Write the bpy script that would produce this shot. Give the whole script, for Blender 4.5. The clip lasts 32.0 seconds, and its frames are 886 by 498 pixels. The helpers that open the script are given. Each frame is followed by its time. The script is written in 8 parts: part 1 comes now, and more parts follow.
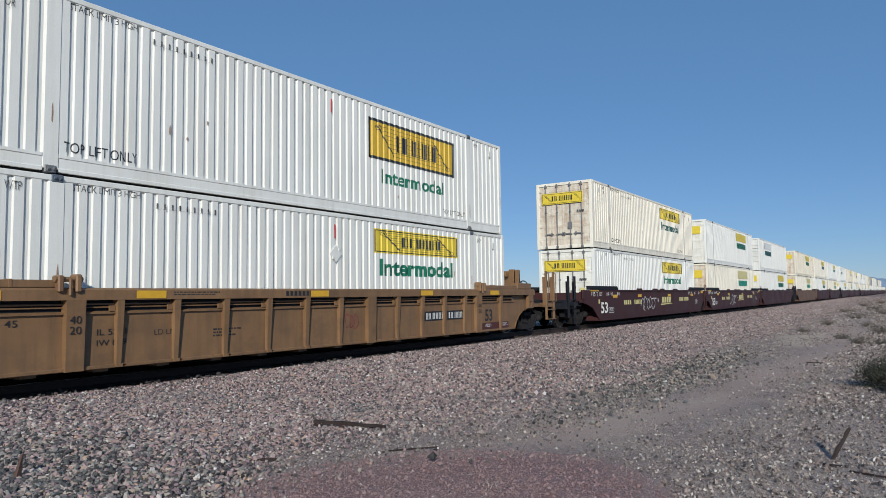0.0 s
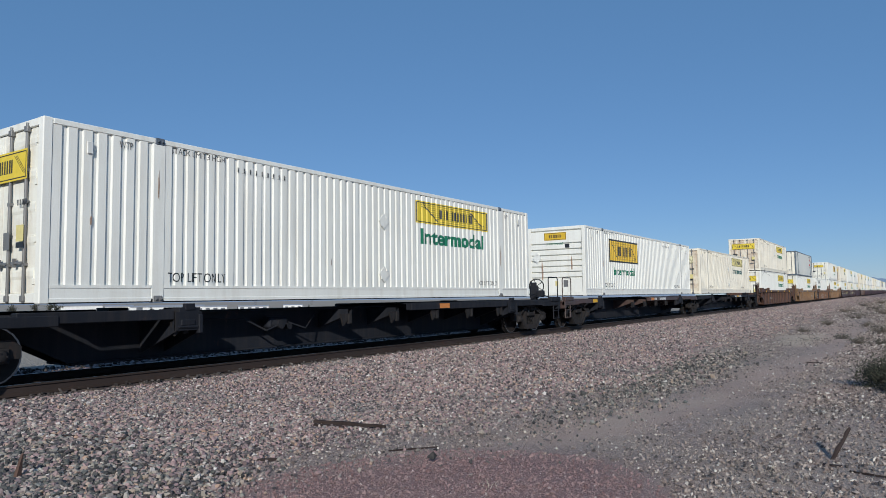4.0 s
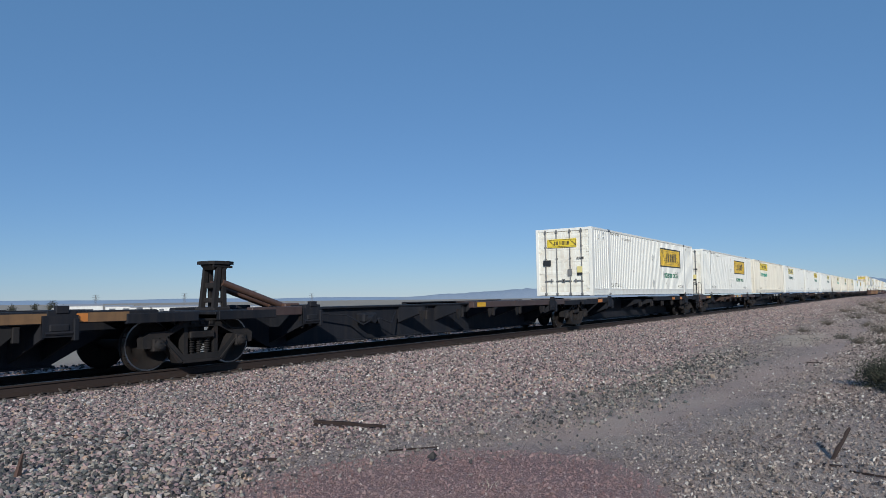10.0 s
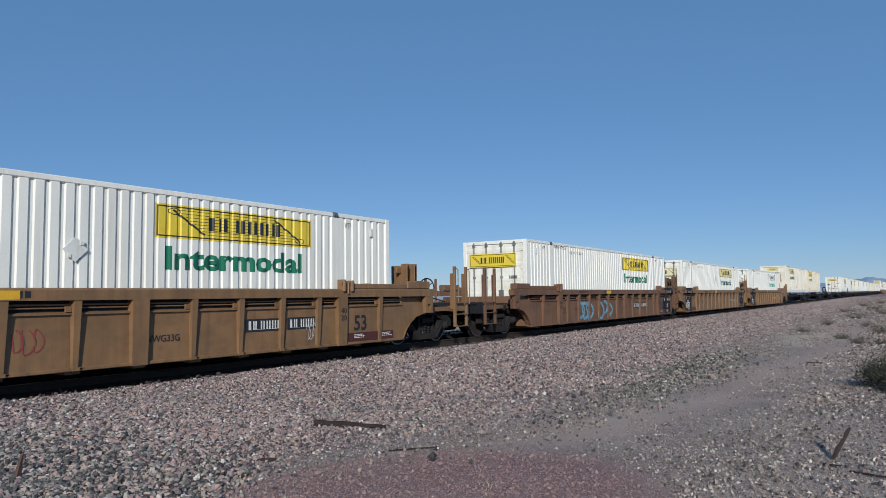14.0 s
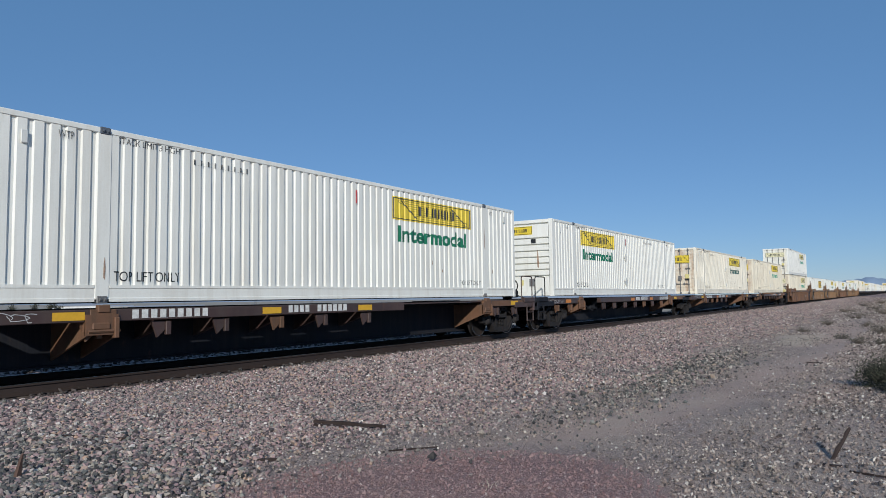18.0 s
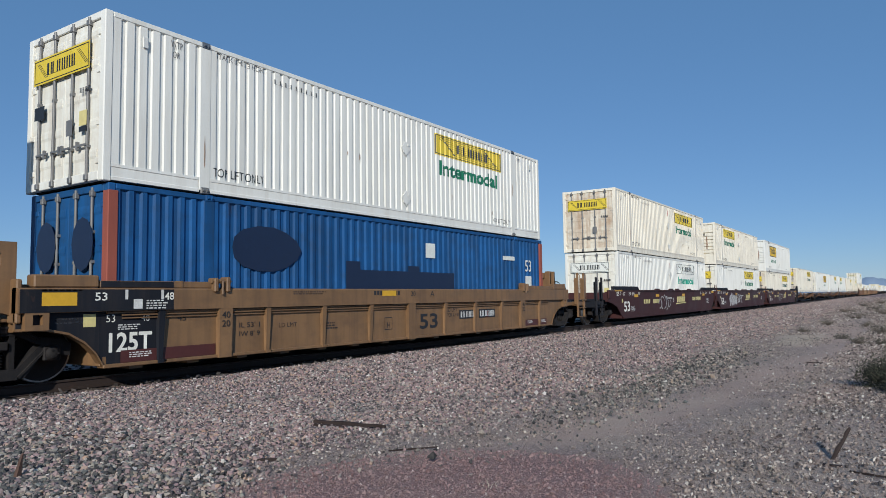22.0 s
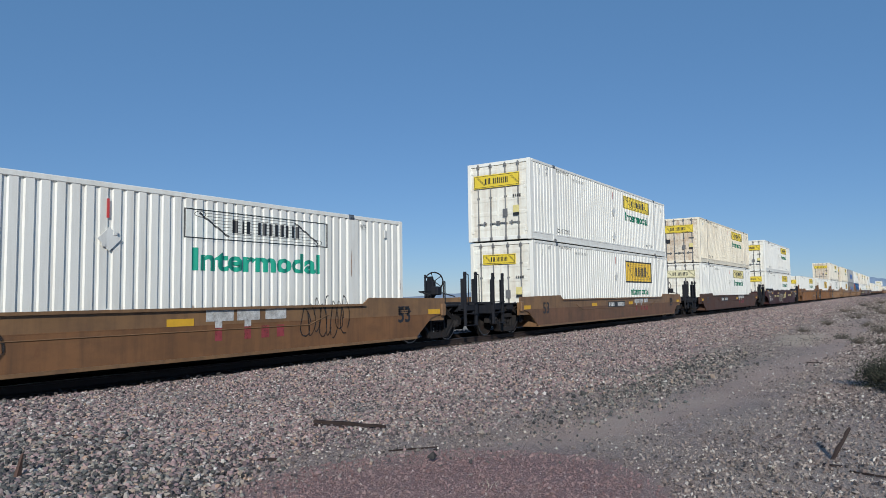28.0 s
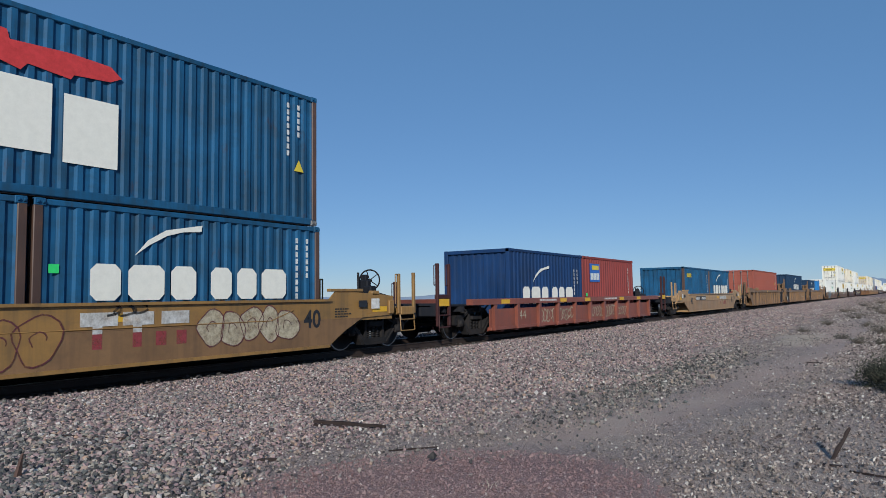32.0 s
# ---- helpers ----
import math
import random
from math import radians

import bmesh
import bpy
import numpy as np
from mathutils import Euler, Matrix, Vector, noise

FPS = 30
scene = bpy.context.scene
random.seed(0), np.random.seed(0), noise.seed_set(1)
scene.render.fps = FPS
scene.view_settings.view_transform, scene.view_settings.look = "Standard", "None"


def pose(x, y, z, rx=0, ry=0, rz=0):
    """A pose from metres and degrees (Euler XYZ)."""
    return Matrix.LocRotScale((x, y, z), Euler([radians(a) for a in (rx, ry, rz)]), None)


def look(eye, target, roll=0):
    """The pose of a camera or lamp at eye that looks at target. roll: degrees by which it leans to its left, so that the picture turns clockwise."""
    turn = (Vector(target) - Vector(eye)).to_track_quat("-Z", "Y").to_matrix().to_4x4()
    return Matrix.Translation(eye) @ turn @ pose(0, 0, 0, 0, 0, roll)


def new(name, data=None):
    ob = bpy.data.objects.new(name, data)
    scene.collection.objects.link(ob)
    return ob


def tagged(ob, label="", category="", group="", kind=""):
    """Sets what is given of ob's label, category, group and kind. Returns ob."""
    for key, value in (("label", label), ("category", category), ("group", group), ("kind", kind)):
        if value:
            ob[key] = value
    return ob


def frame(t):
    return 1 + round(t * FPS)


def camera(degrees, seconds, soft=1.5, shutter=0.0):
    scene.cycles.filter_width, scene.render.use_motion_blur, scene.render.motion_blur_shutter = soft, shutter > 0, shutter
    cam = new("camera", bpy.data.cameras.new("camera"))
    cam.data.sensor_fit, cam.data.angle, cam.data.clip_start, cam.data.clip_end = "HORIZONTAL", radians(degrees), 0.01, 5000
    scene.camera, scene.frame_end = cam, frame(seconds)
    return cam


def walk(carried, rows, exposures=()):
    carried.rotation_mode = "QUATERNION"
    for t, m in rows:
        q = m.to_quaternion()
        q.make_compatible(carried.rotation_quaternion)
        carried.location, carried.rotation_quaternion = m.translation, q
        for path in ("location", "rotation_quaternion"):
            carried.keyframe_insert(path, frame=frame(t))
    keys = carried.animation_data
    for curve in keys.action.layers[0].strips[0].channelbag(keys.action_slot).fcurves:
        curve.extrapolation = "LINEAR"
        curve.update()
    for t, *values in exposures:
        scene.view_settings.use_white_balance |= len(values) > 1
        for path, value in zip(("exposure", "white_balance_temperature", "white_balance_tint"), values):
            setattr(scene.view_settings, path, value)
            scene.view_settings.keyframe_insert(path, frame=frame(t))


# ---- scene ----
# Camera: held still beside the track. x runs along the rails (the train's way), y across them, rail head at z = 0.
EYE = Vector((0.0, 0.0, 1.26))
YAW, PITCH, ROLL = 34.116, 3.987, -0.76
cam = camera(65.8, 32.0, soft=0.7)
aim = EYE + Vector((math.cos(radians(YAW)) * math.cos(radians(PITCH)), math.sin(radians(YAW)) * math.cos(radians(PITCH)), math.sin(radians(PITCH))))
walk(cam, [(0, look(EYE, aim, ROLL)), (32, look(EYE, aim, ROLL))], [(0, 0.0, 6300, 8), (32, 0.0, 6300, 8)])

# ---- world, sun ----
SUN_FROM = Vector((-0.845, -0.535, 0.0)).normalized()
SUN_UP = radians(23.5)
world = bpy.data.worlds.new("sky")
scene.world = world
world.use_nodes = True
wn = world.node_tree
sky = wn.nodes.new("ShaderNodeTexSky")
sky.sky_type, sky.sun_disc, sky.sun_elevation = "NISHITA", False, SUN_UP
sky.sun_rotation = math.atan2(SUN_FROM.x, SUN_FROM.y)
sky.altitude, sky.air_density, sky.dust_density, sky.ozone_density = 1500, 1.0, 0.0, 2.6
air = wn.nodes.new("ShaderNodeMix")
air.data_type, air.blend_type = "RGBA", "MULTIPLY"
air.inputs[0].default_value = 1.0
air.inputs[7].default_value = (0.89, 0.95, 1.13, 1)
wn.links.new(sky.outputs[0], air.inputs[6])
haze = wn.nodes.new("ShaderNodeMix")
haze.data_type = "RGBA"
haze.inputs[0].default_value = 0.5
haze.inputs[7].default_value = (1.5, 3.62, 6.65, 1)
wn.links.new(air.outputs[2], haze.inputs[6])
wn.links.new(haze.outputs[2], wn.nodes["Background"].inputs[0])
wn.nodes["Background"].inputs[1].default_value = 0.078
lamp = bpy.data.lights.new("sun", "SUN")
lamp.energy, lamp.angle, lamp.color = 3.75, radians(0.53), (1.0, 0.95, 0.87)
sun = new("sun", lamp)
sun_dir = Vector((SUN_FROM.x * math.cos(SUN_UP), SUN_FROM.y * math.cos(SUN_UP), math.sin(SUN_UP)))
sun.matrix_world = Matrix.Translation((0, 0, 60)) @ sun_dir.to_track_quat("Z", "Y").to_matrix().to_4x4()

SPEED = 31.6      # metres a second
YC = 12.138       # middle of the track
R = random.Random(7)
MOVING = []       # (thing, place along the train at 0 s, height)


# ---- materials ----
def material(name, build):
    m = bpy.data.materials.new(name)
    m.use_nodes = True
    t = m.node_tree
    b = t.nodes["Principled BSDF"]
    build(t, b)
    return m


def node(t, kind, **values):
    n = t.nodes.new(kind)
    for k, v in values.items():
        if k == "op":
            n.operation = v
        elif k == "blend":
            n.data_type, n.blend_type = "RGBA", v
        else:
            n.inputs[k].default_value = v
    return n


def ramp(t, source, stops):
    r = t.nodes.new("ShaderNodeValToRGB")
    e = r.color_ramp.elements
    while len(e) < len(stops):
        e.new(0.5)
    for el, (p, c) in zip(e, stops):
        el.position, el.color = p, (*c, 1) if len(c) == 3 else c
    t.links.new(source, r.inputs[0])
    return r.outputs[0]


def grey(a, b):
    return [(a, (0, 0, 0)), (b, (1, 1, 1))]


def noise_of(t, coords, scale, detail=4.0, rough=0.55, stretch=None):
    n = node(t, "ShaderNodeTexNoise", Scale=scale, Detail=detail, Roughness=rough)
    src = coords
    if stretch:
        mp = t.nodes.new("ShaderNodeMapping")
        mp.inputs["Scale"].default_value = stretch
        t.links.new(coords, mp.inputs[0])
        src = mp.outputs[0]
    t.links.new(src, n.inputs["Vector"])
    return n.outputs[0]


def mixed(t, fac, a, b, blend="MIX"):
    n = node(t, "ShaderNodeMix", blend=blend)
    if isinstance(fac, float):
        n.inputs[0].default_value = fac
    else:
        t.links.new(fac, n.inputs[0])
    for i, v in ((6, a), (7, b)):
        if isinstance(v, tuple):
            n.inputs[i].default_value = (*v, 1)
        else:
            t.links.new(v, n.inputs[i])
    return n.outputs[2]


def times(t, a, k):
    n = node(t, "ShaderNodeMath", op="MULTIPLY")
    t.links.new(a, n.inputs[0])
    if isinstance(k, (int, float)):
        n.inputs[1].default_value = k
    else:
        t.links.new(k, n.inputs[1])
    return n.outputs[0]


def moved_coords(t):
    """Object coordinates, shifted at random for each object, so that no two alike pieces wear alike."""
    co, info = t.nodes.new("ShaderNodeTexCoord"), t.nodes.new("ShaderNodeObjectInfo")
    v = node(t, "ShaderNodeVectorMath", op="ADD")
    m = node(t, "ShaderNodeMath", op="MULTIPLY")
    m.inputs[1].default_value = 70.0
    t.links.new(info.outputs["Random"], m.inputs[0])
    t.links.new(co.outputs["Object"], v.inputs[0])
    t.links.new(m.outputs[0], v.inputs[1])
    return v.outputs[0], info.outputs["Random"]


def painted(name, colour, dirt=(0.25, 0.2, 0.15), dirt_amount=0.35, rust=0.0, rust_colour=(0.16, 0.06, 0.03), gloss=0.45, metal=0.0, vary=0.12, bump=0.15):
    """Painted or bare steel: faded patches, streaks of dirt that run down, specks of rust."""
    def build(t, b):
        co, rnd = moved_coords(t)
        big = noise_of(t, co, 0.7, 5)
        streak = noise_of(t, co, 1.0, 6, 0.65, (5.0, 5.0, 0.35))
        fine = noise_of(t, co, 38.0, 3)
        dark = tuple(c * (1 - vary) for c in colour)
        light = tuple(min(1, c * (1 + vary)) for c in colour)
        c = mixed(t, ramp(t, big, grey(0.32, 0.68)), dark, light)
        if dirt_amount >= 0.5:
            cloud = noise_of(t, co, 1.9, 7, 0.68, (1.0, 1.0, 1.6))
            c = mixed(t, times(t, ramp(t, cloud, grey(0.46, 0.72)), dirt_amount * 0.75), c, dirt)
        f = times(t, ramp(t, streak, grey(0.46, 0.74)), dirt_amount)
        c = mixed(t, f, c, dirt)
        c = mixed(t, times(t, ramp(t, fine, grey(0.45, 0.8)), 0.12), c, dirt)
        if rust:
            spot = noise_of(t, co, 2.6, 9, 0.72, (1.6, 1.6, 0.7))
            c = mixed(t, times(t, ramp(t, spot, grey(0.64 - 0.16 * rust, 0.72)), min(1.0, rust + 0.3)), c, rust_colour)
        t.links.new(c, b.inputs["Base Color"])
        t.links.new(ramp(t, big, [(0.3, (gloss - 0.08,) * 3), (0.7, (gloss + 0.12,) * 3)]), b.inputs["Roughness"])
        b.inputs["Metallic"].default_value = metal
        if gloss >= 0.55:
            b.inputs["Specular IOR Level"].default_value = 0.22
        bp = node(t, "ShaderNodeBump", Strength=bump, Distance=0.01)
        t.links.new(noise_of(t, co, 3.5, 6), bp.inputs["Height"])
        t.links.new(bp.outputs[0], b.inputs["Normal"])
    return material(name, build)


WHITE = painted("white_paint", (0.785, 0.78, 0.725), (0.46, 0.40, 0.31), 0.3, 0.0, gloss=0.56, vary=0.04)
AGED = painted("aged_white_paint", (0.82, 0.77, 0.65), (0.44, 0.34, 0.22), 0.44, 0.12, (0.30, 0.16, 0.09), gloss=0.58, vary=0.07)
CREAM = painted("cream_paint", (0.80, 0.735, 0.59), (0.44, 0.32, 0.20), 0.42, 0.20, (0.26, 0.13, 0.07), gloss=0.6, vary=0.08)
DOORAGED = painted("stained_door_paint", (0.80, 0.79, 0.71), (0.50, 0.40, 0.29), 0.5, 0.16, (0.42, 0.29, 0.20), gloss=0.56, vary=0.07)
DOORWHITE = painted("weathered_door_paint", (0.72, 0.66, 0.54), (0.40, 0.23, 0.12), 0.8, 0.45, (0.24, 0.13, 0.08), gloss=0.5, vary=0.1)
RAILWHITE = painted("scuffed_white_rail", (0.70, 0.70, 0.66), (0.25, 0.23, 0.2), 0.4, 0.12, (0.22, 0.17, 0.13), vary=0.15)
GALV = painted("grey_galvanised", (0.20, 0.20, 0.20), (0.1, 0.09, 0.08), 0.4, 0.1, gloss=0.5, metal=0.3)
CASTING = painted("blue_grey_casting", (0.10, 0.125, 0.16), (0.12, 0.10, 0.09), 0.4, 0.2, gloss=0.6)
OCHRE = painted("ochre_wagon_paint", (0.225, 0.126, 0.058), (0.09, 0.055, 0.035), 0.6, 0.3, (0.15, 0.065, 0.035), gloss=0.5, vary=0.14)
OCHREDIM = painted("dusty_ochre_paint", (0.205, 0.102, 0.048), (0.09, 0.055, 0.035), 0.6, 0.3, (0.15, 0.065, 0.035), gloss=0.55, vary=0.14)
BROWN = painted("brown_faded_wagon_paint", (0.175, 0.092, 0.056), (0.06, 0.05, 0.035), 0.6, 0.35, (0.15, 0.065, 0.04), gloss=0.55, vary=0.18)
RUSTY = painted("dark_rusted_wagon_paint", (0.098, 0.053, 0.038), (0.07, 0.04, 0.032), 0.6, 0.5, (0.12, 0.05, 0.03), gloss=0.6, vary=0.22)
TANYELLOW = painted("tan_yellow_wagon_paint", (0.41, 0.25, 0.12), (0.14, 0.09, 0.05), 0.45, 0.12, (0.18, 0.08, 0.04), vary=0.1)
TANLOW = painted("dusty_tan_paint", (0.35, 0.205, 0.10), (0.12, 0.08, 0.045), 0.5, 0.15, (0.18, 0.08, 0.04), vary=0.12)
YELLOW_WAGON = painted("yellow_wagon_paint", (0.30, 0.165, 0.05), (0.10, 0.07, 0.04), 0.6, 0.25, (0.2, 0.09, 0.04), vary=0.1)
MAROON = painted("maroon_wagon_paint", (0.060, 0.0215, 0.0215), (0.032, 0.02, 0.02), 0.55, 0.2, (0.085, 0.04, 0.03), gloss=0.56, vary=0.2)
REDWAGON = painted("orange_red_wagon_paint", (0.24, 0.07, 0.045), (0.12, 0.06, 0.05), 0.55, 0.35, (0.14, 0.06, 0.04), vary=0.2)
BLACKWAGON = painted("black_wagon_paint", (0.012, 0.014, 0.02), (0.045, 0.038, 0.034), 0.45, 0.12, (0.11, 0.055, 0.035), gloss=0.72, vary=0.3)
SPINEBROWN = painted("spine_brown_black_paint", (0.06, 0.035, 0.032), (0.09, 0.07, 0.055), 0.5, 0.3, (0.15, 0.065, 0.04), vary=0.3)
TRUCKGREY = painted("grimy_cast_steel", (0.018, 0.017, 0.018), (0.04, 0.033, 0.03), 0.6, 0.35, (0.06, 0.029, 0.019), gloss=0.75, vary=0.3)
WHEELSTEEL = painted("wheel_steel", (0.022, 0.019, 0.018), (0.035, 0.028, 0.025), 0.6, 0.4, (0.06, 0.028, 0.018), gloss=0.7, metal=0.1, vary=0.3)
TREAD = painted("polished_tread", (0.30, 0.30, 0.31), (0.1, 0.09, 0.08), 0.5, 0.0, gloss=0.3, metal=1.0)
ROYALBOX = painted("bright_royal_blue_paint", (0.012, 0.088, 0.25), (0.02, 0.035, 0.06), 0.5, 0.15, (0.06, 0.035, 0.028), gloss=0.6, vary=0.2)
BLUEBOX = painted("royal_blue_container_paint", (0.013, 0.094, 0.205), (0.018, 0.036, 0.05), 0.7, 0.3, (0.055, 0.03, 0.024), gloss=0.6, vary=0.25)
DEEPBOX = painted("deep_blue_container_paint", (0.009, 0.040, 0.125), (0.02, 0.032, 0.06), 0.5, 0.15, (0.07, 0.04, 0.03), gloss=0.6, vary=0.2)
NAVYBOX = painted("navy_container_paint", (0.010, 0.038, 0.085), (0.04, 0.05, 0.07), 0.45, 0.12, (0.09, 0.05, 0.04), gloss=0.6, vary=0.18)
SKYBOX = painted("bright_blue_container_paint", (0.025, 0.20, 0.50), (0.06, 0.09, 0.12), 0.4, 0.12, (0.12, 0.06, 0.04), gloss=0.6, vary=0.12)
REDBOX = painted("brick_red_container_paint", (0.30, 0.085, 0.06), (0.2, 0.08, 0.06), 0.4, 0.1, (0.16, 0.06, 0.04), gloss=0.6, vary=0.12)
OXIDE = painted("oxide_red_container_paint", (0.24, 0.05, 0.045), (0.1, 0.05, 0.05), 0.4, 0.12, (0.1, 0.04, 0.03), gloss=0.6, vary=0.12)
GREYBOX = painted("silver_grey_container_paint", (0.36, 0.375, 0.385), (0.13, 0.125, 0.12), 0.6, 0.1, (0.15, 0.1, 0.08), gloss=0.55, vary=0.16)
DARKGREYBOX = painted("mid_grey_container_paint", (0.25, 0.26, 0.265), (0.1, 0.1, 0.1), 0.55, 0.1, gloss=0.55, vary=0.16)
STEELBLUE = painted("slate_frame_paint", (0.10, 0.125, 0.155), (0.08, 0.07, 0.06), 0.4, 0.12, vary=0.12)
PALEGREY = painted("pale_grey_panel_paint", (0.76, 0.745, 0.66), (0.4, 0.38, 0.33), 0.25, 0.0, vary=0.04)
RUSTPOST = painted("rust_brown_post", (0.10, 0.055, 0.04), (0.05, 0.035, 0.03), 0.5, 0.5, (0.17, 0.075, 0.04), vary=0.25)


def flat(name, colour, rough=0.5):
    """A decal or stencil colour, slightly worn."""
    def build(t, b):
        co, _ = moved_coords(t)
        n = noise_of(t, co, 9.0, 6, 0.7)
        t.links.new(mixed(t, ramp(t, n, grey(0.3, 0.75)), tuple(c * 0.82 for c in colour), colour), b.inputs["Base Color"])
        b.inputs["Roughness"].default_value = rough
    return material(name, build)


def worn(name, colour, keep=0.5, rough=0.6):
    """Paint that has partly gone: specks of it are see-through."""
    def build(t, b):
        co, _ = moved_coords(t)
        n = noise_of(t, co, 7.0, 8, 0.75)
        b.inputs["Base Color"].default_value = (*colour, 1)
        b.inputs["Roughness"].default_value = rough
        t.links.new(ramp(t, n, [(0.30, (1 - keep,) * 3), (0.62, (1, 1, 1))]), b.inputs["Alpha"])
    return material(name, build)


INK = flat("black_stencil", (0.02, 0.022, 0.026))
FADEINK = worn("faded_black_stencil", (0.03, 0.03, 0.035), 0.55)
SIGNYELLOW = flat("sign_yellow", (0.80, 0.60, 0.05))
SIGNGOLD = flat("sign_gold", (0.70, 0.45, 0.035))
SIGNFADE = flat("sign_faded_yellow", (0.74, 0.64, 0.27))
SIGNPALE = flat("sign_pale_yellow", (0.78, 0.72, 0.46))
SIGNWHITE = flat("sign_white", (0.84, 0.85, 0.78))
GREEN = flat("dark_green_lettering", (0.012, 0.17, 0.09))
TEAL = flat("teal_green_lettering", (0.02, 0.36, 0.24))
DARKTEAL = flat("blackish_green_lettering", (0.02, 0.10, 0.085))
STENCIL = worn("white_stencil", (0.75, 0.74, 0.70), 0.4)
REFLECT = flat("yellow_reflector", (0.75, 0.42, 0.03))
REFORANGE = flat("orange_reflector", (0.62, 0.22, 0.05))
REDBAND = flat("brick_red_band", (0.085, 0.024, 0.021))
BLUELETTER = flat("bright_blue_lettering", (0.03, 0.15, 0.52))
WHITELETTER = worn("white_lettering", (0.84, 0.82, 0.73), 0.1)
REDMARK = worn("red_mark", (0.62, 0.05, 0.05), 0.3)
GREENTAG = flat("bright_green_tag", (0.05, 0.75, 0.18))
NAVYPATCH = flat("navy_patch", (0.010, 0.022, 0.06))
RUSTSTREAK = worn("rust_streak", (0.42, 0.28, 0.20), 0.85)
SPRAYWHITE = worn("white_spray", (0.62, 0.62, 0.60), 0.7)
SPRAYBLACK = worn("black_spray", (0.02, 0.02, 0.02), 0.8)
SPRAYBLUE = worn("pale_blue_spray", (0.20, 0.42, 0.55), 0.75)
SPRAYRED = worn("faded_red_spray", (0.30, 0.05, 0.06), 0.6)
SPRAYMAROON = worn("dark_maroon_spray", (0.12, 0.03, 0.04), 0.7)
SPRAYBEIGE = worn("beige_spray", (0.48, 0.42, 0.30), 0.75)


# ---- mesh tools ----
class Shape:
    """Collects the faces of one mesh."""

    def __init__(self):
        self.v, self.f, self.smooth = [], [], []

    def add(self, verts, faces, smooth=False):
        n = len(self.v)
        self.v += [tuple(p) for p in verts]
        self.f += [tuple(i + n for i in f) for f in faces]
        self.smooth += [smooth] * len(faces)
        return self

    def box(self, x0, x1, y0, y1, z0, z1, c=0.0):
        """A box; c cuts its edges."""
        if c <= 0:
            v = [(x, y, z) for x in (x0, x1) for y in (y0, y1) for z in (z0, z1)]
            return self.add(v, [(0, 1, 3, 2), (4, 6, 7, 5), (0, 4, 5, 1), (2, 3, 7, 6), (0, 2, 6, 4), (1, 5, 7, 3)])
        c = min(c, (x1 - x0) / 2.2, (y1 - y0) / 2.2, (z1 - z0) / 2.2)
        bm = bmesh.new()
        bmesh.ops.create_cube(bm, size=1)
        for p in bm.verts:
            p.co = ((x0 + x1) / 2 + p.co.x * (x1 - x0), (y0 + y1) / 2 + p.co.y * (y1 - y0), (z0 + z1) / 2 + p.co.z * (z1 - z0))
        bmesh.ops.bevel(bm, geom=bm.edges[:], offset=c, segments=1, affect="EDGES")
        bm.verts.index_update()
        self.add([p.co[:] for p in bm.verts], [[p.index for p in f.verts] for f in bm.faces])
        bm.free()
        return self

    def plate(self, outline, y0, y1, holes=()):
        """A flat plate in the x-z plane, from y0 to y1."""
        n = len(outline)
        area = sum(outline[i][0] * outline[(i + 1) % n][1] - outline[(i + 1) % n][0] * outline[i][1] for i in range(n))
        if area < 0:
            outline = outline[::-1]
        v = [(x, y0, z) for x, z in outline] + [(x, y1, z) for x, z in outline]
        f = [tuple(range(n)), tuple(range(2 * n - 1, n - 1, -1))]
        f += [(i, i + n, (i + 1) % n + n, (i + 1) % n) for i in range(n)]
        return self.add(v, f)

    def slab(self, outline, z0, z1):
        """The same in the x-y plane."""
        n = len(outline)
        v = [(x, y, z0) for x, y in outline] + [(x, y, z1) for x, y in outline]
        f = [tuple(range(n - 1, -1, -1)), tuple(range(n, 2 * n))]
        f += [(i, (i + 1) % n, (i + 1) % n + n, i + n) for i in range(n)]
        return self.add(v, f)

    def section(self, outline, x0, x1):
        """An outline in the y-z plane, drawn out along x."""
        n = len(outline)
        v = [(x0, y, z) for y, z in outline] + [(x1, y, z) for y, z in outline]
        f = [tuple(range(n)), tuple(range(2 * n - 1, n - 1, -1))]
        f += [(i, i + n, (i + 1) % n + n, (i + 1) % n) for i in range(n)]
        return self.add(v, f)

    def rod(self, a, b, r, n=6, r2=None):
        a, b = Vector(a), Vector(b)
        q = (b - a).to_track_quat("Z", "Y").to_matrix()
        r2 = r if r2 is None else r2
        ring = [(math.cos(2 * math.pi * i / n), math.sin(2 * math.pi * i / n)) for i in range(n)]
        v = [a + q @ Vector((x * r, y * r, 0)) for x, y in ring] + [b + q @ Vector((x * r2, y * r2, 0)) for x, y in ring]
        self.add(v, [(i, (i + 1) % n, (i + 1) % n + n, i + n) for i in range(n)], n > 6)
        return self.add(v, [tuple(range(n - 1, -1, -1)), tuple(range(n, 2 * n))])

    def pipe(self, points, r, n=6):
        for a, b in zip(points, points[1:]):
            self.rod(a, b, r, n)
        return self

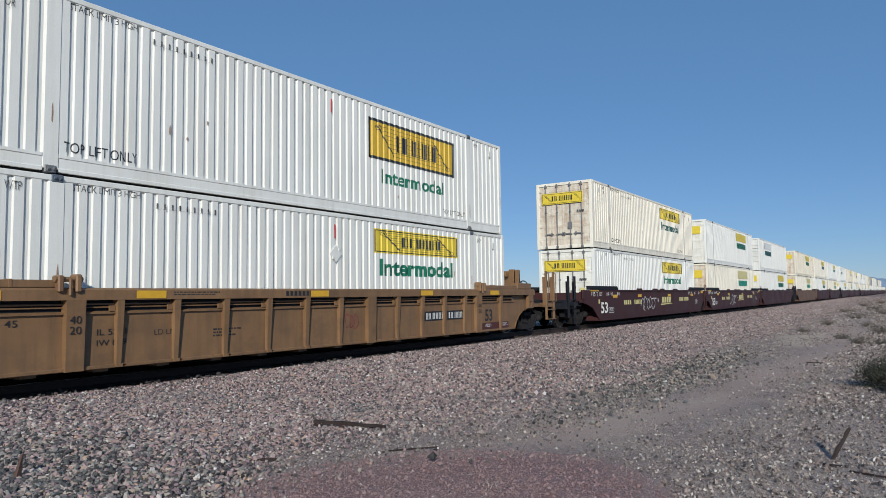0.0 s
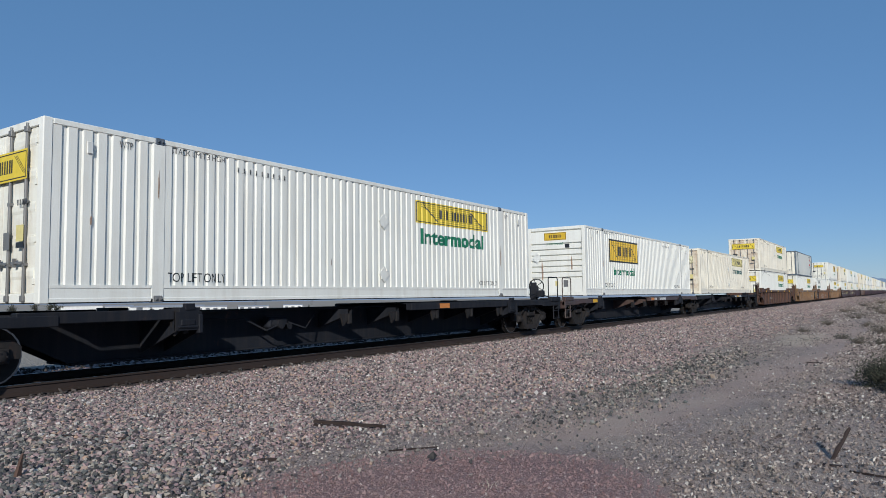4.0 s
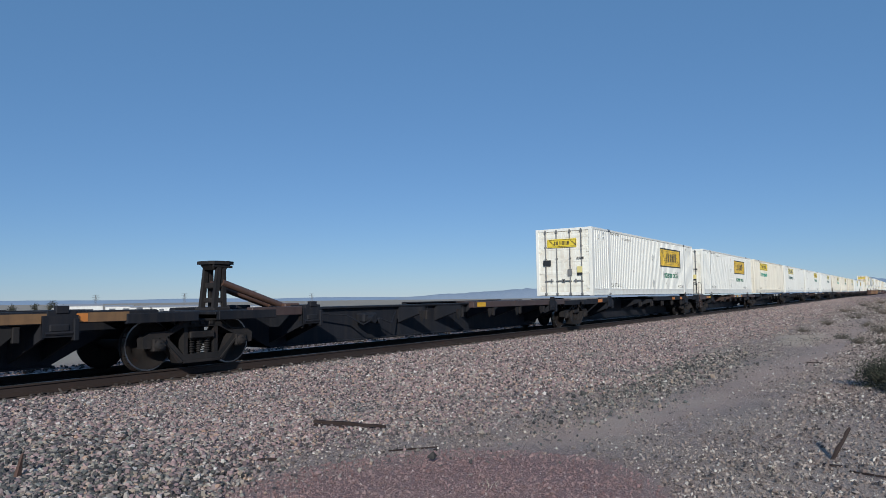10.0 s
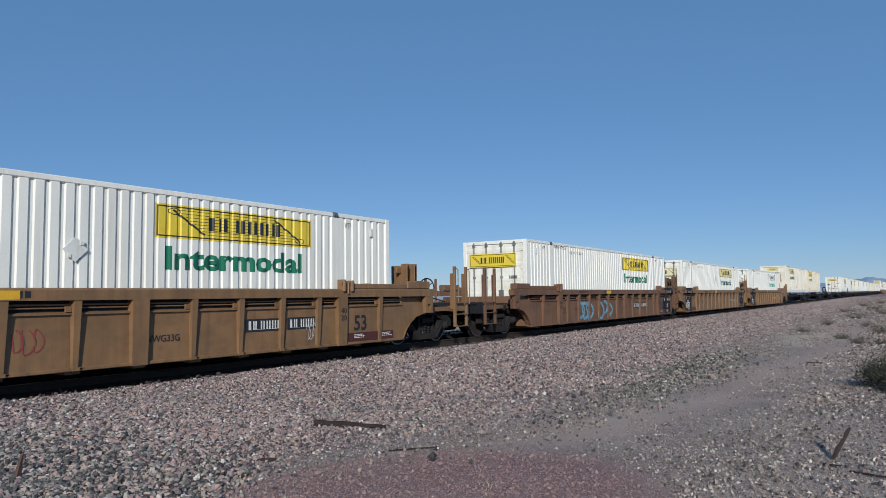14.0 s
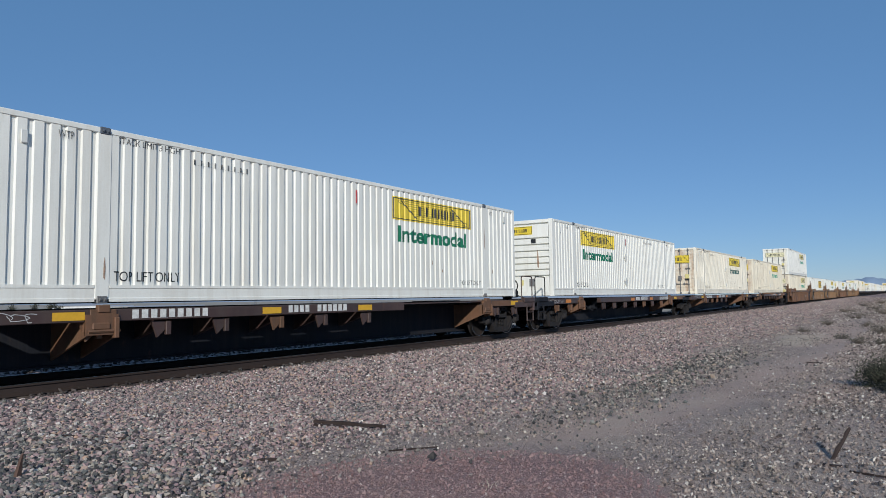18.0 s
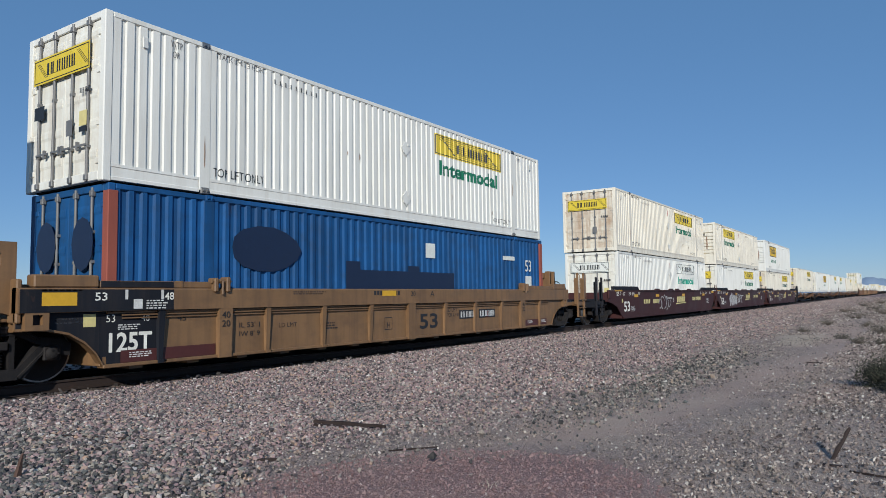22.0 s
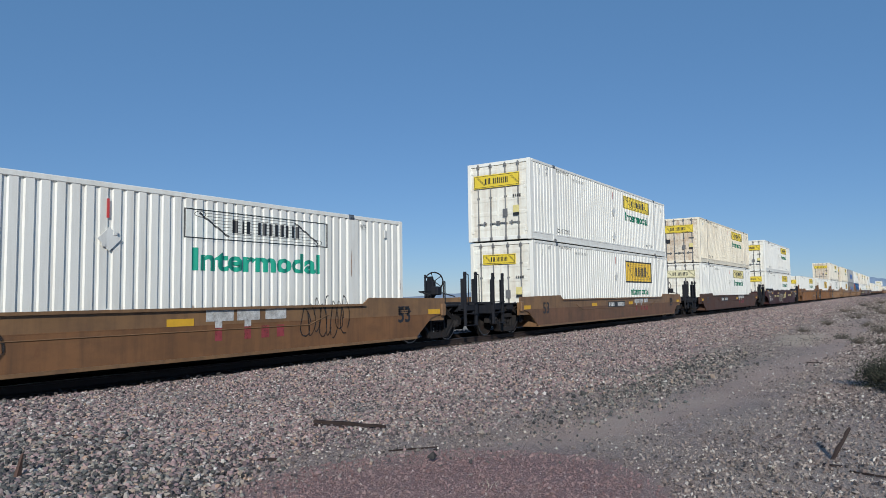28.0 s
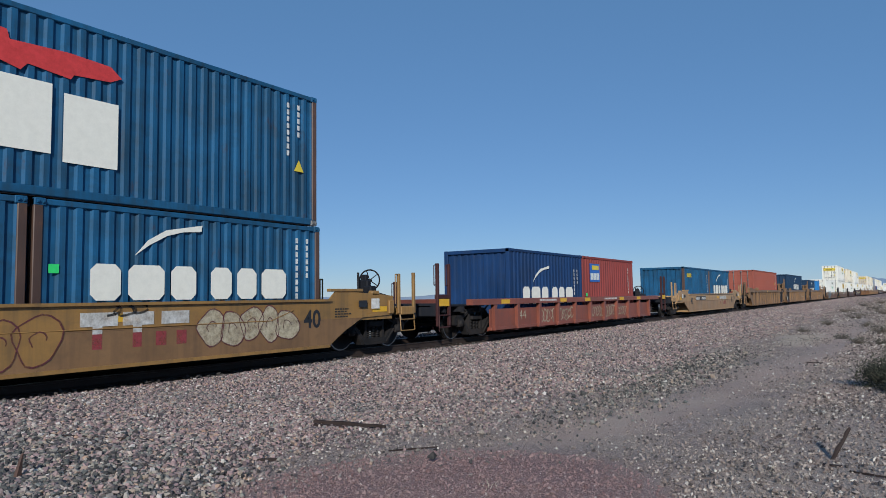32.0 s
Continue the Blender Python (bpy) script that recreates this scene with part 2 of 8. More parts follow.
    def turned(self, profile, centre, axis="y", n=20):
        """A lathe: profile of (radius, along)."""
        v, f = [], []
        m = len(profile)
        for i in range(n):
            a = 2 * math.pi * i / n
            for r, d in profile:
                p = (r * math.cos(a), d, r * math.sin(a))
                if axis == "x":
                    p = (d, p[0], p[2])
                if axis == "z":
                    p = (p[0], p[2], d)
                v.append(tuple(p[k] + centre[k] for k in range(3)))
        for i in range(n):
            for k in range(m - 1):
                f.append((i * m + k, i * m + k + 1, ((i + 1) % n) * m + k + 1, ((i + 1) % n) * m + k))
        return self.add(v, f, True)

    def mesh(self, name):
        me = bpy.data.meshes.new(name)
        me.from_pydata(self.v, [], self.f)
        me.polygons.foreach_set("use_smooth", self.smooth)
        bm = bmesh.new()
        bm.from_mesh(me)
        bmesh.ops.recalc_face_normals(bm, faces=bm.faces)
        bm.to_mesh(me)
        bm.free()
        me.materials.append(None)
        return me


KEEP = {}
MARKS = {"name_mark", "number_mark", "serial_mark", "plate_mark", "emblem_line"}     # rows of small bars in place of writing


def shared(key, build):
    """The mesh of that key, built once."""
    if key not in KEEP:
        s = Shape()
        build(s)
        KEEP[key] = s.mesh(str(key[0]) if isinstance(key, tuple) else key)
    return KEEP[key]


def part(name, me, mat, parent=None, label="", at=(0, 0, 0), turn=(0, 0, 0), size=None):
    ob = new(name, me)
    if parent:
        ob.parent = parent
    ob.location = at
    ob.rotation_euler = [radians(a) for a in turn]
    if size:
        ob.scale = size
    ob.material_slots[0].link = "OBJECT"
    ob.material_slots[0].material = mat
    if label:
        ob["label"] = label
    if name in MARKS:
        ob["kind"] = "stuff"
    return ob


def thing(name, label, category, group=""):
    ob = new(name)
    ob.empty_display_size = 0.2
    return tagged(ob, label, category, group)


def words(text, wide, tall, bold=0.0):
    """Lettering as a thin mesh that faces -y, its lower left corner at the origin."""
    key = ("words", text, round(wide, 3), round(tall, 3), bold)
    if key not in KEEP:
        cu = bpy.data.curves.new("lettering", "FONT")
        cu.body, cu.size, cu.offset, cu.resolution_u = text, 1.0, bold, 3
        ob = bpy.data.objects.new("lettering", cu)
        scene.collection.objects.link(ob)
        dg = bpy.context.evaluated_depsgraph_get()
        me = bpy.data.meshes.new_from_object(ob.evaluated_get(dg))
        bpy.data.objects.remove(ob)
        co = np.empty(len(me.vertices) * 3)
        me.vertices.foreach_get("co", co)
        co = co.reshape(-1, 3)
        lo, hi = co.min(0), co.max(0)
        out = np.zeros_like(co)
        out[:, 0] = (co[:, 0] - lo[0]) / (hi[0] - lo[0]) * wide
        out[:, 2] = (co[:, 1] - lo[1]) / (hi[1] - lo[1]) * tall
        me.vertices.foreach_set("co", out.ravel())
        me.materials.clear()
        me.materials.append(None)
        me.update()
        KEEP[key] = me
    return KEEP[key]


def bars(key, rects):
    """Plain marks that face -y: rects of x0, x1, z0, z1."""
    def build(s):
        for x0, x1, z0, z1 in rects:
            s.add([(x0, 0, z0), (x1, 0, z0), (x1, 0, z1), (x0, 0, z1)], [(0, 1, 2, 3)])
    return shared(("marks", key), build)


def letter_bars(key, wide, tall, count, gap=0.25):
    """A row of plain upright bars in place of letters, joined by a hair line along the foot."""
    w = wide / (count + (count - 1) * gap)

    def build(s):
        e = tall * 0.025
        low, v, f = [], [], []
        for i in range(count):
            a = i * w * (1 + gap)
            n = len(v)
            v += [(a, 0, 0), (a + w, 0, 0), (a + w, 0, e), (a, 0, e), (a + w, 0, tall), (a, 0, tall)]
            f += [(n, n + 1, n + 2, n + 3), (n + 3, n + 2, n + 4, n + 5)]
            if i:
                f.append((n - 5, n, n + 3, n - 4))
        s.add(v, f)
    return shared(("letters", key, wide, tall, count), build)


def stroke_bars(key, wide, tall):
    """Plain upright bars of uneven width in place of a name, joined by a hair line along the foot."""
    spans = [(0.0, 0.075), (0.135, 0.175), (0.195, 0.245), (0.36, 0.405), (0.44, 0.485), (0.535, 0.58), (0.615, 0.66), (0.705, 0.75), (0.79, 0.835), (0.88, 0.93), (0.955, 1.0)]

    def build(s):
        e, v, f = tall * 0.025, [], []
        for i, (a, b) in enumerate(spans):
            a, b, n = a * wide, b * wide, len(v)
            v += [(a, 0, 0), (b, 0, 0), (b, 0, e), (a, 0, e), (b, 0, tall), (a, 0, tall)]
            f += [(n, n + 1, n + 2, n + 3), (n + 3, n + 2, n + 4, n + 5)]
            if i:
                f.append((n - 5, n, n + 3, n - 4))
        s.add(v, f)
    return shared(("strokes", key, wide, tall), build)


# ---- containers ----
FT53, FT40, FT20 = 16.154, 12.192, 6.058
HIGH, LOW = 2.896, 2.591
HALF = 1.295


def corrugated(s, x0, x1, z0, z1, y, pitch, depth, out=-1, r0=0.36, r1=0.14):
    """An upright corrugated panel between x0 and x1, outer face at y, closed behind."""
    n = max(1, round((x1 - x0) / pitch))
    p = (x1 - x0) / n
    line = []
    for i in range(n):
        a = x0 + i * p
        line += [(a, 0), (a + p * r0, 0), (a + p * (r0 + r1), 1), (a + p * (1 - r1), 1)]
    line.append((x1, 0))
    pts = [(x, y - out * depth * k) for x, k in line]
    v = [(x, yy, z0) for x, yy in pts] + [(x, yy, z1) for x, yy in pts]
    m = len(pts)
    s.add(v, [(i, i + 1, i + 1 + m, i + m) for i in range(m - 1)])
    back = y - out * (depth + 0.02)
    s.add([(x0, back, z0), (x1, back, z0), (x1, back, z1), (x0, back, z1)], [(0, 1, 2, 3)])


def end_slots(s, x, out, z0, z1, y0, y1, slots):
    """A cross wall with narrow level grooves, one sheet."""
    line = [(0, z0)]
    for z in slots:
        line += [(0, z - 0.036), (-0.09, z - 0.03), (-0.09, z + 0.026), (0, z + 0.03)]
    line.append((0, z1))
    v = [(x + out * d, y0, z) for d, z in line] + [(x + out * d, y1, z) for d, z in line]
    m = len(line)
    s.add(v, [(i, i + 1, i + 1 + m, i + m) for i in range(m - 1)])


def end_corrugation(s, x, out, z0, z1, y0, y1, count):
    """A cross wall pressed into upright corrugations, one sheet."""
    p = (y1 - y0) / count
    line = []
    for i in range(count):
        a = y0 + i * p
        line += [(0.04, a), (0.04, a + p * 0.42), (0, a + p * 0.54), (0, a + p * 0.88)]
    line.append((0.04, y1))
    v = [(x + out * d, y, z0) for d, y in line] + [(x + out * d, y, z1) for d, y in line]
    m = len(line)
    s.add(v, [(i, i + 1, i + 1 + m, i + m) for i in range(m - 1)])


PRESS = 0.027     # depth of the domestic boxes' side corrugation
SPAN = 6.096 - 0.12
STEP = 2 * SPAN / round(2 * SPAN / 0.232)


def pressed(me, x):
    """A flat mark bent into the corrugation of the middle side panels; x: where its origin stands along the wall."""
    key = ("pressed", me.name, round(x, 3))
    if key in KEEP:
        return KEEP[key]
    b = bmesh.new()
    b.from_mesh(me)
    xs = [v.co.x for v in b.verts]
    lo, hi = min(xs), max(xs)
    i = math.floor((lo + x + SPAN) / STEP)
    while i * STEP - SPAN - x < hi:
        for k in (0.0, 0.56, 0.65, 0.91):
            c = -SPAN + (i + k) * STEP - x
            if lo < c < hi:
                bmesh.ops.bisect_plane(b, geom=b.verts[:] + b.edges[:] + b.faces[:], plane_co=(c, 0, 0), plane_no=(1, 0, 0))
        i += 1
    for v in b.verts:
        f = ((v.co.x + x + SPAN) / STEP) % 1.0
        inward = 0.0 if f <= 0.56 or f > 0.9999 else min(1.0, (f - 0.56) / 0.09, (1.0 - f) / 0.09)
        if abs(v.co.x + x) > SPAN:
            inward = 0.0
        v.co.y += PRESS * inward + 0.010
    out = bpy.data.meshes.new(me.name)
    b.to_mesh(out)
    b.free()
    if not out.materials:
        out.materials.append(None)
    KEEP[key] = out
    return out


def container(s_at, base, length=FT53, height=HIGH, body=None, frame_mat=None, door_mat=None, style="domestic", door_end=-1, label="", category="container",
              group="containers on the train", sign="Y", text_mat=None, side_marks=True, seed=0, along=0.0, plain=False):
    """A steel freight box, middle of its floor at its origin. door_end: -1 or 1, the end that carries the doors; 0: no doors shown."""
    body = body or WHITE
    frame_mat = frame_mat or body
    door_mat = door_mat or body
    rr = random.Random(seed * 31 + 5)
    h, L = length / 2, length
    top = thing("shipping_container", label, category, group)
    dom = style == "domestic"
    k = (L, height, style)
    rail = 0.30 if dom else 0.16
    pitch, depth = (0.232, PRESS) if dom else ((0.262, 0.036) if style == "sea" else (0.21, 0.025))
    post = 0.15 if dom else 0.13

    def panels(s):
        last = h - 0.72 if style == "smooth" else h - post
        edges = [-h + post, last]
        if L > 13:
            edges = [-h + post, -6.096 - 0.12, -6.096 + 0.12, 6.096 - 0.12, 6.096 + 0.12, last]
        for a, b in zip(edges[::2], edges[1::2]):
            if style == "smooth":
                corrugated(s, a, b, rail, height - 0.1, -HALF + 0.012, 1.22, 0.006, -1, 0.95, 0.012)
            else:
                corrugated(s, a, b, rail, height - 0.10, -HALF + 0.012, pitch, depth, -1, *((0.56, 0.09) if dom else (0.34, 0.16)))
    near = shared(("side_wall", k), panels)
    part("side_wall", near, body, top)
    part("side_wall", near, body, top, turn=(0, 0, 180))

    def roofing(s):
        s.box(-h + 0.02, h - 0.02, -HALF + 0.03, HALF - 0.03, height - 0.05, height - 0.018)
        x = -h + 0.5
        while x < h - 0.5:
            s.box(x, x + 0.12, -HALF + 0.12, HALF - 0.12, height - 0.018, height - 0.006)
            x += 0.6
    part("roof", shared(("roof", k), roofing), body, top)

    def framing(s):
        for y in (-1, 1):
            a, b = sorted((y * HALF, y * (HALF - 0.06)))
            s.box(-h + post + 0.002, h - post - 0.002, a, b, height - 0.10, height - 0.004, 0.012)
            for x in (-h, h - post):
                s.box(x, x + post, *sorted((y * HALF, y * (HALF - 0.15))), 0.0, height, 0.015)
            if L > 13:
                for x in (-6.096, 6.096):
                    s.box(x - 0.12, x + 0.12, *sorted((y * (HALF - 0.002), y * (HALF - 0.08))), 0.06, height - 0.1, 0.01)
        for x in (-h, h - 0.12):
            s.box(x, x + 0.12, -HALF + 0.14, HALF - 0.14, height - 0.13, height - 0.006, 0.01)
            s.box(x, x + 0.12, -HALF + 0.14, HALF - 0.14, 0.02, 0.17, 0.01)
        x = -h + 0.6
        while x < h:
            s.box(x, x + 0.06, -HALF + 0.1, HALF - 0.1, 0.03, 0.13)
            x += 1.2
    part("frame", shared(("frame", k), framing), frame_mat if not dom else body, top)

    def low_rail(s):
        if dom:
            # a pressed channel: two lips and a slightly recessed web, cut at the lifting posts
            for a, b in ((-h + post, -6.22), (-5.972, 5.972), (6.22, h - post)):
                s.section([(-HALF + 0.002, rail), (-HALF + 0.002, rail - 0.05), (-HALF + 0.014, rail - 0.058), (-HALF + 0.014, 0.09), (-HALF + 0.002, 0.08), (-HALF + 0.002, 0.025), (-HALF + 0.07, 0.025), (-HALF + 0.07, rail)], a, b)
        else:
            s.box(-h + post, h - post, -HALF + 0.004, -HALF + 0.07, 0.02, rail, 0.012)
    for t_ in (0, 180):
        part("bottom_rail", shared(("bottom_rail", k), low_rail), body if dom else (body if style != "smooth" else frame_mat), top, turn=(0, 0, t_))

    def flooring(s):
        s.box(-h + 0.13, h - 0.13, -HALF + 0.075, HALF - 0.075, 0.004, 0.14)
    part("floor", shared(("box_floor", k), flooring), TRUCKGREY if dom else RUSTPOST, top)

    def casting(s):
        s.box(-0.09, 0.09, -0.012, 0.15, -0.06, 0.06, 0.012)
        for a in (-1, 1):
            s.rod((a * 0.03, -0.0135, 0), (a * 0.055, -0.0135, 0.0), 0.03, 8)
    cast = shared("corner_casting", casting)
    cm = CASTING if dom else (frame_mat or CASTING)
    xs = [-6.096, 6.096] if L > 13 else [-h + 0.09, h - 0.09]
    for x in xs:
        for z in (height - 0.055, 0.06):
            part("corner_casting", cast, cm if z > 1 else GALV, top, at=(x, -HALF, z))

    for e in (-1, 1):
        if e == door_end:
            def leaf(s):
                # one leaf, hinge at y = 0, seen from -x
                w, z0, z1 = HALF - 0.13, 0.17, height - 0.14
                s.box(0.0, 0.045, 0.005, w, z0, z1, 0.008)
                n = 5 if dom else 4
                p = (z1 - z0) / n
                for i in range(n):
                    a = z0 + (i + 0.42) * p
                    s.add([(0, 0.1, a), (-0.012, 0.1, a + 0.05), (-0.012, 0.1, a + 0.13), (0, 0.1, a + 0.18), (0, w - 0.08, a), (-0.012, w - 0.08, a + 0.05),
                           (-0.012, w - 0.08, a + 0.13), (0, w - 0.08, a + 0.18)], [(0, 1, 5, 4), (1, 2, 6, 5), (2, 3, 7, 6), (0, 3, 2, 1), (4, 5, 6, 7)])
                for z in (0.35, 1.0, height - 1.0, height - 0.35):
                    s.box(-0.02, 0.03, -0.04, 0.13, z - 0.05, z + 0.05, 0.01)
                    s.rod((-0.015, 0, z - 0.07), (-0.015, 0, z + 0.07), 0.018, 6)
            me = shared(("door", k), leaf)

            def bar(s):
                s.rod((0, 0, 0.03), (0, 0, height - 0.05), 0.027, 8)
                for z in (0.09, height - 0.15):
                    s.box(-0.035, 0.035, -0.05, 0.05, z - 0.05, z + 0.05, 0.008)
                for z in (0.62, height - 0.8, height * 0.55):
                    s.box(-0.02, 0.04, -0.045, 0.045, z - 0.025, z + 0.025)
                s.box(-0.04, -0.02, -0.02, 0.36, 0.63, 0.665)
                s.box(-0.045, 0.0, 0.24, 0.29, 0.58, 0.72)
            bme = shared(("locking_bar", height), bar)

            for side in (-1, 1):
                d = part("door", me, door_mat, top, at=(e * (h - 0.03), side * (HALF - 0.13), 0), turn=(0, 0, 180 if (side > 0) != (e > 0) else 0))
                if (side > 0) == (e > 0):
                    d.rotation_euler = (0, 0, 0)
                d.location = (e * (h - 0.03), side * (HALF - 0.13), 0)
                if e < 0:
                    d.rotation_euler = (0, 0, 0)
                    d.scale = (1, -side, 1)
                else:
                    d.rotation_euler = (0, 0, 0)
                    d.scale = (-1, -side, 1)
                if not plain:
                    for y in (0.34, 0.86):
                        part("locking_bar", bme, GALV, d, at=(-0.04, y, 0))
        else:
            def nose(s):
                if dom:
                    end_slots(s, e * (h - 0.004), e, 0.16, height - 0.125, -HALF + 0.15, HALF - 0.15, [0.77, 1.0, 1.235, 1.47, 1.705, 1.945, 2.19, height - 0.16])
                else:
                    end_corrugation(s, e * (h - (0.62 if style == "smooth" else 0.10)), e, 0.15, height - 0.12, -HALF + 0.12, HALF - 0.12, 9)
            part("end_wall", shared(("end_wall", k, e), nose), body, top)

    # markings of the near side
    y = -HALF - 0.004
    if dom and sign and not plain:
        domestic_marks(top, sign, door_end, text_mat or GREEN, rr, height, h)
    elif dom and sign:
        ax = 1.55 if door_end < 0 else -5.35
        part("sign_panel", bars(("far_sign",), [(0, 3.75, 0, 0.6)]), {"Y": SIGNYELLOW, "B": SIGNGOLD, "W": SIGNWHITE, "F": SIGNFADE}[sign], top, at=(ax, y, 2.04))
        part("lettering", letter_bars("far_letters", 3.3, 0.42, 10), text_mat or GREEN, top, at=(ax + 0.2, y, 1.47))
        if door_end < 0:
            part("door_sign", bars(("far_door_sign",), [(0, 1.9, 0, 0.5)]), SIGNYELLOW, top, at=(-h - 0.04, 0.95, 1.95), turn=(0, 0, -90))
    # boxes sit a hand back in their wells; upper ones a little more
    MOVING.append((top, s_at + along - (0.20 if base > 2 else 0.09), base))
    return top


def domestic_marks(top, sign, door_end, text_mat, rr, height, h):
    """Maker's panel in plain shapes, the word below it, stencils and placard holders of one side."""
    y = -HALF - 0.002
    d = 1 if door_end < 0 else -1
    panel = {"Y": SIGNYELLOW, "B": SIGNGOLD, "W": SIGNWHITE, "F": SIGNFADE}[sign]
    big = sign == "B"
    x0, x1, z0, z1 = (1.45, 5.3, 1.48, 2.5) if big else (1.55, 5.32, 2.04, 2.65)
    if d < 0:
        x0, x1 = -x1, -x0
    w, t = x1 - x0, z1 - z0
    pn = part("sign_panel", pressed(bars(("panel", w, t), [(0, w, 0, t)]), x0), panel, top, at=(x0, y, z0), label="yellow painted panel" if sign != "W" else "white outlined panel")
    b = 0.07 if big else 0.022
    i = 0.0 if big else 0.03
    part("sign_border", pressed(bars(("border", w, t, b), [(i, w - i, i, i + b), (i, w - i, t - i - b, t - i), (i, i + b, i, t - i), (w - i - b, w - i, i, t - i)]), x0), INK, pn, at=(0, -0.003, 0))
    lt = t * 0.42
    part("name_mark", pressed(stroke_bars("name", w * 0.47, lt), x0 + w * 0.29), INK, pn, at=(w * 0.29, -0.003, t * 0.3))

    def scroll(s):
        for k in range(8):
            f = k / 7
            z = t * (0.16 + 0.68 * f)
            a, c = w * (0.28 - 0.17 * f), w * (0.9 - 0.17 * f)
            s.add([(a, 0, z), (c, 0, z), (c, 0, z + 0.009), (a, 0, z + 0.009)], [(0, 1, 2, 3)])
        for ax, az, bx, bz in ((0.09, 0.84, 0.27, 0.16), (0.73, 0.84, 0.92, 0.16)):
            p, q = Vector((w * ax, 0, t * az)), Vector((w * bx, 0, t * bz))
            n = Vector((0.014, 0, 0.014))
            s.add([p - n, q - n, q + n, p + n], [(0, 1, 2, 3)])
        for cx, cz in ((0.10, 0.8), (0.91, 0.2)):
            ring = [(w * cx + 0.13 * math.cos(a), t * cz + 0.065 * math.sin(a)) for a in [2 * math.pi * j / 14 for j in range(14)]]
            inner = [(w * cx + 0.115 * math.cos(a), t * cz + 0.05 * math.sin(a)) for a in [2 * math.pi * j / 14 for j in range(14)]]
            s.add([(u, 0, v) for u, v in ring + inner], [(j, (j + 1) % 14, (j + 1) % 14 + 14, j + 14) for j in range(14)])
    tagged(part("sign_scroll", pressed(shared(("scroll", w, t), scroll), x0), INK if sign != "W" else FADEINK, pn, at=(0, -0.002, 0)), kind="stuff")
    if big:
        part("lettering", pressed(words("Intermodal", 2.8, 0.36, 0.022), x0 + 0.5), text_mat, top, at=(x0 + 0.5, y, 0.90))
    else:
        part("lettering", pressed(words("Intermodal", 3.3, 0.43, 0.034), x0 + 0.2), text_mat, top, at=(x0 + 0.2, y, 1.47))
    ink = FADEINK
    part("stencil", pressed(words("STACK LIMIT 3 HIGH", 1.15, 0.11), -5.85), ink, top, at=(-5.85, y, height - 0.22))
    part("stencil", pressed(words("TOP LIFT ONLY", 1.25, 0.17), -5.9), INK, top, at=(-5.9, y, 0.36))
    part("stencil", pressed(words("TOP LIFT ONLY", 1.15, 0.14), 4.7), ink, top, at=(4.7, y, 0.37))
    part("stencil", words("WTP", 0.24, 0.13), ink, top, at=(-6.85, y, height - 0.3))
    if rr.random() < 0.25:
        part("stencil", words("OR", 0.15, 0.12), ink, top, at=(-6.81, y, height - 0.48))
    part("stencil", words("WTP", 0.22, 0.13), ink, top, at=(6.4, y, height - 0.33))
    part("serial_mark", letter_bars("serial_thin", 1.25, 0.1, 9, 3.5), ink, top, at=(-4.4 if d > 0 else 2.6, y, height - 0.36))
    if rr.random() < 0.75:
        def holder(s):
            s.plate([(0, -0.2), (0.2, 0), (0, 0.2), (-0.2, 0)], -0.014, 0.0)
            for u, v in ((0.1, 0.1), (-0.1, -0.1)):
                s.box(u - 0.03, u + 0.03, -0.025, -0.012, v - 0.03, v + 0.03)
        hm = shared("placard_holder", holder)
        px = 0.15 * d
        part("placard_holder", hm, rr.choice([WHITE, RAILWHITE]), top, at=(px, y, 1.95 if rr.random() < 0.5 else 1.75))
        part("placard_holder", hm, rr.choice([WHITE, RAILWHITE]), top, at=(px, y, 0.62))
    if rr.random() < 0.5:
        part("red_strip", bars(("strip",), [(0, 0.05, 0, 0.32)]), REDMARK, top, at=(0.1 * d, y, 2.3))
    for x in (-6.1, 6.08, 7.98):
        def scrape(s):
            s.plate([(-0.012, 0), (0.01, -0.05), (0.018, 0.22), (0.004, 0.5), (-0.01, 0.34)], -0.002, 0.0)
        if rr.random() < 0.55:
            part("scuff_mark", shared("post_scrape", scrape), RUSTSTREAK, top, at=(x + rr.uniform(-0.06, 0.06), y, rr.uniform(0.3, 1.9)), size=(rr.uniform(0.5, 1.3), 1, rr.uniform(0.5, 1.3)))
    for _ in range(rr.randint(1, 4)):
        def scuff(s):
            s.plate([(0, 0), (0.025, 0.01), (0.03, 0.09), (0.014, 0.13), (-0.006, 0.07)], -0.003, 0.0)
        part("scuff_mark", shared("scuff_mark", scuff), RUSTSTREAK, top, at=(rr.uniform(-7.6, 7.6), y + 0.004, rr.uniform(0.5, 1.5)), size=(rr.uniform(0.5, 1.4), 1, rr.uniform(0.4, 1.6)))

    def vent(s):
        s.box(-0.05, 0.05, -0.02, 0.0, -0.1, 0.1, 0.01)
    part("vent", shared("side_vent", vent), RAILWHITE, top, at=(-7.35, y, height - 0.38))
    part("vent", shared("side_vent", vent), RAILWHITE, top, at=(7.35, y, height - 0.38))
    # end that the camera sees
    if door_end < 0:
        nw, nt = (1.35, 0.36) if sign == "B" else (1.9, 0.48)
        dp = part("door_sign", bars(("door_panel", nw), [(0, nw, 0, nt)]), {"F": SIGNPALE, "B": SIGNYELLOW}.get(sign, panel), top, at=(-h - 0.038, nw / 2 + 0.05, height - 0.46 - nt), turn=(0, 0, -90))
        part("name_mark", stroke_bars("door_name", nw * 0.5, nt * 0.45), INK, dp, at=(nw * 0.25, -0.003, nt * 0.28))
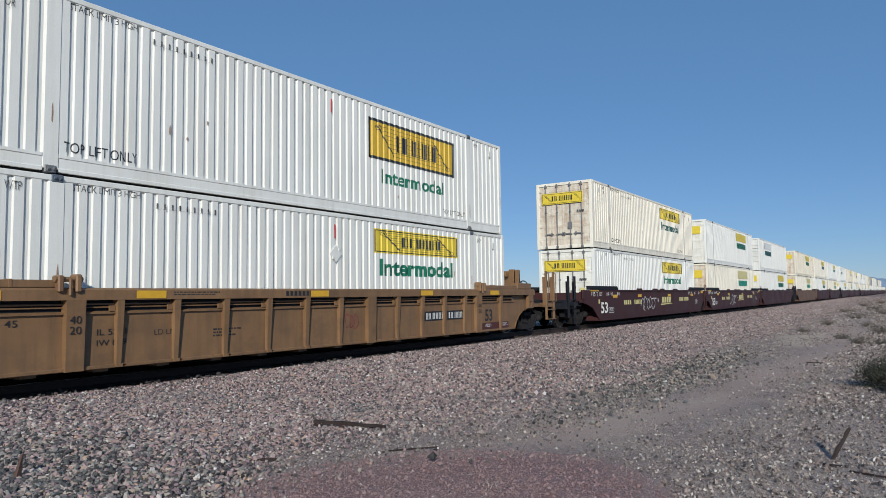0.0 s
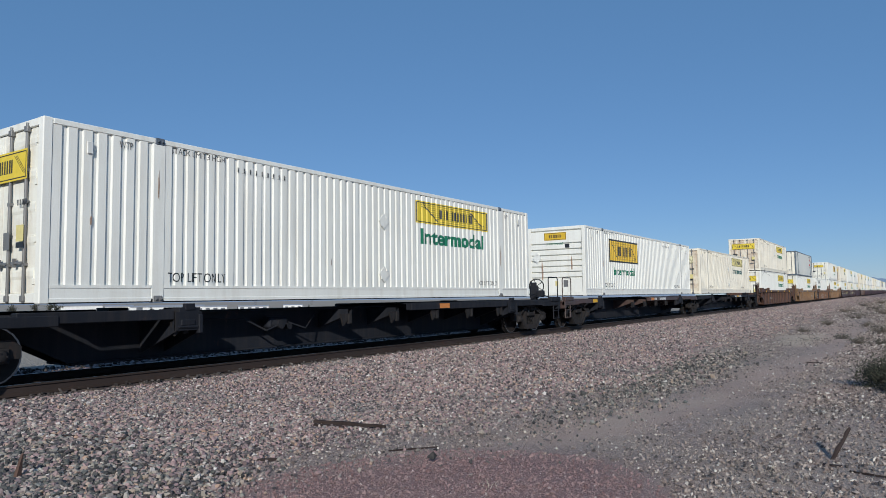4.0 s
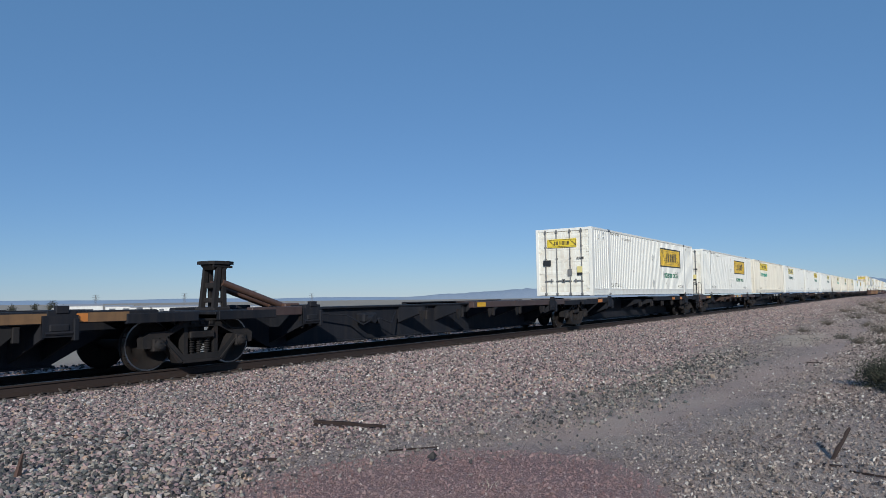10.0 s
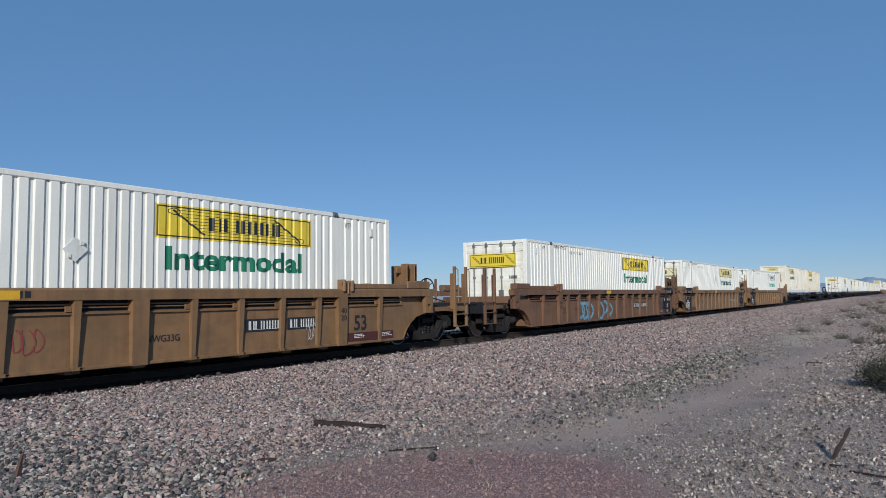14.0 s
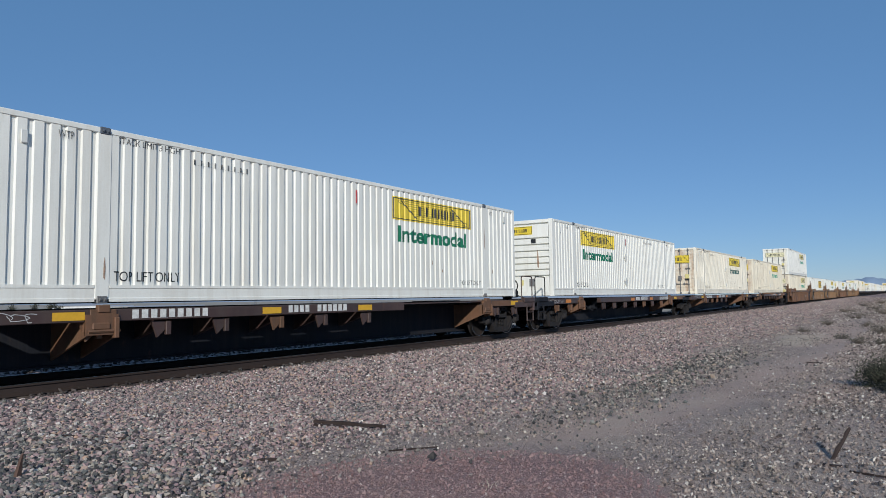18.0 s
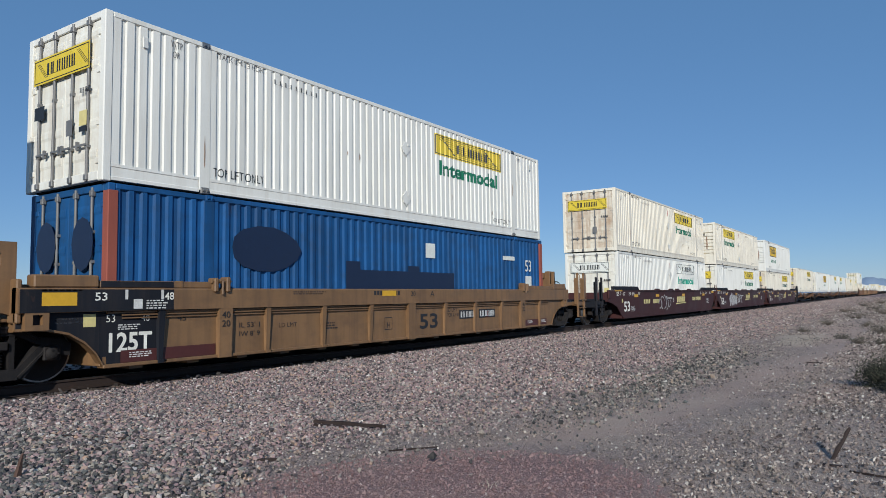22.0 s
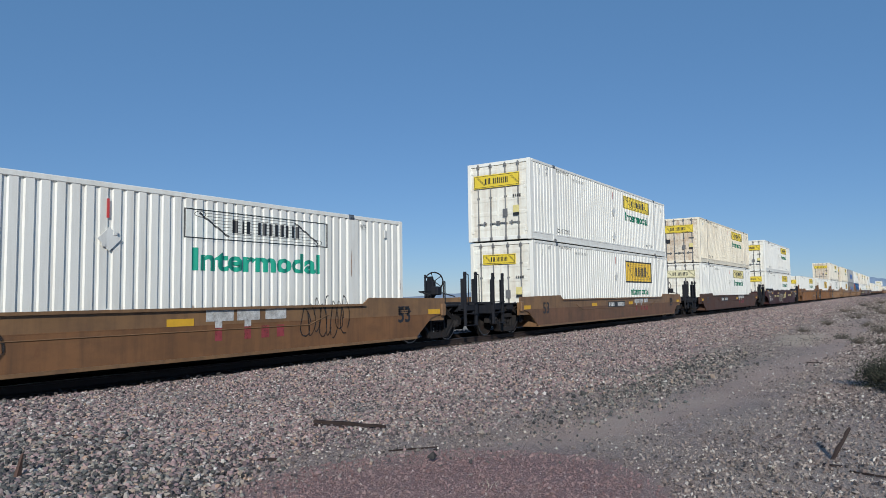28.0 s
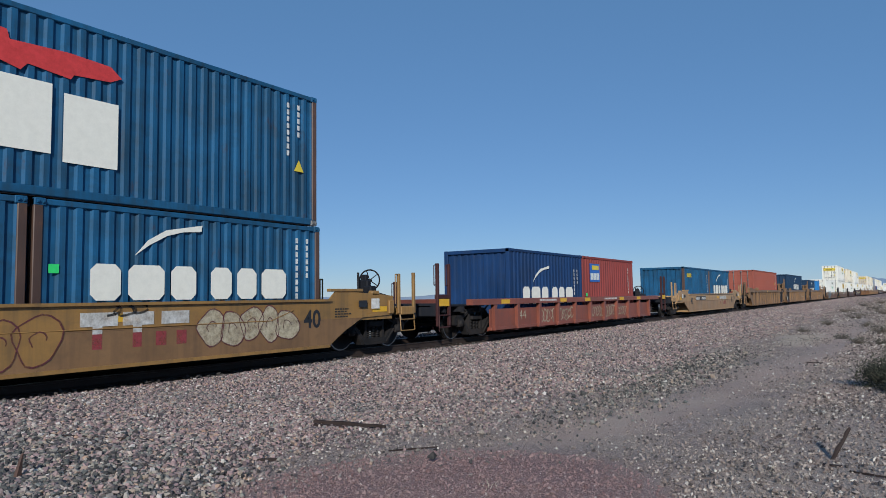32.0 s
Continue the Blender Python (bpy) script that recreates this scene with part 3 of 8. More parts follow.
        part("sign_border", bars(("door_border", nw), [(0.03, nw - 0.03, 0.03, 0.045), (0.03, nw - 0.03, nt - 0.045, nt - 0.03), (0.03, 0.045, 0.03, nt - 0.03), (nw - 0.045, nw - 0.03, 0.03, nt - 0.03)]), INK, dp, at=(0, -0.003, 0))

        def door_scroll(s):
            for a, b, c, d in ((0.06, 0.82, 0.22, 0.2), (0.78, 0.82, 0.94, 0.2)):
                for k in range(3):
                    p, q = Vector((nw * (a + 0.022 * k), 0, nt * b)), Vector((nw * (c + 0.022 * k), 0, nt * d))
                    s.add([p, q, q + Vector((0.008, 0, 0.008)), p + Vector((0.008, 0, 0.008))], [(0, 1, 2, 3)])
        tagged(part("sign_scroll", shared(("door_scroll", nw), door_scroll), FADEINK, dp, at=(0, -0.002, 0)), kind="stuff")
        if rr.random() < 0.8:
            part("warning_sticker", bars(("sticker",), [(0, 0.24, 0.16, 0.42)]), SIGNFADE, top, at=(-h - 0.046, -0.62, 0.82), turn=(0, 0, -90))
            part("warning_sticker", bars(("sticker_low",), [(0, 0.24, 0.06, 0.15)]), INK, top, at=(-h - 0.046, -0.62, 0.82), turn=(0, 0, -90))
        part("data_plate", bars(("plate",), [(0, 0.2, 0, 0.28)]), GALV, top, at=(-h - 0.046, -0.2, 0.86), turn=(0, 0, -90))
        if rr.random() < 0.5:
            part("notice", bars(("notice",), [(0, 0.36, 0, 0.24)]), INK, top, at=(-h - 0.046, 0.93, 1.3), turn=(0, 0, -90))
        part("serial_mark", letter_bars("door_serial", 0.32, 0.09, 4, 0.4), FADEINK, top, at=(-h - 0.046, -0.62, 1.55), turn=(0, 0, -90))
    else:
        nw, nt = (1.75, 0.42) if sign == "W" else (1.0, 0.32)
        dp = part("end_sign", bars(("nose_panel", nw), [(0, nw, 0, nt)]), panel if sign != "B" else SIGNGOLD, top, at=(-h - 0.002, nw / 2 + 0.02, height - 0.24 - nt), turn=(0, 0, -90))
        part("name_mark", stroke_bars("nose_name", nw * 0.55, nt * 0.4), INK, dp, at=(nw * 0.23, -0.003, nt * 0.3))
        part("sign_border", bars(("nose_border", nw), [(0.02, nw - 0.02, 0.02, 0.035), (0.02, nw - 0.02, nt - 0.035, nt - 0.02), (0.02, 0.035, 0.02, nt - 0.02), (nw - 0.035, nw - 0.02, 0.02, nt - 0.02)]), INK, dp, at=(0, -0.003, 0))
        if sign == "B":
            part("lettering", words("Intermodal", 0.72, 0.1, 0.01), text_mat, top, at=(-h - 0.003, 0.4, height - 0.75), turn=(0, 0, -90))

        def end_holder(s):
            s.plate([(0, -0.27), (0.2, 0), (0, 0.27), (-0.2, 0)], -0.03, 0.0)
            s.box(-0.05, 0.05, -0.05, -0.02, 0.1, 0.2, 0.01)
            s.box(-0.05, 0.05, -0.05, -0.02, -0.2, -0.1, 0.01)
        part("placard_holder", shared("end_placard_holder", end_holder), RAILWHITE, top, at=(-h - 0.005, 0.86, 1.62), turn=(0, 0, -90))
        part("notice", bars(("end_notice",), [(0, 0.2, 0, 0.16)]), INK, top, at=(-h - 0.006, -0.42, 2.0), turn=(0, 0, -90))
        part("data_plate", bars(("plate",), [(0, 0.2, 0, 0.28)]), GALV, top, at=(-h - 0.006, -0.32, 0.38), turn=(0, 0, -90))
        part("warning_sticker", bars(("end_sticker",), [(0, 0.13, 0, 0.2)]), SIGNFADE, top, at=(-h - 0.006, 0.05, 0.42), turn=(0, 0, -90))
        for yy, zz in ((-0.75, 1.1), (0.55, 0.7)):
            def drip(s):
                s.plate([(-0.04, 0), (0.03, -0.06), (0.055, 0.3), (0.02, 0.7), (-0.02, 0.95), (-0.05, 0.5)], -0.002, 0.0)
            if rr.random() < 0.7:
                part("rust_stain", shared("rust_drip", drip), RUSTSTREAK, top, at=(-h - 0.005, yy + rr.uniform(-0.1, 0.1), zz), turn=(0, 0, -90), size=(rr.uniform(0.6, 1.3), 1, rr.uniform(0.6, 1.2)))


# ---- running gear ----
def truck(parent, x):
    """A three-piece bogie, its middle at x."""
    t = new("truck")
    t.parent = parent
    t.location = (x, 0, 0)

    def frame_side(s):
        # compression member over the axles, tension member dipping under the springs, columns between
        s.plate([(-1.18, 0.42), (-1.20, 0.60), (-1.06, 0.70), (-0.66, 0.72), (-0.40, 0.90), (0.40, 0.90), (0.66, 0.72), (1.06, 0.70), (1.20, 0.60), (1.18, 0.42), (1.03, 0.42),
                 (1.0, 0.585), (0.74, 0.60), (0.38, 0.765), (-0.38, 0.765), (-0.74, 0.60), (-1.0, 0.585), (-1.03, 0.42)], -1.12, -0.94)
        s.plate([(-0.86, 0.60), (-0.72, 0.60), (-0.40, 0.27), (0.40, 0.27), (0.72, 0.60), (0.86, 0.60), (0.50, 0.12), (-0.50, 0.12)], -1.13, -0.93)
        for a in (-1, 1):
            s.box(*sorted((a * 0.37, a * 0.29)), -1.11, -0.95, 0.25, 0.78)
            # stiffening lips along both members
            s.rod((a * 0.42, -1.13, 0.145), (a * 0.84, -1.13, 0.57), 0.028, 5)
            s.rod((a * 0.42, -1.13, 0.88), (a * 0.68, -1.13, 0.705), 0.026, 5)
            # square bearing adapter
            s.box(*sorted((a * 0.76, a * 1.02)), -1.17, -0.95, 0.36, 0.585, 0.02)
            s.rod((a * 0.55, -1.1, 0.84), (a * 0.78, -1.1, 0.98), 0.03, 6)
        s.rod((-0.40, -1.13, 0.13), (0.40, -1.13, 0.13), 0.028, 5)
        s.rod((-0.40, -1.13, 0.885), (0.40, -1.13, 0.885), 0.026, 5)
        for a in (-0.2, 0.0, 0.2):
            s.box(a - 0.05, a + 0.05, -1.15, -1.12, 0.80, 0.87, 0.01)
    fs = shared("sideframe", frame_side)
    part("side_frame", fs, TRUCKGREY, t)
    part("side_frame", fs, TRUCKGREY, t, turn=(0, 0, 180))

    def springs(s):
        for i in range(3):
            x0 = -0.17 + i * 0.17
            for k in range(6):
                s.turned([(0.055, -0.012), (0.08, 0.0), (0.055, 0.012)], (x0, -1.03, 0.31 + k * 0.044), "z", 7)
            s.rod((x0, -1.03, 0.27), (x0, -1.03, 0.56), 0.035, 6)
        s.box(-0.27, 0.27, -1.16, -0.9, 0.55, 0.68, 0.02)
    part("spring_nest", shared("spring_nest", springs), TRUCKGREY, t)

    def bolster(s):
        s.box(-0.2, 0.2, -0.95, 0.95, 0.52, 0.80, 0.03)
        s.turned([(0.3, 0.80), (0.3, 0.9), (0.0, 0.9)], (0, 0, 0), "z", 12)
    part("bolster", shared("bolster", bolster), TRUCKGREY, t)

    def wheelset(s):
        for a in (-1, 1):
            s.turned([(0.0, a * 0.80), (0.10, a * 0.80), (0.13, a * 0.76), (0.30, a * 0.73), (0.38, a * 0.80), (0.455, a * 0.80)], (0, 0, 0), "y", 18)
            s.turned([(0.455, a * 0.80), (0.46, a * 0.715), (0.49, a * 0.695), (0.49, a * 0.665), (0.34, a * 0.665), (0.1, a * 0.68)], (0, 0, 0), "y", 18)
        s.rod((0, -1.0, 0), (0, 1.0, 0), 0.085, 8)

    def tread(s):
        s.turned([(0.457, -0.795), (0.462, -0.72)], (0, 0, 0), "y", 24)
        s.turned([(0.430, -0.803), (0.456, -0.803)], (0, 0, 0), "y", 24)

    def cap(s):
        s.turned([(0.0, -1.22), (0.06, -1.22), (0.10, -1.19), (0.12, -1.12), (0.12, -1.0)], (0, 0, 0), "y", 12)
        for i in range(3):
            a = i * 2.09
            s.rod((0.06 * math.cos(a), -1.235, 0.06 * math.sin(a)), (0.06 * math.cos(a), -1.2, 0.06 * math.sin(a)), 0.016, 6)
    for wx in (-0.89, 0.89):
        w = part("wheelset", shared("wheelset", wheelset), WHEELSTEEL, t, at=(wx, 0, 0.46))
        w2 = part("wheel_tread", shared("wheel_tread", tread), TREAD, t, at=(wx, 0, 0.46))
        part("bearing_cap", shared("bearing_cap", cap), TRUCKGREY, t, at=(wx, 0, 0.47))
    return t


def coupler(parent, x, e):
    def build(s):
        s.box(-0.45, 0.25, -0.09, 0.09, 0.62, 0.80, 0.02)
        s.plate([(0.25, 0.58), (0.42, 0.56), (0.55, 0.62), (0.55, 0.84), (0.42, 0.90), (0.25, 0.86)], -0.16, 0.14)
        s.pipe([(-0.2, 0.35, 0.7), (0.15, 0.36, 0.5), (0.45, 0.33, 0.42), (0.75, 0.3, 0.5)], 0.03, 6)
    part("coupler", shared("coupler", build), TRUCKGREY, parent, at=(x, 0, 0), turn=(0, 0, 0 if e > 0 else 180))


def ladder(parent, x, mat, z0, z1, rungs=4, wide=0.46, y=-1.52):
    def build(s):
        for a in (-wide / 2, wide / 2):
            s.box(a - 0.035, a + 0.035, 0.0, 0.06, z0, z1, 0.01)
            s.pipe([(a, 0.03, z1), (a, 0.03, z1 + 0.42), (a + 0.09, 0.03, z1 + 0.46), (a + 0.13, 0.03, z1 + 0.40), (a + 0.13, 0.03, z1 - 0.1)], 0.013, 5)
        for i in range(rungs):
            z = z0 + 0.06 + i * 0.36
            s.pipe([(-wide / 2, 0.03, z), (-wide / 2, -0.05, z), (wide / 2, -0.05, z), (wide / 2, 0.03, z)], 0.014, 5)
        s.box(-wide / 2, wide / 2, 0.0, 0.2, z0 - 0.02, z0 + 0.02)
    part("ladder", shared(("ladder", z0, z1, rungs, wide), build), mat, parent, at=(x, y, 0))


def end_ladder(parent, e, mat, x0=10.72, x1=11.32, top=2.12):
    """Two flat posts with rungs at the corner of a wagon's end, each with a thin grab iron beside it."""
    def build(s):
        for x in (x0, x1):
            s.box(*sorted((e * (x - 0.05), e * (x + 0.04))), -1.50, -1.43, 0.40, top, 0.008)
            s.box(*sorted((e * (x - 0.05), e * (x - 0.035))), -1.43, -1.34, 0.9, top - 0.2)
            g = x + 0.13
            s.pipe([(e * (x + 0.02), -1.47, top - 0.05), (e * g, -1.5, top - 0.08), (e * g, -1.5, 1.05), (e * (x + 0.02), -1.47, 1.02)], 0.014, 5)
        for z in (0.42, 0.76, 1.08):
            s.pipe([(e * x0, -1.48, z), (e * x0, -1.54, z), (e * x1, -1.54, z), (e * x1, -1.48, z)], 0.015, 5)
        s.box(*sorted((e * x0, e * x1)), -1.46, -1.2, 0.84, 1.0, 0.015)
    part("ladder", shared(("end_ladder", e, x0, x1, top), build), mat, parent, label="two-post end ladder with grab irons")


def brake_gear(parent, x, e, mat, z=1.15, tank_too=False, sideways=False):
    def wheel(s):
        s.turned([(0.27, -0.018), (0.29, 0.0), (0.27, 0.018), (0.25, 0.0), (0.27, -0.018)], (0, 0, 0), "x", 18)
        for i in range(5):
            a = i * 1.2566
            s.rod((0, 0, 0), (0.0, 0.26 * math.cos(a), 0.26 * math.sin(a)), 0.013, 5)
        s.rod((-0.06, 0, 0), (0.12, 0, 0), 0.035, 8)

    def stand(s):
        s.box(-0.09, 0.09, -0.16, 0.16, z - 0.1, z + 0.36, 0.03)
        s.box(-0.06, 0.06, -0.09, 0.09, z + 0.3, z + 0.5, 0.02)
        s.box(-0.07, 0.07, -0.12, 0.12, 0.98, z, 0.02)
        s.rod((-0.25, 0, 1.0), (-0.25, 0, z + 0.55), 0.03, 6)
    part("brake_stand", shared(("brake_stand", z), stand), mat, parent, at=(x, -0.45, 0))
    part("brake_wheel", shared("brake_wheel", wheel), TRUCKGREY, parent, at=(x + e * 0.2, -0.45, z + 0.36) if not sideways else (x, -0.72, z + 0.3), turn=(0, 0, 25 if not sideways else 75))

    def tank(s):
        s.turned([(0.0, -0.50), (0.13, -0.49), (0.22, -0.42), (0.22, 0.42), (0.13, 0.49), (0.0, 0.50)], (0, 0, 0), "x", 14)
        for a in (-0.3, 0.24):
            s.box(a, a + 0.06, -0.23, 0.23, -0.24, 0.02, 0.01)
            s.box(a, a + 0.06, -0.1, 0.1, 1.0 - z - 0.16, -0.2)
    if tank_too:
        part("air_tank", shared(("air_tank", z), tank), BLACKWAGON, parent, at=(x - e * 1.02, -0.44, z + 0.16))

    def pipes(s):
        s.pipe([(-0.9, -1.1, z - 0.05), (-0.9, -0.7, z + 0.05), (0.2, -0.6, z + 0.05), (0.5, -1.0, z - 0.1)], 0.02, 5)
        s.box(-0.35, -0.1, -0.95, -0.7, z - 0.05, z + 0.2, 0.03)
    part("brake_pipe", shared(("brake_pipe", z, 1), pipes), BLACKWAGON, parent, at=(x, 0, 0), turn=(0, 0, 0 if e > 0 else 180))


def end_platform(parent, e, mat, x0, x1, outer, z=1.02):
    """Deck over the bogie at one end, with its end sill, steps and rails."""
    a, b = sorted((e * x0, e * x1))

    def deck(s):
        s.box(a, b, -1.2, 1.2, z - 0.05, z, 0.01)
        s.box(a, b, -0.32, 0.32, z - 0.36, z - 0.05, 0.03)
        for k in range(3):
            x = a + (b - a) * (k + 0.5) / 3
            s.box(x - 0.05, x + 0.05, -1.35, 1.35, z - 0.2, z - 0.05)
        if outer:
            s.box(*sorted((e * (x1 - 0.12), e * x1)), -1.42, 1.42, z - 0.3, z + 0.06, 0.02)
    part("end_platform", shared(("end_platform", e, x0, x1, outer, z), deck), mat, parent)
    if outer:
        coupler(parent, e * x1, e)




def marks(parent, text, x, z, wide, tall, mat=None, y=-1.46, bold=0.0):
    return part("stencil", words(text, wide, tall, bold), mat or INK, parent, at=(x, y, z))


def small_print(parent, x, z, rows, wide, mat=None, y=-1.46, tall=0.022, seed=1):
    rr = random.Random(seed)
    rects = []
    for i in range(rows):
        u = 0.0
        while u < wide * rr.uniform(0.7, 1.0):
            w = rr.uniform(0.03, 0.09)
            rects.append((u, u + w, -i * tall * 1.9, -i * tall * 1.9 + tall))
            u += w + 0.02
    return tagged(part("small_print", bars(("print", rows, wide, tall, seed), rects), mat or FADEINK, parent, at=(x, y, z)), kind="stuff")


def squiggle(parent, x, z, wide, tall, mat, seed, y=-1.46, thick=0.03, strokes=7):
    """A sprayed scrawl: loops of line that form no letters."""
    rr = random.Random(seed)

    def build(s):
        for k in range(strokes):
            cx, cz = wide * (k + 0.5) / strokes, tall * rr.uniform(0.4, 0.6)
            rx, rz = wide / strokes * rr.uniform(0.45, 0.75), tall * rr.uniform(0.3, 0.5)
            a0, a1 = rr.uniform(0, 6.28), rr.uniform(3.0, 6.6)
            pts = []
            for j in range(13):
                a = a0 + a1 * j / 12
                pts.append((cx + rx * math.cos(a) + 0.3 * rx * math.sin(2.3 * a), cz + rz * math.sin(a)))
            for j in range(12):
                (ax, az), (bx, bz) = pts[j], pts[j + 1]
                dx, dz = bx - ax, bz - az
                n = math.hypot(dx, dz) or 1
                ox, oz = -dz / n * thick / 2, dx / n * thick / 2
                yy = -0.0004 * k
                s.add([(ax - ox, yy, az - oz), (bx - ox, yy, bz - oz), (bx + ox, yy, bz + oz), (ax + ox, yy, az + oz)], [(0, 1, 2, 3)])
    return tagged(part("graffiti", shared(("graffiti", seed, wide, tall, thick, strokes), build), mat, parent, at=(x, y, z)), kind="stuff")


def bubbles(parent, x, z, wide, tall, fill, line, seed, y, count=5):
    """A sprayed row of swollen shapes that form no letters: pale fills with dark rims."""
    rr = random.Random(seed)
    rings = []
    for k in range(count):
        cx, cz = wide * (k + 0.5) / count, tall * rr.uniform(0.42, 0.58)
        rx, rz, a0 = wide / count * rr.uniform(0.55, 0.72), tall * rr.uniform(0.36, 0.5), rr.uniform(0, 6.28)
        rings.append([(cx + rx * (1 + 0.16 * math.sin(3 * a + a0)) * math.cos(a), cz + rz * (1 + 0.14 * math.sin(2 * a + a0)) * math.sin(a)) for a in [2 * math.pi * j / 18 for j in range(18)]])

    def fills(s):
        for k, ring in enumerate(rings):
            s.add([(u, -0.0005 * k, v) for u, v in ring], [tuple(range(18))])

    def rims(s):
        for k, ring in enumerate(rings):
            cx, cz = sum(u for u, _ in ring) / 18, sum(v for _, v in ring) / 18
            for inner, outer in ((0.94, 1.01), (0.30, 0.36)):
                v = [(cx + (u - cx) * q, -0.0005 * k, cz + (w - cz) * q) for q in (inner, outer) for u, w in ring]
                s.add(v, [(j, (j + 1) % 18, (j + 1) % 18 + 18, j + 18) for j in range(18 if inner > 0.5 else 11)])
    g = tagged(part("graffiti", shared(("bubble_fill", seed, wide, tall), fills), fill, parent, at=(x, y, z)), kind="stuff")
    tagged(part("graffiti_rim", shared(("bubble_rim", seed, wide, tall), rims), line, g, at=(0, -0.004, 0)), kind="stuff")


# ---- wagons ----
def ribbed_well(s_at, mat, rear="artic", front="artic", truck_rear=True, truck_front=False, label="", seed=0, black=True, far=False, deep=False):
    """A well wagon unit with posts along its sides."""
    rr = random.Random(seed * 17 + 3)
    w = thing("well_wagon", label, "railway wagon", "wagons of the train")

    lip = 1.10 if deep else 1.28

    def side(s):
        arch_r = [(8.3, 0.22), (8.42, 0.42), (8.6, 0.6), (8.85, 0.75), (9.15, 0.82), (9.62, 0.84), (9.62, 1.10)]
        s.plate([(-8.3, 0.22)] + arch_r + [(-x, z) for x, z in arch_r[::-1]][:-1], -1.45, -1.42)
        s.rod((-8.2, -1.455, 1.215), (8.2, -1.455, 1.215), 0.016, 5)
        s.rod((-8.2, -1.44, 1.165), (8.2, -1.44, 1.165), 0.012, 5)
        s.box(-8.3, 8.3, -1.5, -1.3, 0.19, 0.25, 0.01)
        # rolled top edge of the plates
        s.section([(-1.49, 1.06), (-1.49, 1.085), (-1.44, 1.105), (-1.42, 1.105), (-1.42, 1.06)], -8.25, 8.25)
        # lip along the arches
        for e in (-1, 1):
            for (x0, z0), (x1, z1) in zip(arch_r[:5], arch_r[1:6]):
                s.add([(e * x0, -1.49, z0), (e * x1, -1.49, z1), (e * x1, -1.3, z1), (e * x0, -1.3, z0), (e * x0, -1.49, z0 + 0.035), (e * x1, -1.49, z1 + 0.035)],
                      [(0, 1, 2, 3), (0, 1, 5, 4)])
    me = shared("well_side", side)
    part("side_panel", me, mat, w)
    # backing plate in black, standing in for the shaded slot below the chord
    part("inner_wall", shared("well_inner_wall", lambda s_: s_.box(-8.24, 8.24, -1.40, -1.385, 0.3, 1.3)), BLACKWAGON, w, label="inner wall painted black for the shade under the chord")

    def far_side(s):
        side(s)
        for i in range(-7, 8):
            s.box(i * 1.05 - 0.06, i * 1.05 + 0.06, -1.54, -1.45, 0.2, 1.28)
    part("side_panel", shared("well_far_side", far_side), mat, w, turn=(0, 0, 180))

    def chord(s):
        s.section([(-1.56, lip), (-1.56, 1.44), (-1.53, 1.47), (-1.38, 1.47), (-1.36, 1.44), (-1.36, lip)], -9.62, 9.62)
        for e in (-1, 1):
            s.box(*sorted((e * 6.25, e * 8.4)), -1.52, -1.34, 1.475, 1.59, 0.01)
            s.box(*sorted((e * 6.9, e * 6.94)), -1.53, -1.36, 1.48, 1.6)
            s.box(*sorted((e * 8.42, e * 9.4)), -1.54, -1.30, 1.475, 1.67, 0.02)
            # lashing claw
            s.box(*sorted((e * 5.93, e * 6.02)), -1.62, -1.40, 1.40, 1.68, 0.02)
            s.box(*sorted((e * 6.2, e * 6.29)), -1.62, -1.40, 1.40, 1.66, 0.02)
            s.rod((e * 5.9, -1.55, 1.6), (e * 6.32, -1.55, 1.6), 0.045, 6)
            s.rod((e * 6.1, -1.6, 1.36), (e * 6.1, -1.6, 1.6), 0.025, 5)
    me = shared(("well_chord", deep), chord)
    part("top_chord", me, mat, w)
    part("top_chord", me, mat, w, turn=(0, 0, 180))

    def post(s):
        s.add([(-0.07, -1.45, 1.285), (0.07, -1.45, 1.285), (-0.06, -1.55, 1.285), (0.06, -1.55, 1.285), (-0.05, -1.45, 0.2), (0.05, -1.45, 0.2), (-0.04, -1.50, 0.2), (0.04, -1.50, 0.2)],
              [(0, 2, 6, 4), (2, 3, 7, 6), (3, 1, 5, 7), (4, 6, 7, 5)])
        s.add([(-0.07, -1.45, 1.285), (0.07, -1.45, 1.285), (0.07, -1.41, 1.285), (-0.07, -1.41, 1.285), (-0.07, -1.45, 1.13), (0.07, -1.45, 1.13), (0.07, -1.41, 1.13), (-0.07, -1.41, 1.13)],
              [(0, 4, 7, 3), (1, 2, 6, 5)])
        s.box(-0.055, 0.055, -1.53, -1.45, 0.2, 0.25)
        s.box(0.05, 0.12, -1.5, -1.45, 0.215, 0.25)
        s.box(-0.16, -0.07, -1.49, -1.45, 1.1, 1.19)
    pm = shared("side_post", post)

    def wide_post(s):
        s.add([(-0.16, -1.41, 1.285), (0.16, -1.41, 1.285), (-0.15, -1.558, 1.285), (0.15, -1.558, 1.285), (-0.15, -1.41, 0.19), (0.15, -1.41, 0.19), (-0.14, -1.54, 0.19), (0.14, -1.54, 0.19)],
              [(0, 2, 6, 4), (2, 3, 7, 6), (3, 1, 5, 7), (4, 6, 7, 5)])
    wm = shared("jacking_post", wide_post)
    spots = [(i, -5.98 if i == -6 else 5.98 if i == 6 else i * 1.05, i in (-6, 1, 6)) for i in range(-7, 8)]
    if deep:
        spots = [(-7, -7.3, False), (-6, -5.98, True), (-5, -4.93, False), (-3, -3.34, False), (-2, -1.75, False), (0, -0.16, True), (1, 1.43, False), (3, 3.02, False), (5, 4.61, False), (6, 5.98, True), (7, 7.3, False)]
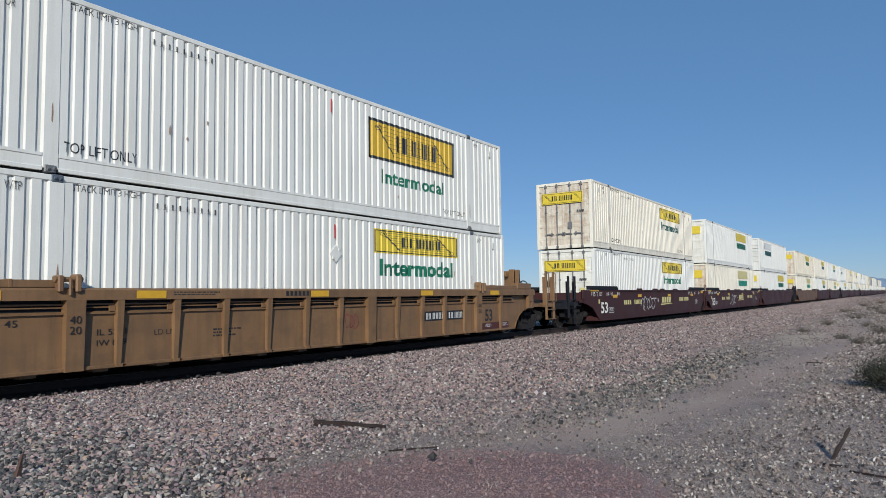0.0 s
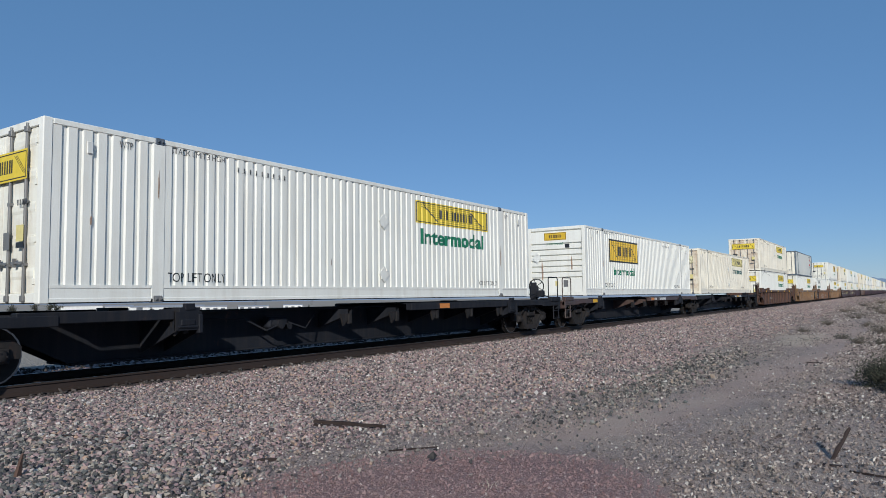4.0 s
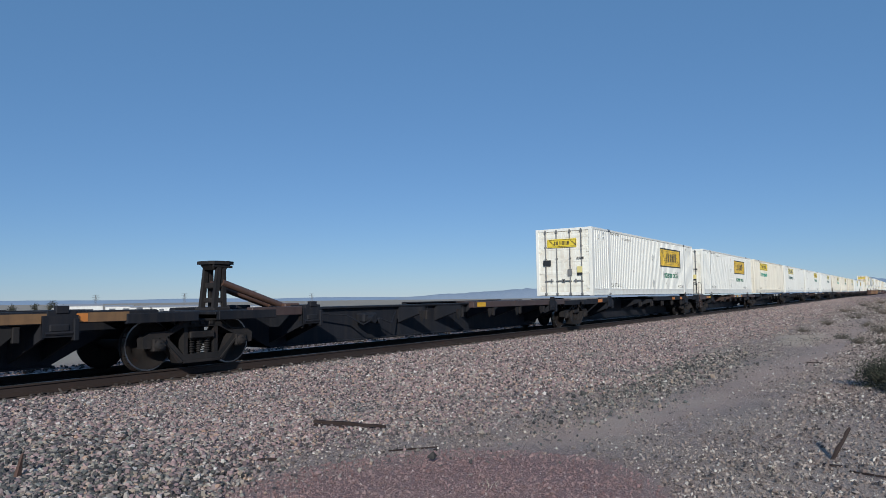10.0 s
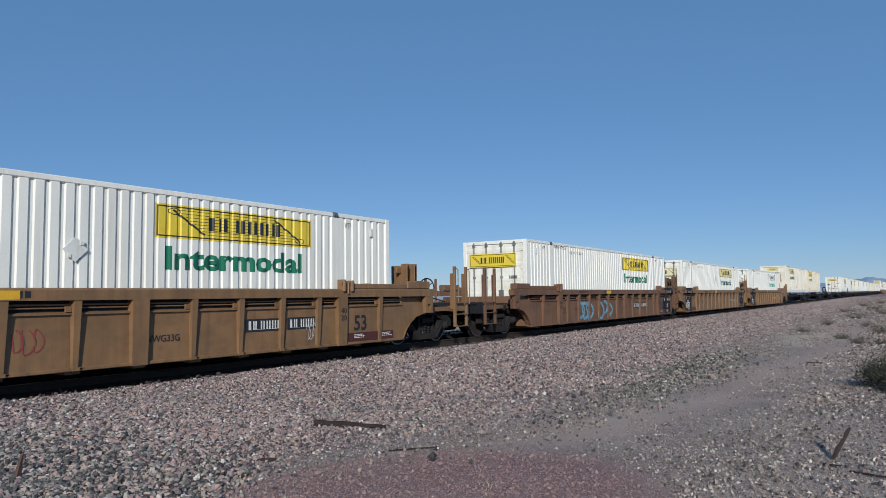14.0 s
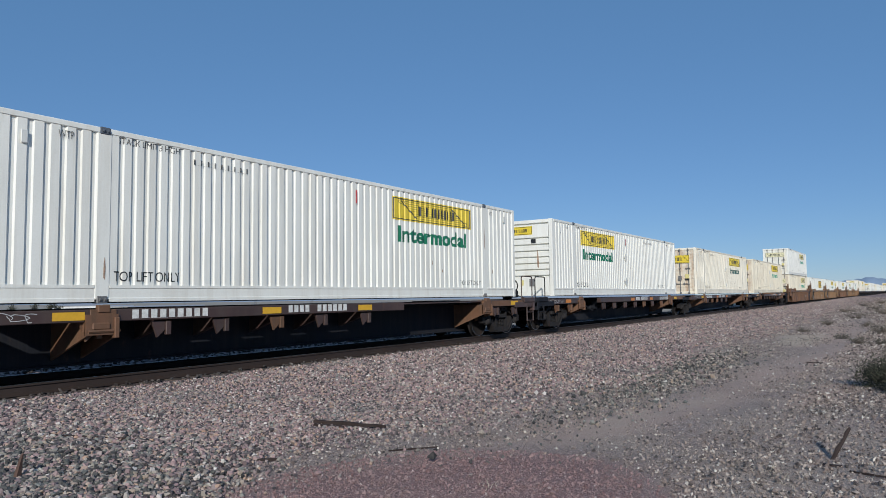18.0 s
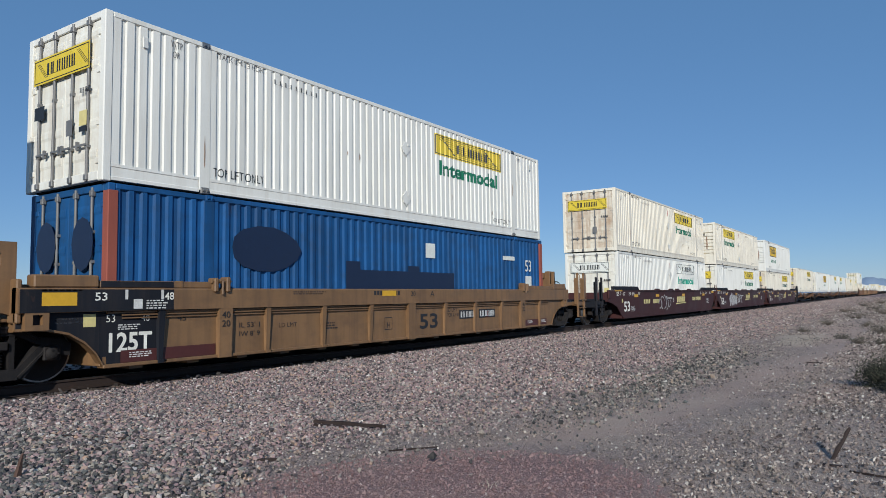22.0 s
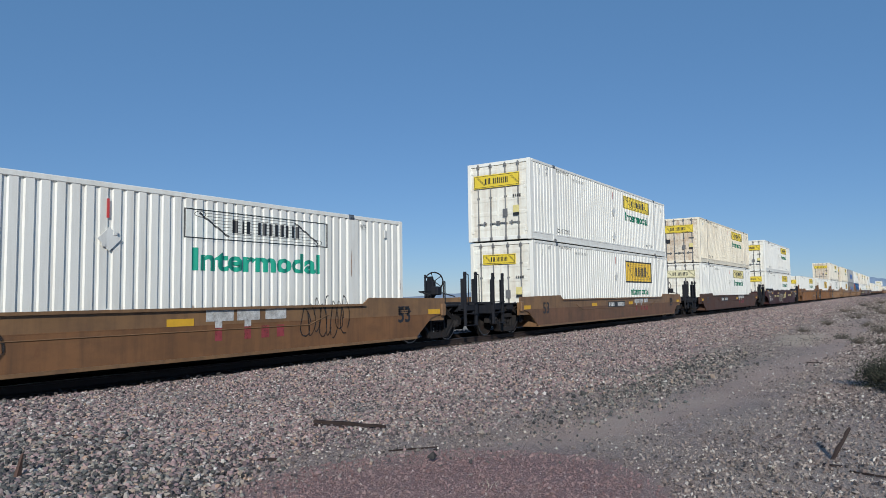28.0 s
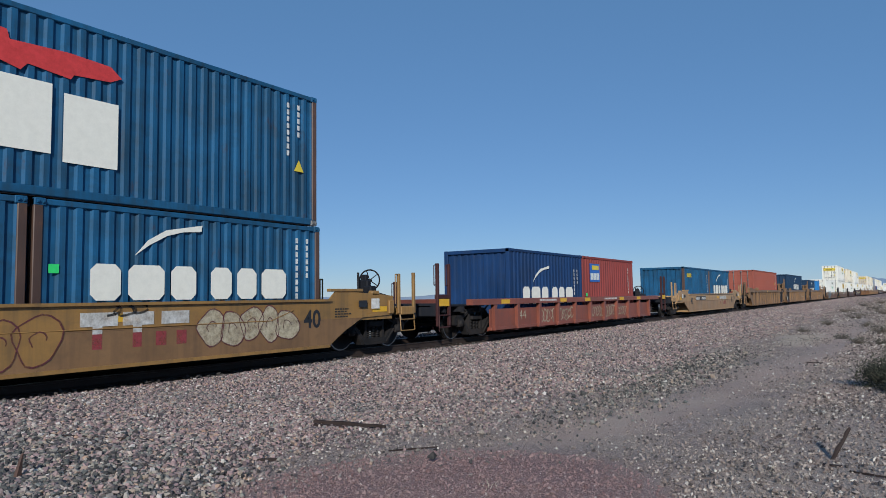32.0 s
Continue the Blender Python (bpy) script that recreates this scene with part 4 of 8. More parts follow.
    for i, x, wide in spots:
        part("side_post", wm if wide else pm, (BLACKWAGON if (i == -7 and black and rear == "artic") or (i == 7 and black and front == "artic") else mat), w, at=(x, 0, 0))

    def floor(s):
        for i in range(-7, 8):
            s.box(i * 1.1 - 0.12, i * 1.1 + 0.12, -1.42, 1.42, 0.14, 0.24)
        s.box(-8.2, 8.2, -1.42, -1.1, 0.2, 0.25)
        s.box(-8.2, 8.2, 1.1, 1.42, 0.2, 0.25)
    part("floor", shared("well_floor", floor), mat, w)

    for e, kind in ((-1, rear), (1, front)):
        def bulkhead(s):
            s.box(*sorted((e * 8.25, e * 8.33)), -1.42, 1.42, 0.22, 1.25, 0.01)
            s.box(*sorted((e * 8.33, e * 9.4)), -1.38, -1.30, 0.95, 1.25)
            s.box(*sorted((e * 8.33, e * 9.4)), 1.30, 1.38, 0.95, 1.25)
            # jacking pad with its hole
            for a_, b_, c_, d_ in ((9.18, 9.27, 0.84, 1.275), (9.41, 9.52, 0.84, 1.275), (9.27, 9.41, 0.84, 0.92), (9.27, 9.41, 1.07, 1.275)):
                s.box(*sorted((e * a_, e * b_)), -1.555, -1.44, c_, d_)
            # brackets over the bogie: two channels in front, a holed plate behind
            if e > 0:
                for a_ in (8.9, 9.24):
                    s.box(a_, a_ + 0.11, -1.15, -0.95, 1.0, 2.15, 0.01)
                    s.box(a_ + 0.02, a_ + 0.09, -1.15, -0.6, 1.0, 2.1, 0.01)
                s.box(8.72, 9.35, -0.95, -0.9, 1.9, 2.05, 0.01)
                for k in (1.02, 1.2, 1.5, 1.62):
                    s.box(8.9, 9.3, -1.3, -1.2, k, k + 0.07, 0.01)
            elif kind != "coupled":
                s.plate([(-10.0, 1.2), (-9.54, 1.05), (-9.54, 2.15), (-10.0, 2.15), (-10.0, 1.98), (-9.75, 1.98), (-9.75, 1.8), (-9.9, 1.75), (-10.0, 1.6)], -1.3, -1.22)
                s.box(-9.62, -9.54, -1.5, -1.22, 0.95, 1.6, 0.02)
                s.box(-9.56, -9.5, -1.22, -0.7, 1.0, 2.1, 0.01)
        part("bulkhead", shared(("bulkhead", e, kind), bulkhead), mat, w)
        outer = kind == "coupled"
        end_platform(w, e, BLACKWAGON if outer else mat, 8.3, 11.35 if outer else 9.75, outer)
        if outer:
            end_ladder(w, e, mat)
            if e > 0:
                brake_gear(w, 10.4, e, BLACKWAGON, 1.22, sideways=True)

            def rail(s):
                s.pipe([(0, 0, 1.0), (0, 0, 1.85), (e * 0.08, 0, 1.85), (e * 0.08, 0, 1.0)], 0.025, 5)
            for x in (9.9, 10.5):
                part("end_rail", shared(("end_rail", e), rail), mat, w, at=(e * x, 1.3, 0))
            part("end_beam", shared(("end_beam", e), lambda s_: s_.box(*sorted((e * 9.6, e * 11.3)), -1.3, -1.2, 0.86, 0.98)), mat, w)
        else:
            if e > 0:
                def tall_ladder(s):
                    for a_ in (8.66, 9.22):
                        s.box(a_ - 0.045, a_ + 0.045, -1.60, -1.54, 0.44, 2.3, 0.008)
                        s.box(a_ - 0.045, a_ - 0.03, -1.54, -1.46, 0.5, 2.2)
                        s.pipe([(a_ - 0.06, -1.57, 1.6), (a_ - 0.06, -1.57, 2.58), (a_ - 0.03, -1.57, 2.64), (a_ + 0.03, -1.57, 2.64), (a_ + 0.06, -1.57, 2.58), (a_ + 0.06, -1.57, 1.9)], 0.013, 5)
                    for z_ in (0.46, 0.78, 1.09, 1.40):
                        s.pipe([(8.6, -1.58, z_), (8.62, -1.66, z_), (9.26, -1.66, z_), (9.28, -1.58, z_)], 0.014, 5)
                    s.box(8.62, 9.26, -1.6, -1.46, 1.52, 1.58, 0.01)
                part("ladder", shared("tall_ladder", tall_ladder), mat, w, label="narrow ladder with tall hand loops")

                def funnel(s):
                    s.turned([(0.0, 1.45), (0.13, 1.45), (0.13, 1.78), (0.17, 1.84), (0.2, 2.02), (0.0, 2.02)], (0, 0, 0), "z", 12)
                part("brake_cylinder", shared("funnel", funnel), BLACKWAGON, w, at=(8.55, -0.9, 0))
    if truck_rear:
        truck(w, -9.82)
    if truck_front:
        truck(w, 9.82)
    if far:
        MOVING.append((w, s_at, 0.0))
        return w
    y = -1.459
    if black and rear == "artic":
        part("stencil_panel", bars(("black_panel",), [(0, 1.0, 0, 0.85), (-0.12, 0, 0.12, 0.85)]), BLACKWAGON, w, at=(-8.24, y + 0.004, 0.255), label="black painted end panel")
        part("chord_paint", bars(("black_chord", deep), [(0 if not deep else -1.2, 1.3, 0, 1.445 - lip)]), BLACKWAGON, w, at=(-8.4, -1.563, lip + 0.003))
        part("plank_paint", bars(("black_plank",), [(0, 1.3, 0, 0.1)]), BLACKWAGON, w, at=(-8.38, -1.523, 1.482))
        if deep:
            part("arch_paint", shared("black_arch", lambda s_: s_.plate([(-8.3, 0.24), (-8.42, 0.45), (-8.6, 0.63), (-8.85, 0.78), (-9.15, 0.85), (-9.6, 0.87), (-9.6, 1.095), (-8.3, 1.095)], -1.4535, -1.4505)), BLACKWAGON, w, label="black painted arch plate")
            part("square_mark", bars(("arch_square",), [(0, 0.2, 0, 0.2)]), SIGNFADE, w, at=(-8.62, -1.457, 0.86))
            marks(w, "53", -8.5, 1.27, 0.2, 0.13, WHITELETTER, -1.567, 0.01)
            marks(w, "48", -7.28, 1.27, 0.18, 0.13, WHITELETTER, -1.567, 0.01)
            part("notice", bars(("chord_notice",), [(0, 0.16, 0, 0.16)]), STENCIL, w, at=(-7.85, -1.567, 1.13))
            small_print(w, -7.62, 1.25, 4, 0.4, STENCIL, -1.567, 0.022, seed=7)
        part("reflector", bars(("tick_reflector", deep), [(0, 0.52, 0, 0.11 if not deep else 0.2)]), REFLECT if deep else OCHRE, w, at=(-7.92 if not deep else -9.3, -1.567, 1.305 if not deep else 1.2))
        for x in (-8.0, -7.35):
            part("white_tick", bars(("tick",), [(0, 0.06, 0, 0.16)]), STENCIL, w, at=(x, -1.57, 1.285))
        marks(w, "125T", -8.2, 0.43, 0.76, 0.32, WHITELETTER, y, 0.025)
        marks(w, "53", -8.25, 0.92, 0.15, 0.12, WHITELETTER, y)
        marks(w, "48", -7.64, 0.92, 0.15, 0.1, STENCIL, y)
        small_print(w, -8.05, 0.86, 3, 0.42, STENCIL, y, 0.018, seed=2)
        small_print(w, -9.05, 0.98, 2, 0.55, FADEINK, -1.455, 0.03, seed=5)
        small_print(w, -9.3, 1.42, 2, 0.6, FADEINK, -1.563, 0.03, seed=6)
        part("red_band", bars(("red_band",), [(0, 1.85, 0, 0.2)]), REDBAND, w, at=(-8.0, y - 0.003, 0.255))
        small_print(w, -7.85, 0.40, 3, 0.42, STENCIL, y - 0.006, 0.018, seed=4)
    if black and front == "artic":
        part("stencil_panel", bars(("black_panel2",), [(0, 1.28, 0, 0.85)]), BLACKWAGON, w, at=(6.98, y + 0.004, 0.255), label="black painted end panel")
        part("chord_paint", bars(("black_chord_front",), [(0, 1.4, 0, 1.445 - 1.28)]), BLACKWAGON, w, at=(7.1, -1.563, 1.283))
        part("plank_paint", bars(("black_plank",), [(0, 1.3, 0, 0.1)]), BLACKWAGON, w, at=(7.08, -1.523, 1.482))
        part("reflector", bars(("tick_reflector",), [(0, 0.52, 0, 0.11)]), OCHRE, w, at=(7.4, -1.567, 1.305))
        small_print(w, 7.36, 1.0, 2, 0.5, STENCIL, y, 0.03, seed=6)
        for x in (7.3, 7.95):
            part("white_tick", bars(("tick",), [(0, 0.06, 0, 0.16)]), STENCIL, w, at=(x, -1.57, 1.285))
        marks(w, "48", 7.08, 0.9, 0.2, 0.14, WHITELETTER, y)
        marks(w, "53", 7.96, 0.9, 0.2, 0.14, WHITELETTER, y)
        small_print(w, 7.35, 0.72, 5, 0.5, STENCIL, y, 0.02, seed=3)
        part("round_mark", shared("round_mark", lambda s_: s_.plate([(0.07 * math.cos(a_), 0.07 * math.sin(a_)) for a_ in [6.2832 * i_ / 12 for i_ in range(12)]], -0.002, 0.0)), STENCIL, w, at=(7.7, y, 0.95))
    part("red_band", bars(("red_band2",), [(0, 1.75, 0, 0.2)]), REDBAND, w, at=(6.15, y - 0.003, 0.255))
    small_print(w, 6.45, 0.40, 3, 0.4, STENCIL, y - 0.006, 0.018, seed=5)
    small_print(w, 7.45, 0.40, 3, 0.35, STENCIL, y - 0.006, 0.018, seed=6)
    for x in (-6.08, 5.9):
        marks(w, "40", x, 0.92, 0.18, 0.12, INK, -1.565)
        marks(w, "20", x, 0.76, 0.18, 0.12, INK, -1.563)
    marks(w, "45", -6.95, 0.9, 0.17, 0.1, INK, y)
    if deep:
        marks(w, "53", 0.27, 0.42, 0.84, 0.4, INK, y, 0.02)
        part("square_mark", bars(("square_mark",), [(0, 0.3, 0, 0.015), (0, 0.3, 0.285, 0.3), (0, 0.015, 0.015, 0.285), (0.285, 0.3, 0.015, 0.285)]), INK, w, at=(-1.18, y, 0.47))
        marks(w, "H", -1.09, 0.51, 0.12, 0.14, INK, y)
        marks(w, "PER UNIT", 1.56, 0.70, 0.72, 0.1, FADEINK, y)
        marks(w, "LD LMT", 1.56, 0.84, 0.55, 0.1, FADEINK, y)
        marks(w, "A" if seed % 2 == 0 else "B", 0.62 if seed % 2 == 0 else -1.34, 1.27, 0.2, 0.15, INK, -1.565)
        marks(w, "20", -0.24, 1.29, 0.2, 0.12, INK, -1.565)
        squiggle(w, 3.62, 0.6, 0.3, 0.28, SPRAYRED, 910, y, 0.03, 2)
        part("side_rod", shared("side_rods", lambda s_: (s_.rod((-8.0, -1.49, 1.03), (8.0, -1.49, 1.03), 0.014, 5), s_.rod((-8.0, -1.485, 0.98), (8.0, -1.485, 0.98), 0.012, 5))), mat, w)
    else:
        marks(w, "53", 6.45, 0.5, 0.44, 0.36, INK, y, 0.02)
    if seed != 4:
        marks(w, "IL 53' 1", -5.6, 0.72, 0.5, 0.1, INK, y)
        marks(w, "IW 8' 9", -5.6, 0.55, 0.5, 0.1, INK, y)
    if seed in (13, 11):
        marks(w, "NWG33G", 1.2, 0.55, 0.65, 0.12, INK, y, 0.01)
    marks(w, "LD LMT", -4.6, 0.68, 0.5, 0.09, FADEINK, y)
    small_print(w, -3.4, 0.7, 3, 0.6, FADEINK, y, 0.03, seed=rr.randint(1, 5))
    sx = rr.choice([-0.9, 0.2, 2.3])
    if not deep and seed % 3 == 1:
        squiggle(w, sx, 0.5, 0.42, 0.4, SPRAYRED, 900 + rr.randint(0, 2), y, 0.02, 3)
    nx_ = -5.6 if seed == 4 else 3.3 if seed % 2 else 2.2
    if seed != 72:
        part("number_mark", bars(("number_back",), [(0, 0.98, 0, 0.25), (1.08, 2.05, 0, 0.25)]), INK, w, at=(nx_, y, 0.62))
        part("number_mark", stroke_bars("number", 0.84, 0.17), STENCIL, w, at=(nx_ + 0.07, y - 0.003, 0.66))
        part("number_mark", stroke_bars("number6", 0.84, 0.17), STENCIL, w, at=(nx_ + 1.15, y - 0.003, 0.66))
    for x in ((-7.6, -5.0, -1.0, 3.0, 6.6) if not black else (-1.4,)):
        part("reflector", bars(("reflector",), [(0, 0.55, 0, 0.13)]), REFLECT, w, at=(x, -1.568, 1.30))
    small_print(w, -4.3, 1.39, 2, 1.0, FADEINK, -1.563, seed=4)
    part("number_mark", letter_bars("chord_number", 1.0, 0.1, 9, 0.4), INK, w, at=(-1.7, -1.563, 1.32))
    MOVING.append((w, s_at, 0.0))
    return w


def smooth_well(s_at, mat, long_well=True, rear="coupled", front="coupled", truck_rear=True, truck_front=True, label="", seed=0, maker="maroon", far=False, low_mat=None):
    """A well wagon unit with plain plate sides."""
    rr = random.Random(seed * 13 + 1)
    w = thing("well_wagon", label, "railway wagon", "wagons of the train")
    if long_well:
        low = [(8.25, 0.20), (8.6, 0.45), (9.0, 0.72), (9.6, 0.82), (9.6, 1.40), (8.4, 1.46), (6.2, 1.50)]
        z_top, bogie, end = 1.46 if maker == "maroon" else 1.12, 9.82, 9.6
        if maker != "maroon":
            low = low[:4] + [(9.6, 1.22), (6.4, 1.26)]
    else:
        low = [(6.05, 0.20), (6.6, 0.52), (7.2, 0.80), (8.35, 0.84), (8.35, 1.30), (7.6, 1.36), (6.3, 1.42)]
        z_top, bogie, end = 1.24, 8.1, 8.35
    mid = [(low[-1][0] - 0.2, z_top)]

    def reach_of(kind):
        if maker == "maroon" and kind == "coupled":
            return low[:3] + [(9.6, 0.88), (10.12, 0.96), (10.12, 1.45), (8.4, 1.46), (6.2, 1.50)] + mid
        return low + mid

    def side(s):
        s.plate(reach_of(front) + [(-x, z) for x, z in reach_of(rear)[::-1]], -1.5, -1.46)
        s.section([(-1.56, z_top - 0.05), (-1.56, z_top), (-1.42, z_top), (-1.42, z_top - 0.05)], -mid[0][0], mid[0][0])
        s.section([(-1.54, 0.18), (-1.54, 0.24), (-1.3, 0.24), (-1.3, 0.18)], -low[0][0], low[0][0])
        if maker == "maroon":
            for x in (-3.05, -0.6, 0.6, 3.05):
                s.plate([(x - 0.35, z_top), (x - 0.28, z_top + 0.07), (x + 0.28, z_top + 0.07), (x + 0.35, z_top)], -1.52, -1.44)
        else:
            for e in (-1, 1):
                s.pipe([(e * 5.0, -1.51, z_top - 0.22), (e * 4.4, -1.51, z_top - 0.42), (-e * 4.2 * 0, -1.51, z_top - 0.42)], 0.012, 4)
    me = shared(("smooth_side", long_well, maker, rear, front), side)
    part("side_panel", me, mat, w)
    part("side_panel", me, mat if long_well else BLACKWAGON, w, size=(1, -1, 1))
    if maker == "maroon":
        def lashing(s):
            s.section([(-1.54, z_top + 0.004), (-1.54, z_top + 0.13), (-1.50, z_top + 0.16), (-1.38, z_top + 0.16), (-1.38, z_top + 0.004)], 6.2, 9.35)
            s.plate([(6.05, z_top + 0.004), (6.2, z_top + 0.16), (6.2, z_top + 0.004)], -1.53, -1.40)
        lm = shared("lashing_rail", lashing)
        for a, b in ((1, 1), (-1, 1), (1, -1), (-1, -1)):
            part("lashing_rail", lm, BLACKWAGON, w, size=(a, b, 1), label="black lashing rail on the top edge")
    else:
        def lower(s):
            # the pressed lower half, leaning in towards the sill
            right = [(6.05, 0.22), (6.6, 0.53), (7.15, 0.79)] if not long_well else [(8.25, 0.22), (8.6, 0.46), (8.95, 0.70), (9.4, 0.79)]
            pts = [(-x, z) for x, z in right[::-1]] + right
            n = len(pts)
            s.add([(x, -1.5035 - 0.002 * (0.79 - z), z) for x, z in pts] + [(x, -1.49, z) for x, z in pts], [tuple(range(n))] + [(i, (i + 1) % n, (i + 1) % n + n, i + n) for i in range(n)])
            s.section([(-1.508, 0.785), (-1.508, 0.80), (-1.50, 0.80), (-1.50, 0.785)], pts[0][0], pts[-1][0])
        part("lower_panel", shared(("lower_panel", long_well), lower), low_mat or BROWN, w, label="grimy lower side panel")

    def floor(s):
        n = int(low[0][0])
        for i in range(-n, n + 1):
            s.box(i - 0.1, i + 0.1, -1.46, 1.46, 0.17, 0.23)
        s.box(-low[0][0], low[0][0], -1.46, -1.1, 0.2, 0.24)
        s.box(-low[0][0], low[0][0], 1.1, 1.46, 0.2, 0.24)
    part("floor", shared(("smooth_floor", long_well), floor), mat, w)
    for e, kind in ((-1, rear), (1, front)):
        def bulkhead(s):
            x = low[0][0] + 0.05
            s.box(*sorted((e * x, e * (x + 0.08))), -1.46, 1.46, 0.18, z_top - 0.1, 0.01)
            tip = 10.12 if maker == "maroon" and kind == "coupled" else end
            s.box(*sorted((e * (x + 0.08), e * tip)), -1.46, -1.38, z_top - 0.5, z_top - 0.08)
            s.box(*sorted((e * (tip - 0.2), e * tip)), -1.55, -1.46, z_top - 0.38, z_top - 0.05, 0.02)
        part("bulkhead", shared(("smooth_bulkhead", long_well, e, maker, kind), bulkhead), mat, w)
        outer = kind == "coupled"
        reach = (11.35 if outer else 9.75) if long_well else 9.45
        end_platform(w, e, BLACKWAGON, low[0][0] + 0.1, reach, outer)
        if outer:
            if long_well:
                end_ladder(w, e, BLACKWAGON, top=1.98)
            if e > 0:
                brake_gear(w, 10.85 if maker == "maroon" else reach - 0.95, e, BLACKWAGON, 1.8 if maker == "maroon" else 1.36, maker == "maroon")

            def rail(s):
                s.pipe([(0, 0, 0.9), (0, 0, 1.78), (-e * 0.1, 0, 1.78), (-e * 0.1, 0, 0.9)], 0.024, 5)
            if not long_well:
                def step_box(s):
                    for x, z in ((9.3, 1.9), (8.67, 1.86)):
                        s.box(*sorted((e * (x - 0.05), e * (x + 0.04))), -1.47, -1.40, 0.85, z, 0.01)
                    s.pipe([(e * 8.6, -1.46, 1.84), (e * 8.5, -1.46, 1.84), (e * 8.5, -1.46, 1.1)], 0.014, 5)
                    s.box(*sorted((e * 8.72, e * 9.25)), -1.48, -1.2, 0.82, 1.03, 0.015)
                    for z in (0.42, 0.7):
                        s.pipe([(e * 9.28, -1.44, 0.85), (e * 9.28, -1.48, z), (e * 8.7, -1.48, z), (e * 8.7, -1.44, 0.85)], 0.014, 5)
                    # lashing lug and plank on the side's shoulder
                    s.box(*sorted((e * 7.55, e * 7.85)), -1.5, -1.36, 1.30, 1.43, 0.03)
                    s.box(*sorted((e * 6.1, e * 7.2)), -1.53, -1.40, 1.405, 1.47, 0.01)
                part("end_step", shared(("short_end_step", e), step_box), mat, w, label="end step with two slender posts")
                part("notice", bars(("shoulder_notice",), [(0, 0.3, 0, 0.24)]), STENCIL, w, at=(e * 7.75 - (0 if e < 0 else 0.3), -1.5605, 1.0))
                part("notice", bars(("shoulder_plate",), [(0, 0.3, 0, 0.16)]), INK, w, at=(e * 7.3 - (0 if e < 0 else 0.3), -1.5605, 1.04))
            for x in (reach - 1.3, reach - 0.3) if long_well else (reach - 0.75,):
                for yy in () if far else (1.25,):
                    part("end_rail", shared(("smooth_end_rail", e), rail), TRUCKGREY if long_well else mat, w, at=(e * x, yy, 0))
        elif e > 0:
            ladder(w, e * (end - 0.1), mat, 0.36, 1.35, 3, 0.42, -1.56)
    if truck_rear:
        truck(w, -bogie)
    if truck_front:
        truck(w, bogie)
    if far:
        MOVING.append((w, s_at, 0.0))
        return w
    y = -1.505 if maker == "maroon" else -1.5085
    if maker == "maroon":
        lead = STENCIL
        marks(w, "53", -8.12, 0.48, 0.79, 0.46, WHITELETTER, y, 0.025)
        marks(w, "125 T", -9.11, 1.2, 0.69, 0.18, WHITELETTER, y)
        part("reflector", bars(("long_reflector",), [(0, 0.95, 0, 0.11)]), REFLECT, w, at=(-9.25, y - 0.002, 1.4))
        part("square_mark", bars(("yellow_square",), [(0, 0.16, 0, 0.17)]), SIGNFADE, w, at=(-8.39, y, 0.89))
        part("print_frame", bars(("print_frame",), [(0, 0.56, 0, 0.015), (0, 0.56, 0.215, 0.23), (0, 0.015, 0.015, 0.215), (0.545, 0.56, 0.015, 0.215)]), STENCIL, w, at=(-7.2, y, 0.48))
        for n_, x in (("53", -8.15), ("48", -7.34), ("45", -6.86), ("40", -6.06), ("45", 6.3), ("48", 7.0), ("53", 8.0), ("40", 5.7)):
            marks(w, n_, x, 1.22, 0.19, 0.14, WHITELETTER, y)
            part("white_tick", bars(("tick",), [(0, 0.05, 0, 0.16)]), WHITELETTER, w, at=(x - 0.09, y, 1.2))
        part("number_mark", letter_bars("maroon_name", 0.95, 0.2, 4, 0.35), SIGNFADE, w, at=(-5.31, y, 0.80))
        part("number_mark", letter_bars("maroon_number", 1.05, 0.2, 6, 0.35), SIGNFADE, w, at=(-3.9, y, 0.80))
        part("number_mark", letter_bars("maroon_name", 0.7, 0.2, 4, 0.3), SIGNFADE, w, at=(3.7, y, 0.86))
        part("number_mark", letter_bars("maroon_number", 1.0, 0.2, 6, 0.3), SIGNFADE, w, at=(4.6, y, 0.86))

        def emblem(s):
            for k in range(4):
                x = k * 0.42
                s.plate([(x, 0), (x + 0.32, 0), (x + 0.40, 0.3), (x + 0.08, 0.3)], -0.002, 0.0)
            s.plate([(-0.2, -0.12), (1.9, -0.06), (1.9, -0.03), (-0.2, -0.05)], -0.002, 0.0)
        part("emblem", shared("slanted_emblem", emblem), SIGNFADE, w, at=(0.4, y, 0.8), label="slanted yellow bars over a swoosh")
        if front == "coupled":
            marks(w, "L 200-5", 8.45, 0.86, 0.6, 0.12, WHITELETTER, y, 0.012)
            small_print(w, 8.55, 0.76, 2, 0.9, lead, y, 0.03, seed=11)
            small_print(w, 8.45, 1.22, 2, 0.9, lead, y, 0.024, seed=12)
            part("square_mark", bars(("yellow_square",), [(0, 0.16, 0, 0.17)]), SIGNFADE, w, at=(9.22, y, 0.98))
            fr = part("print_frame", bars(("end_frame_print",), [(0, 0.62, 0, 0.02), (0, 0.62, 0.50, 0.52), (0, 0.02, 0.02, 0.50), (0.60, 0.62, 0.02, 0.50)]), BLACKWAGON, w, at=(9.44, y - 0.001, 0.98))
            part("reflector", bars(("end_reflector",), [(0, 0.5, 0, 0.2)]), REFLECT, w, at=(9.5, y - 0.003, 1.23))
            small_print(w, 9.52, 1.15, 3, 0.42, lead, y - 0.002, 0.03, seed=13)
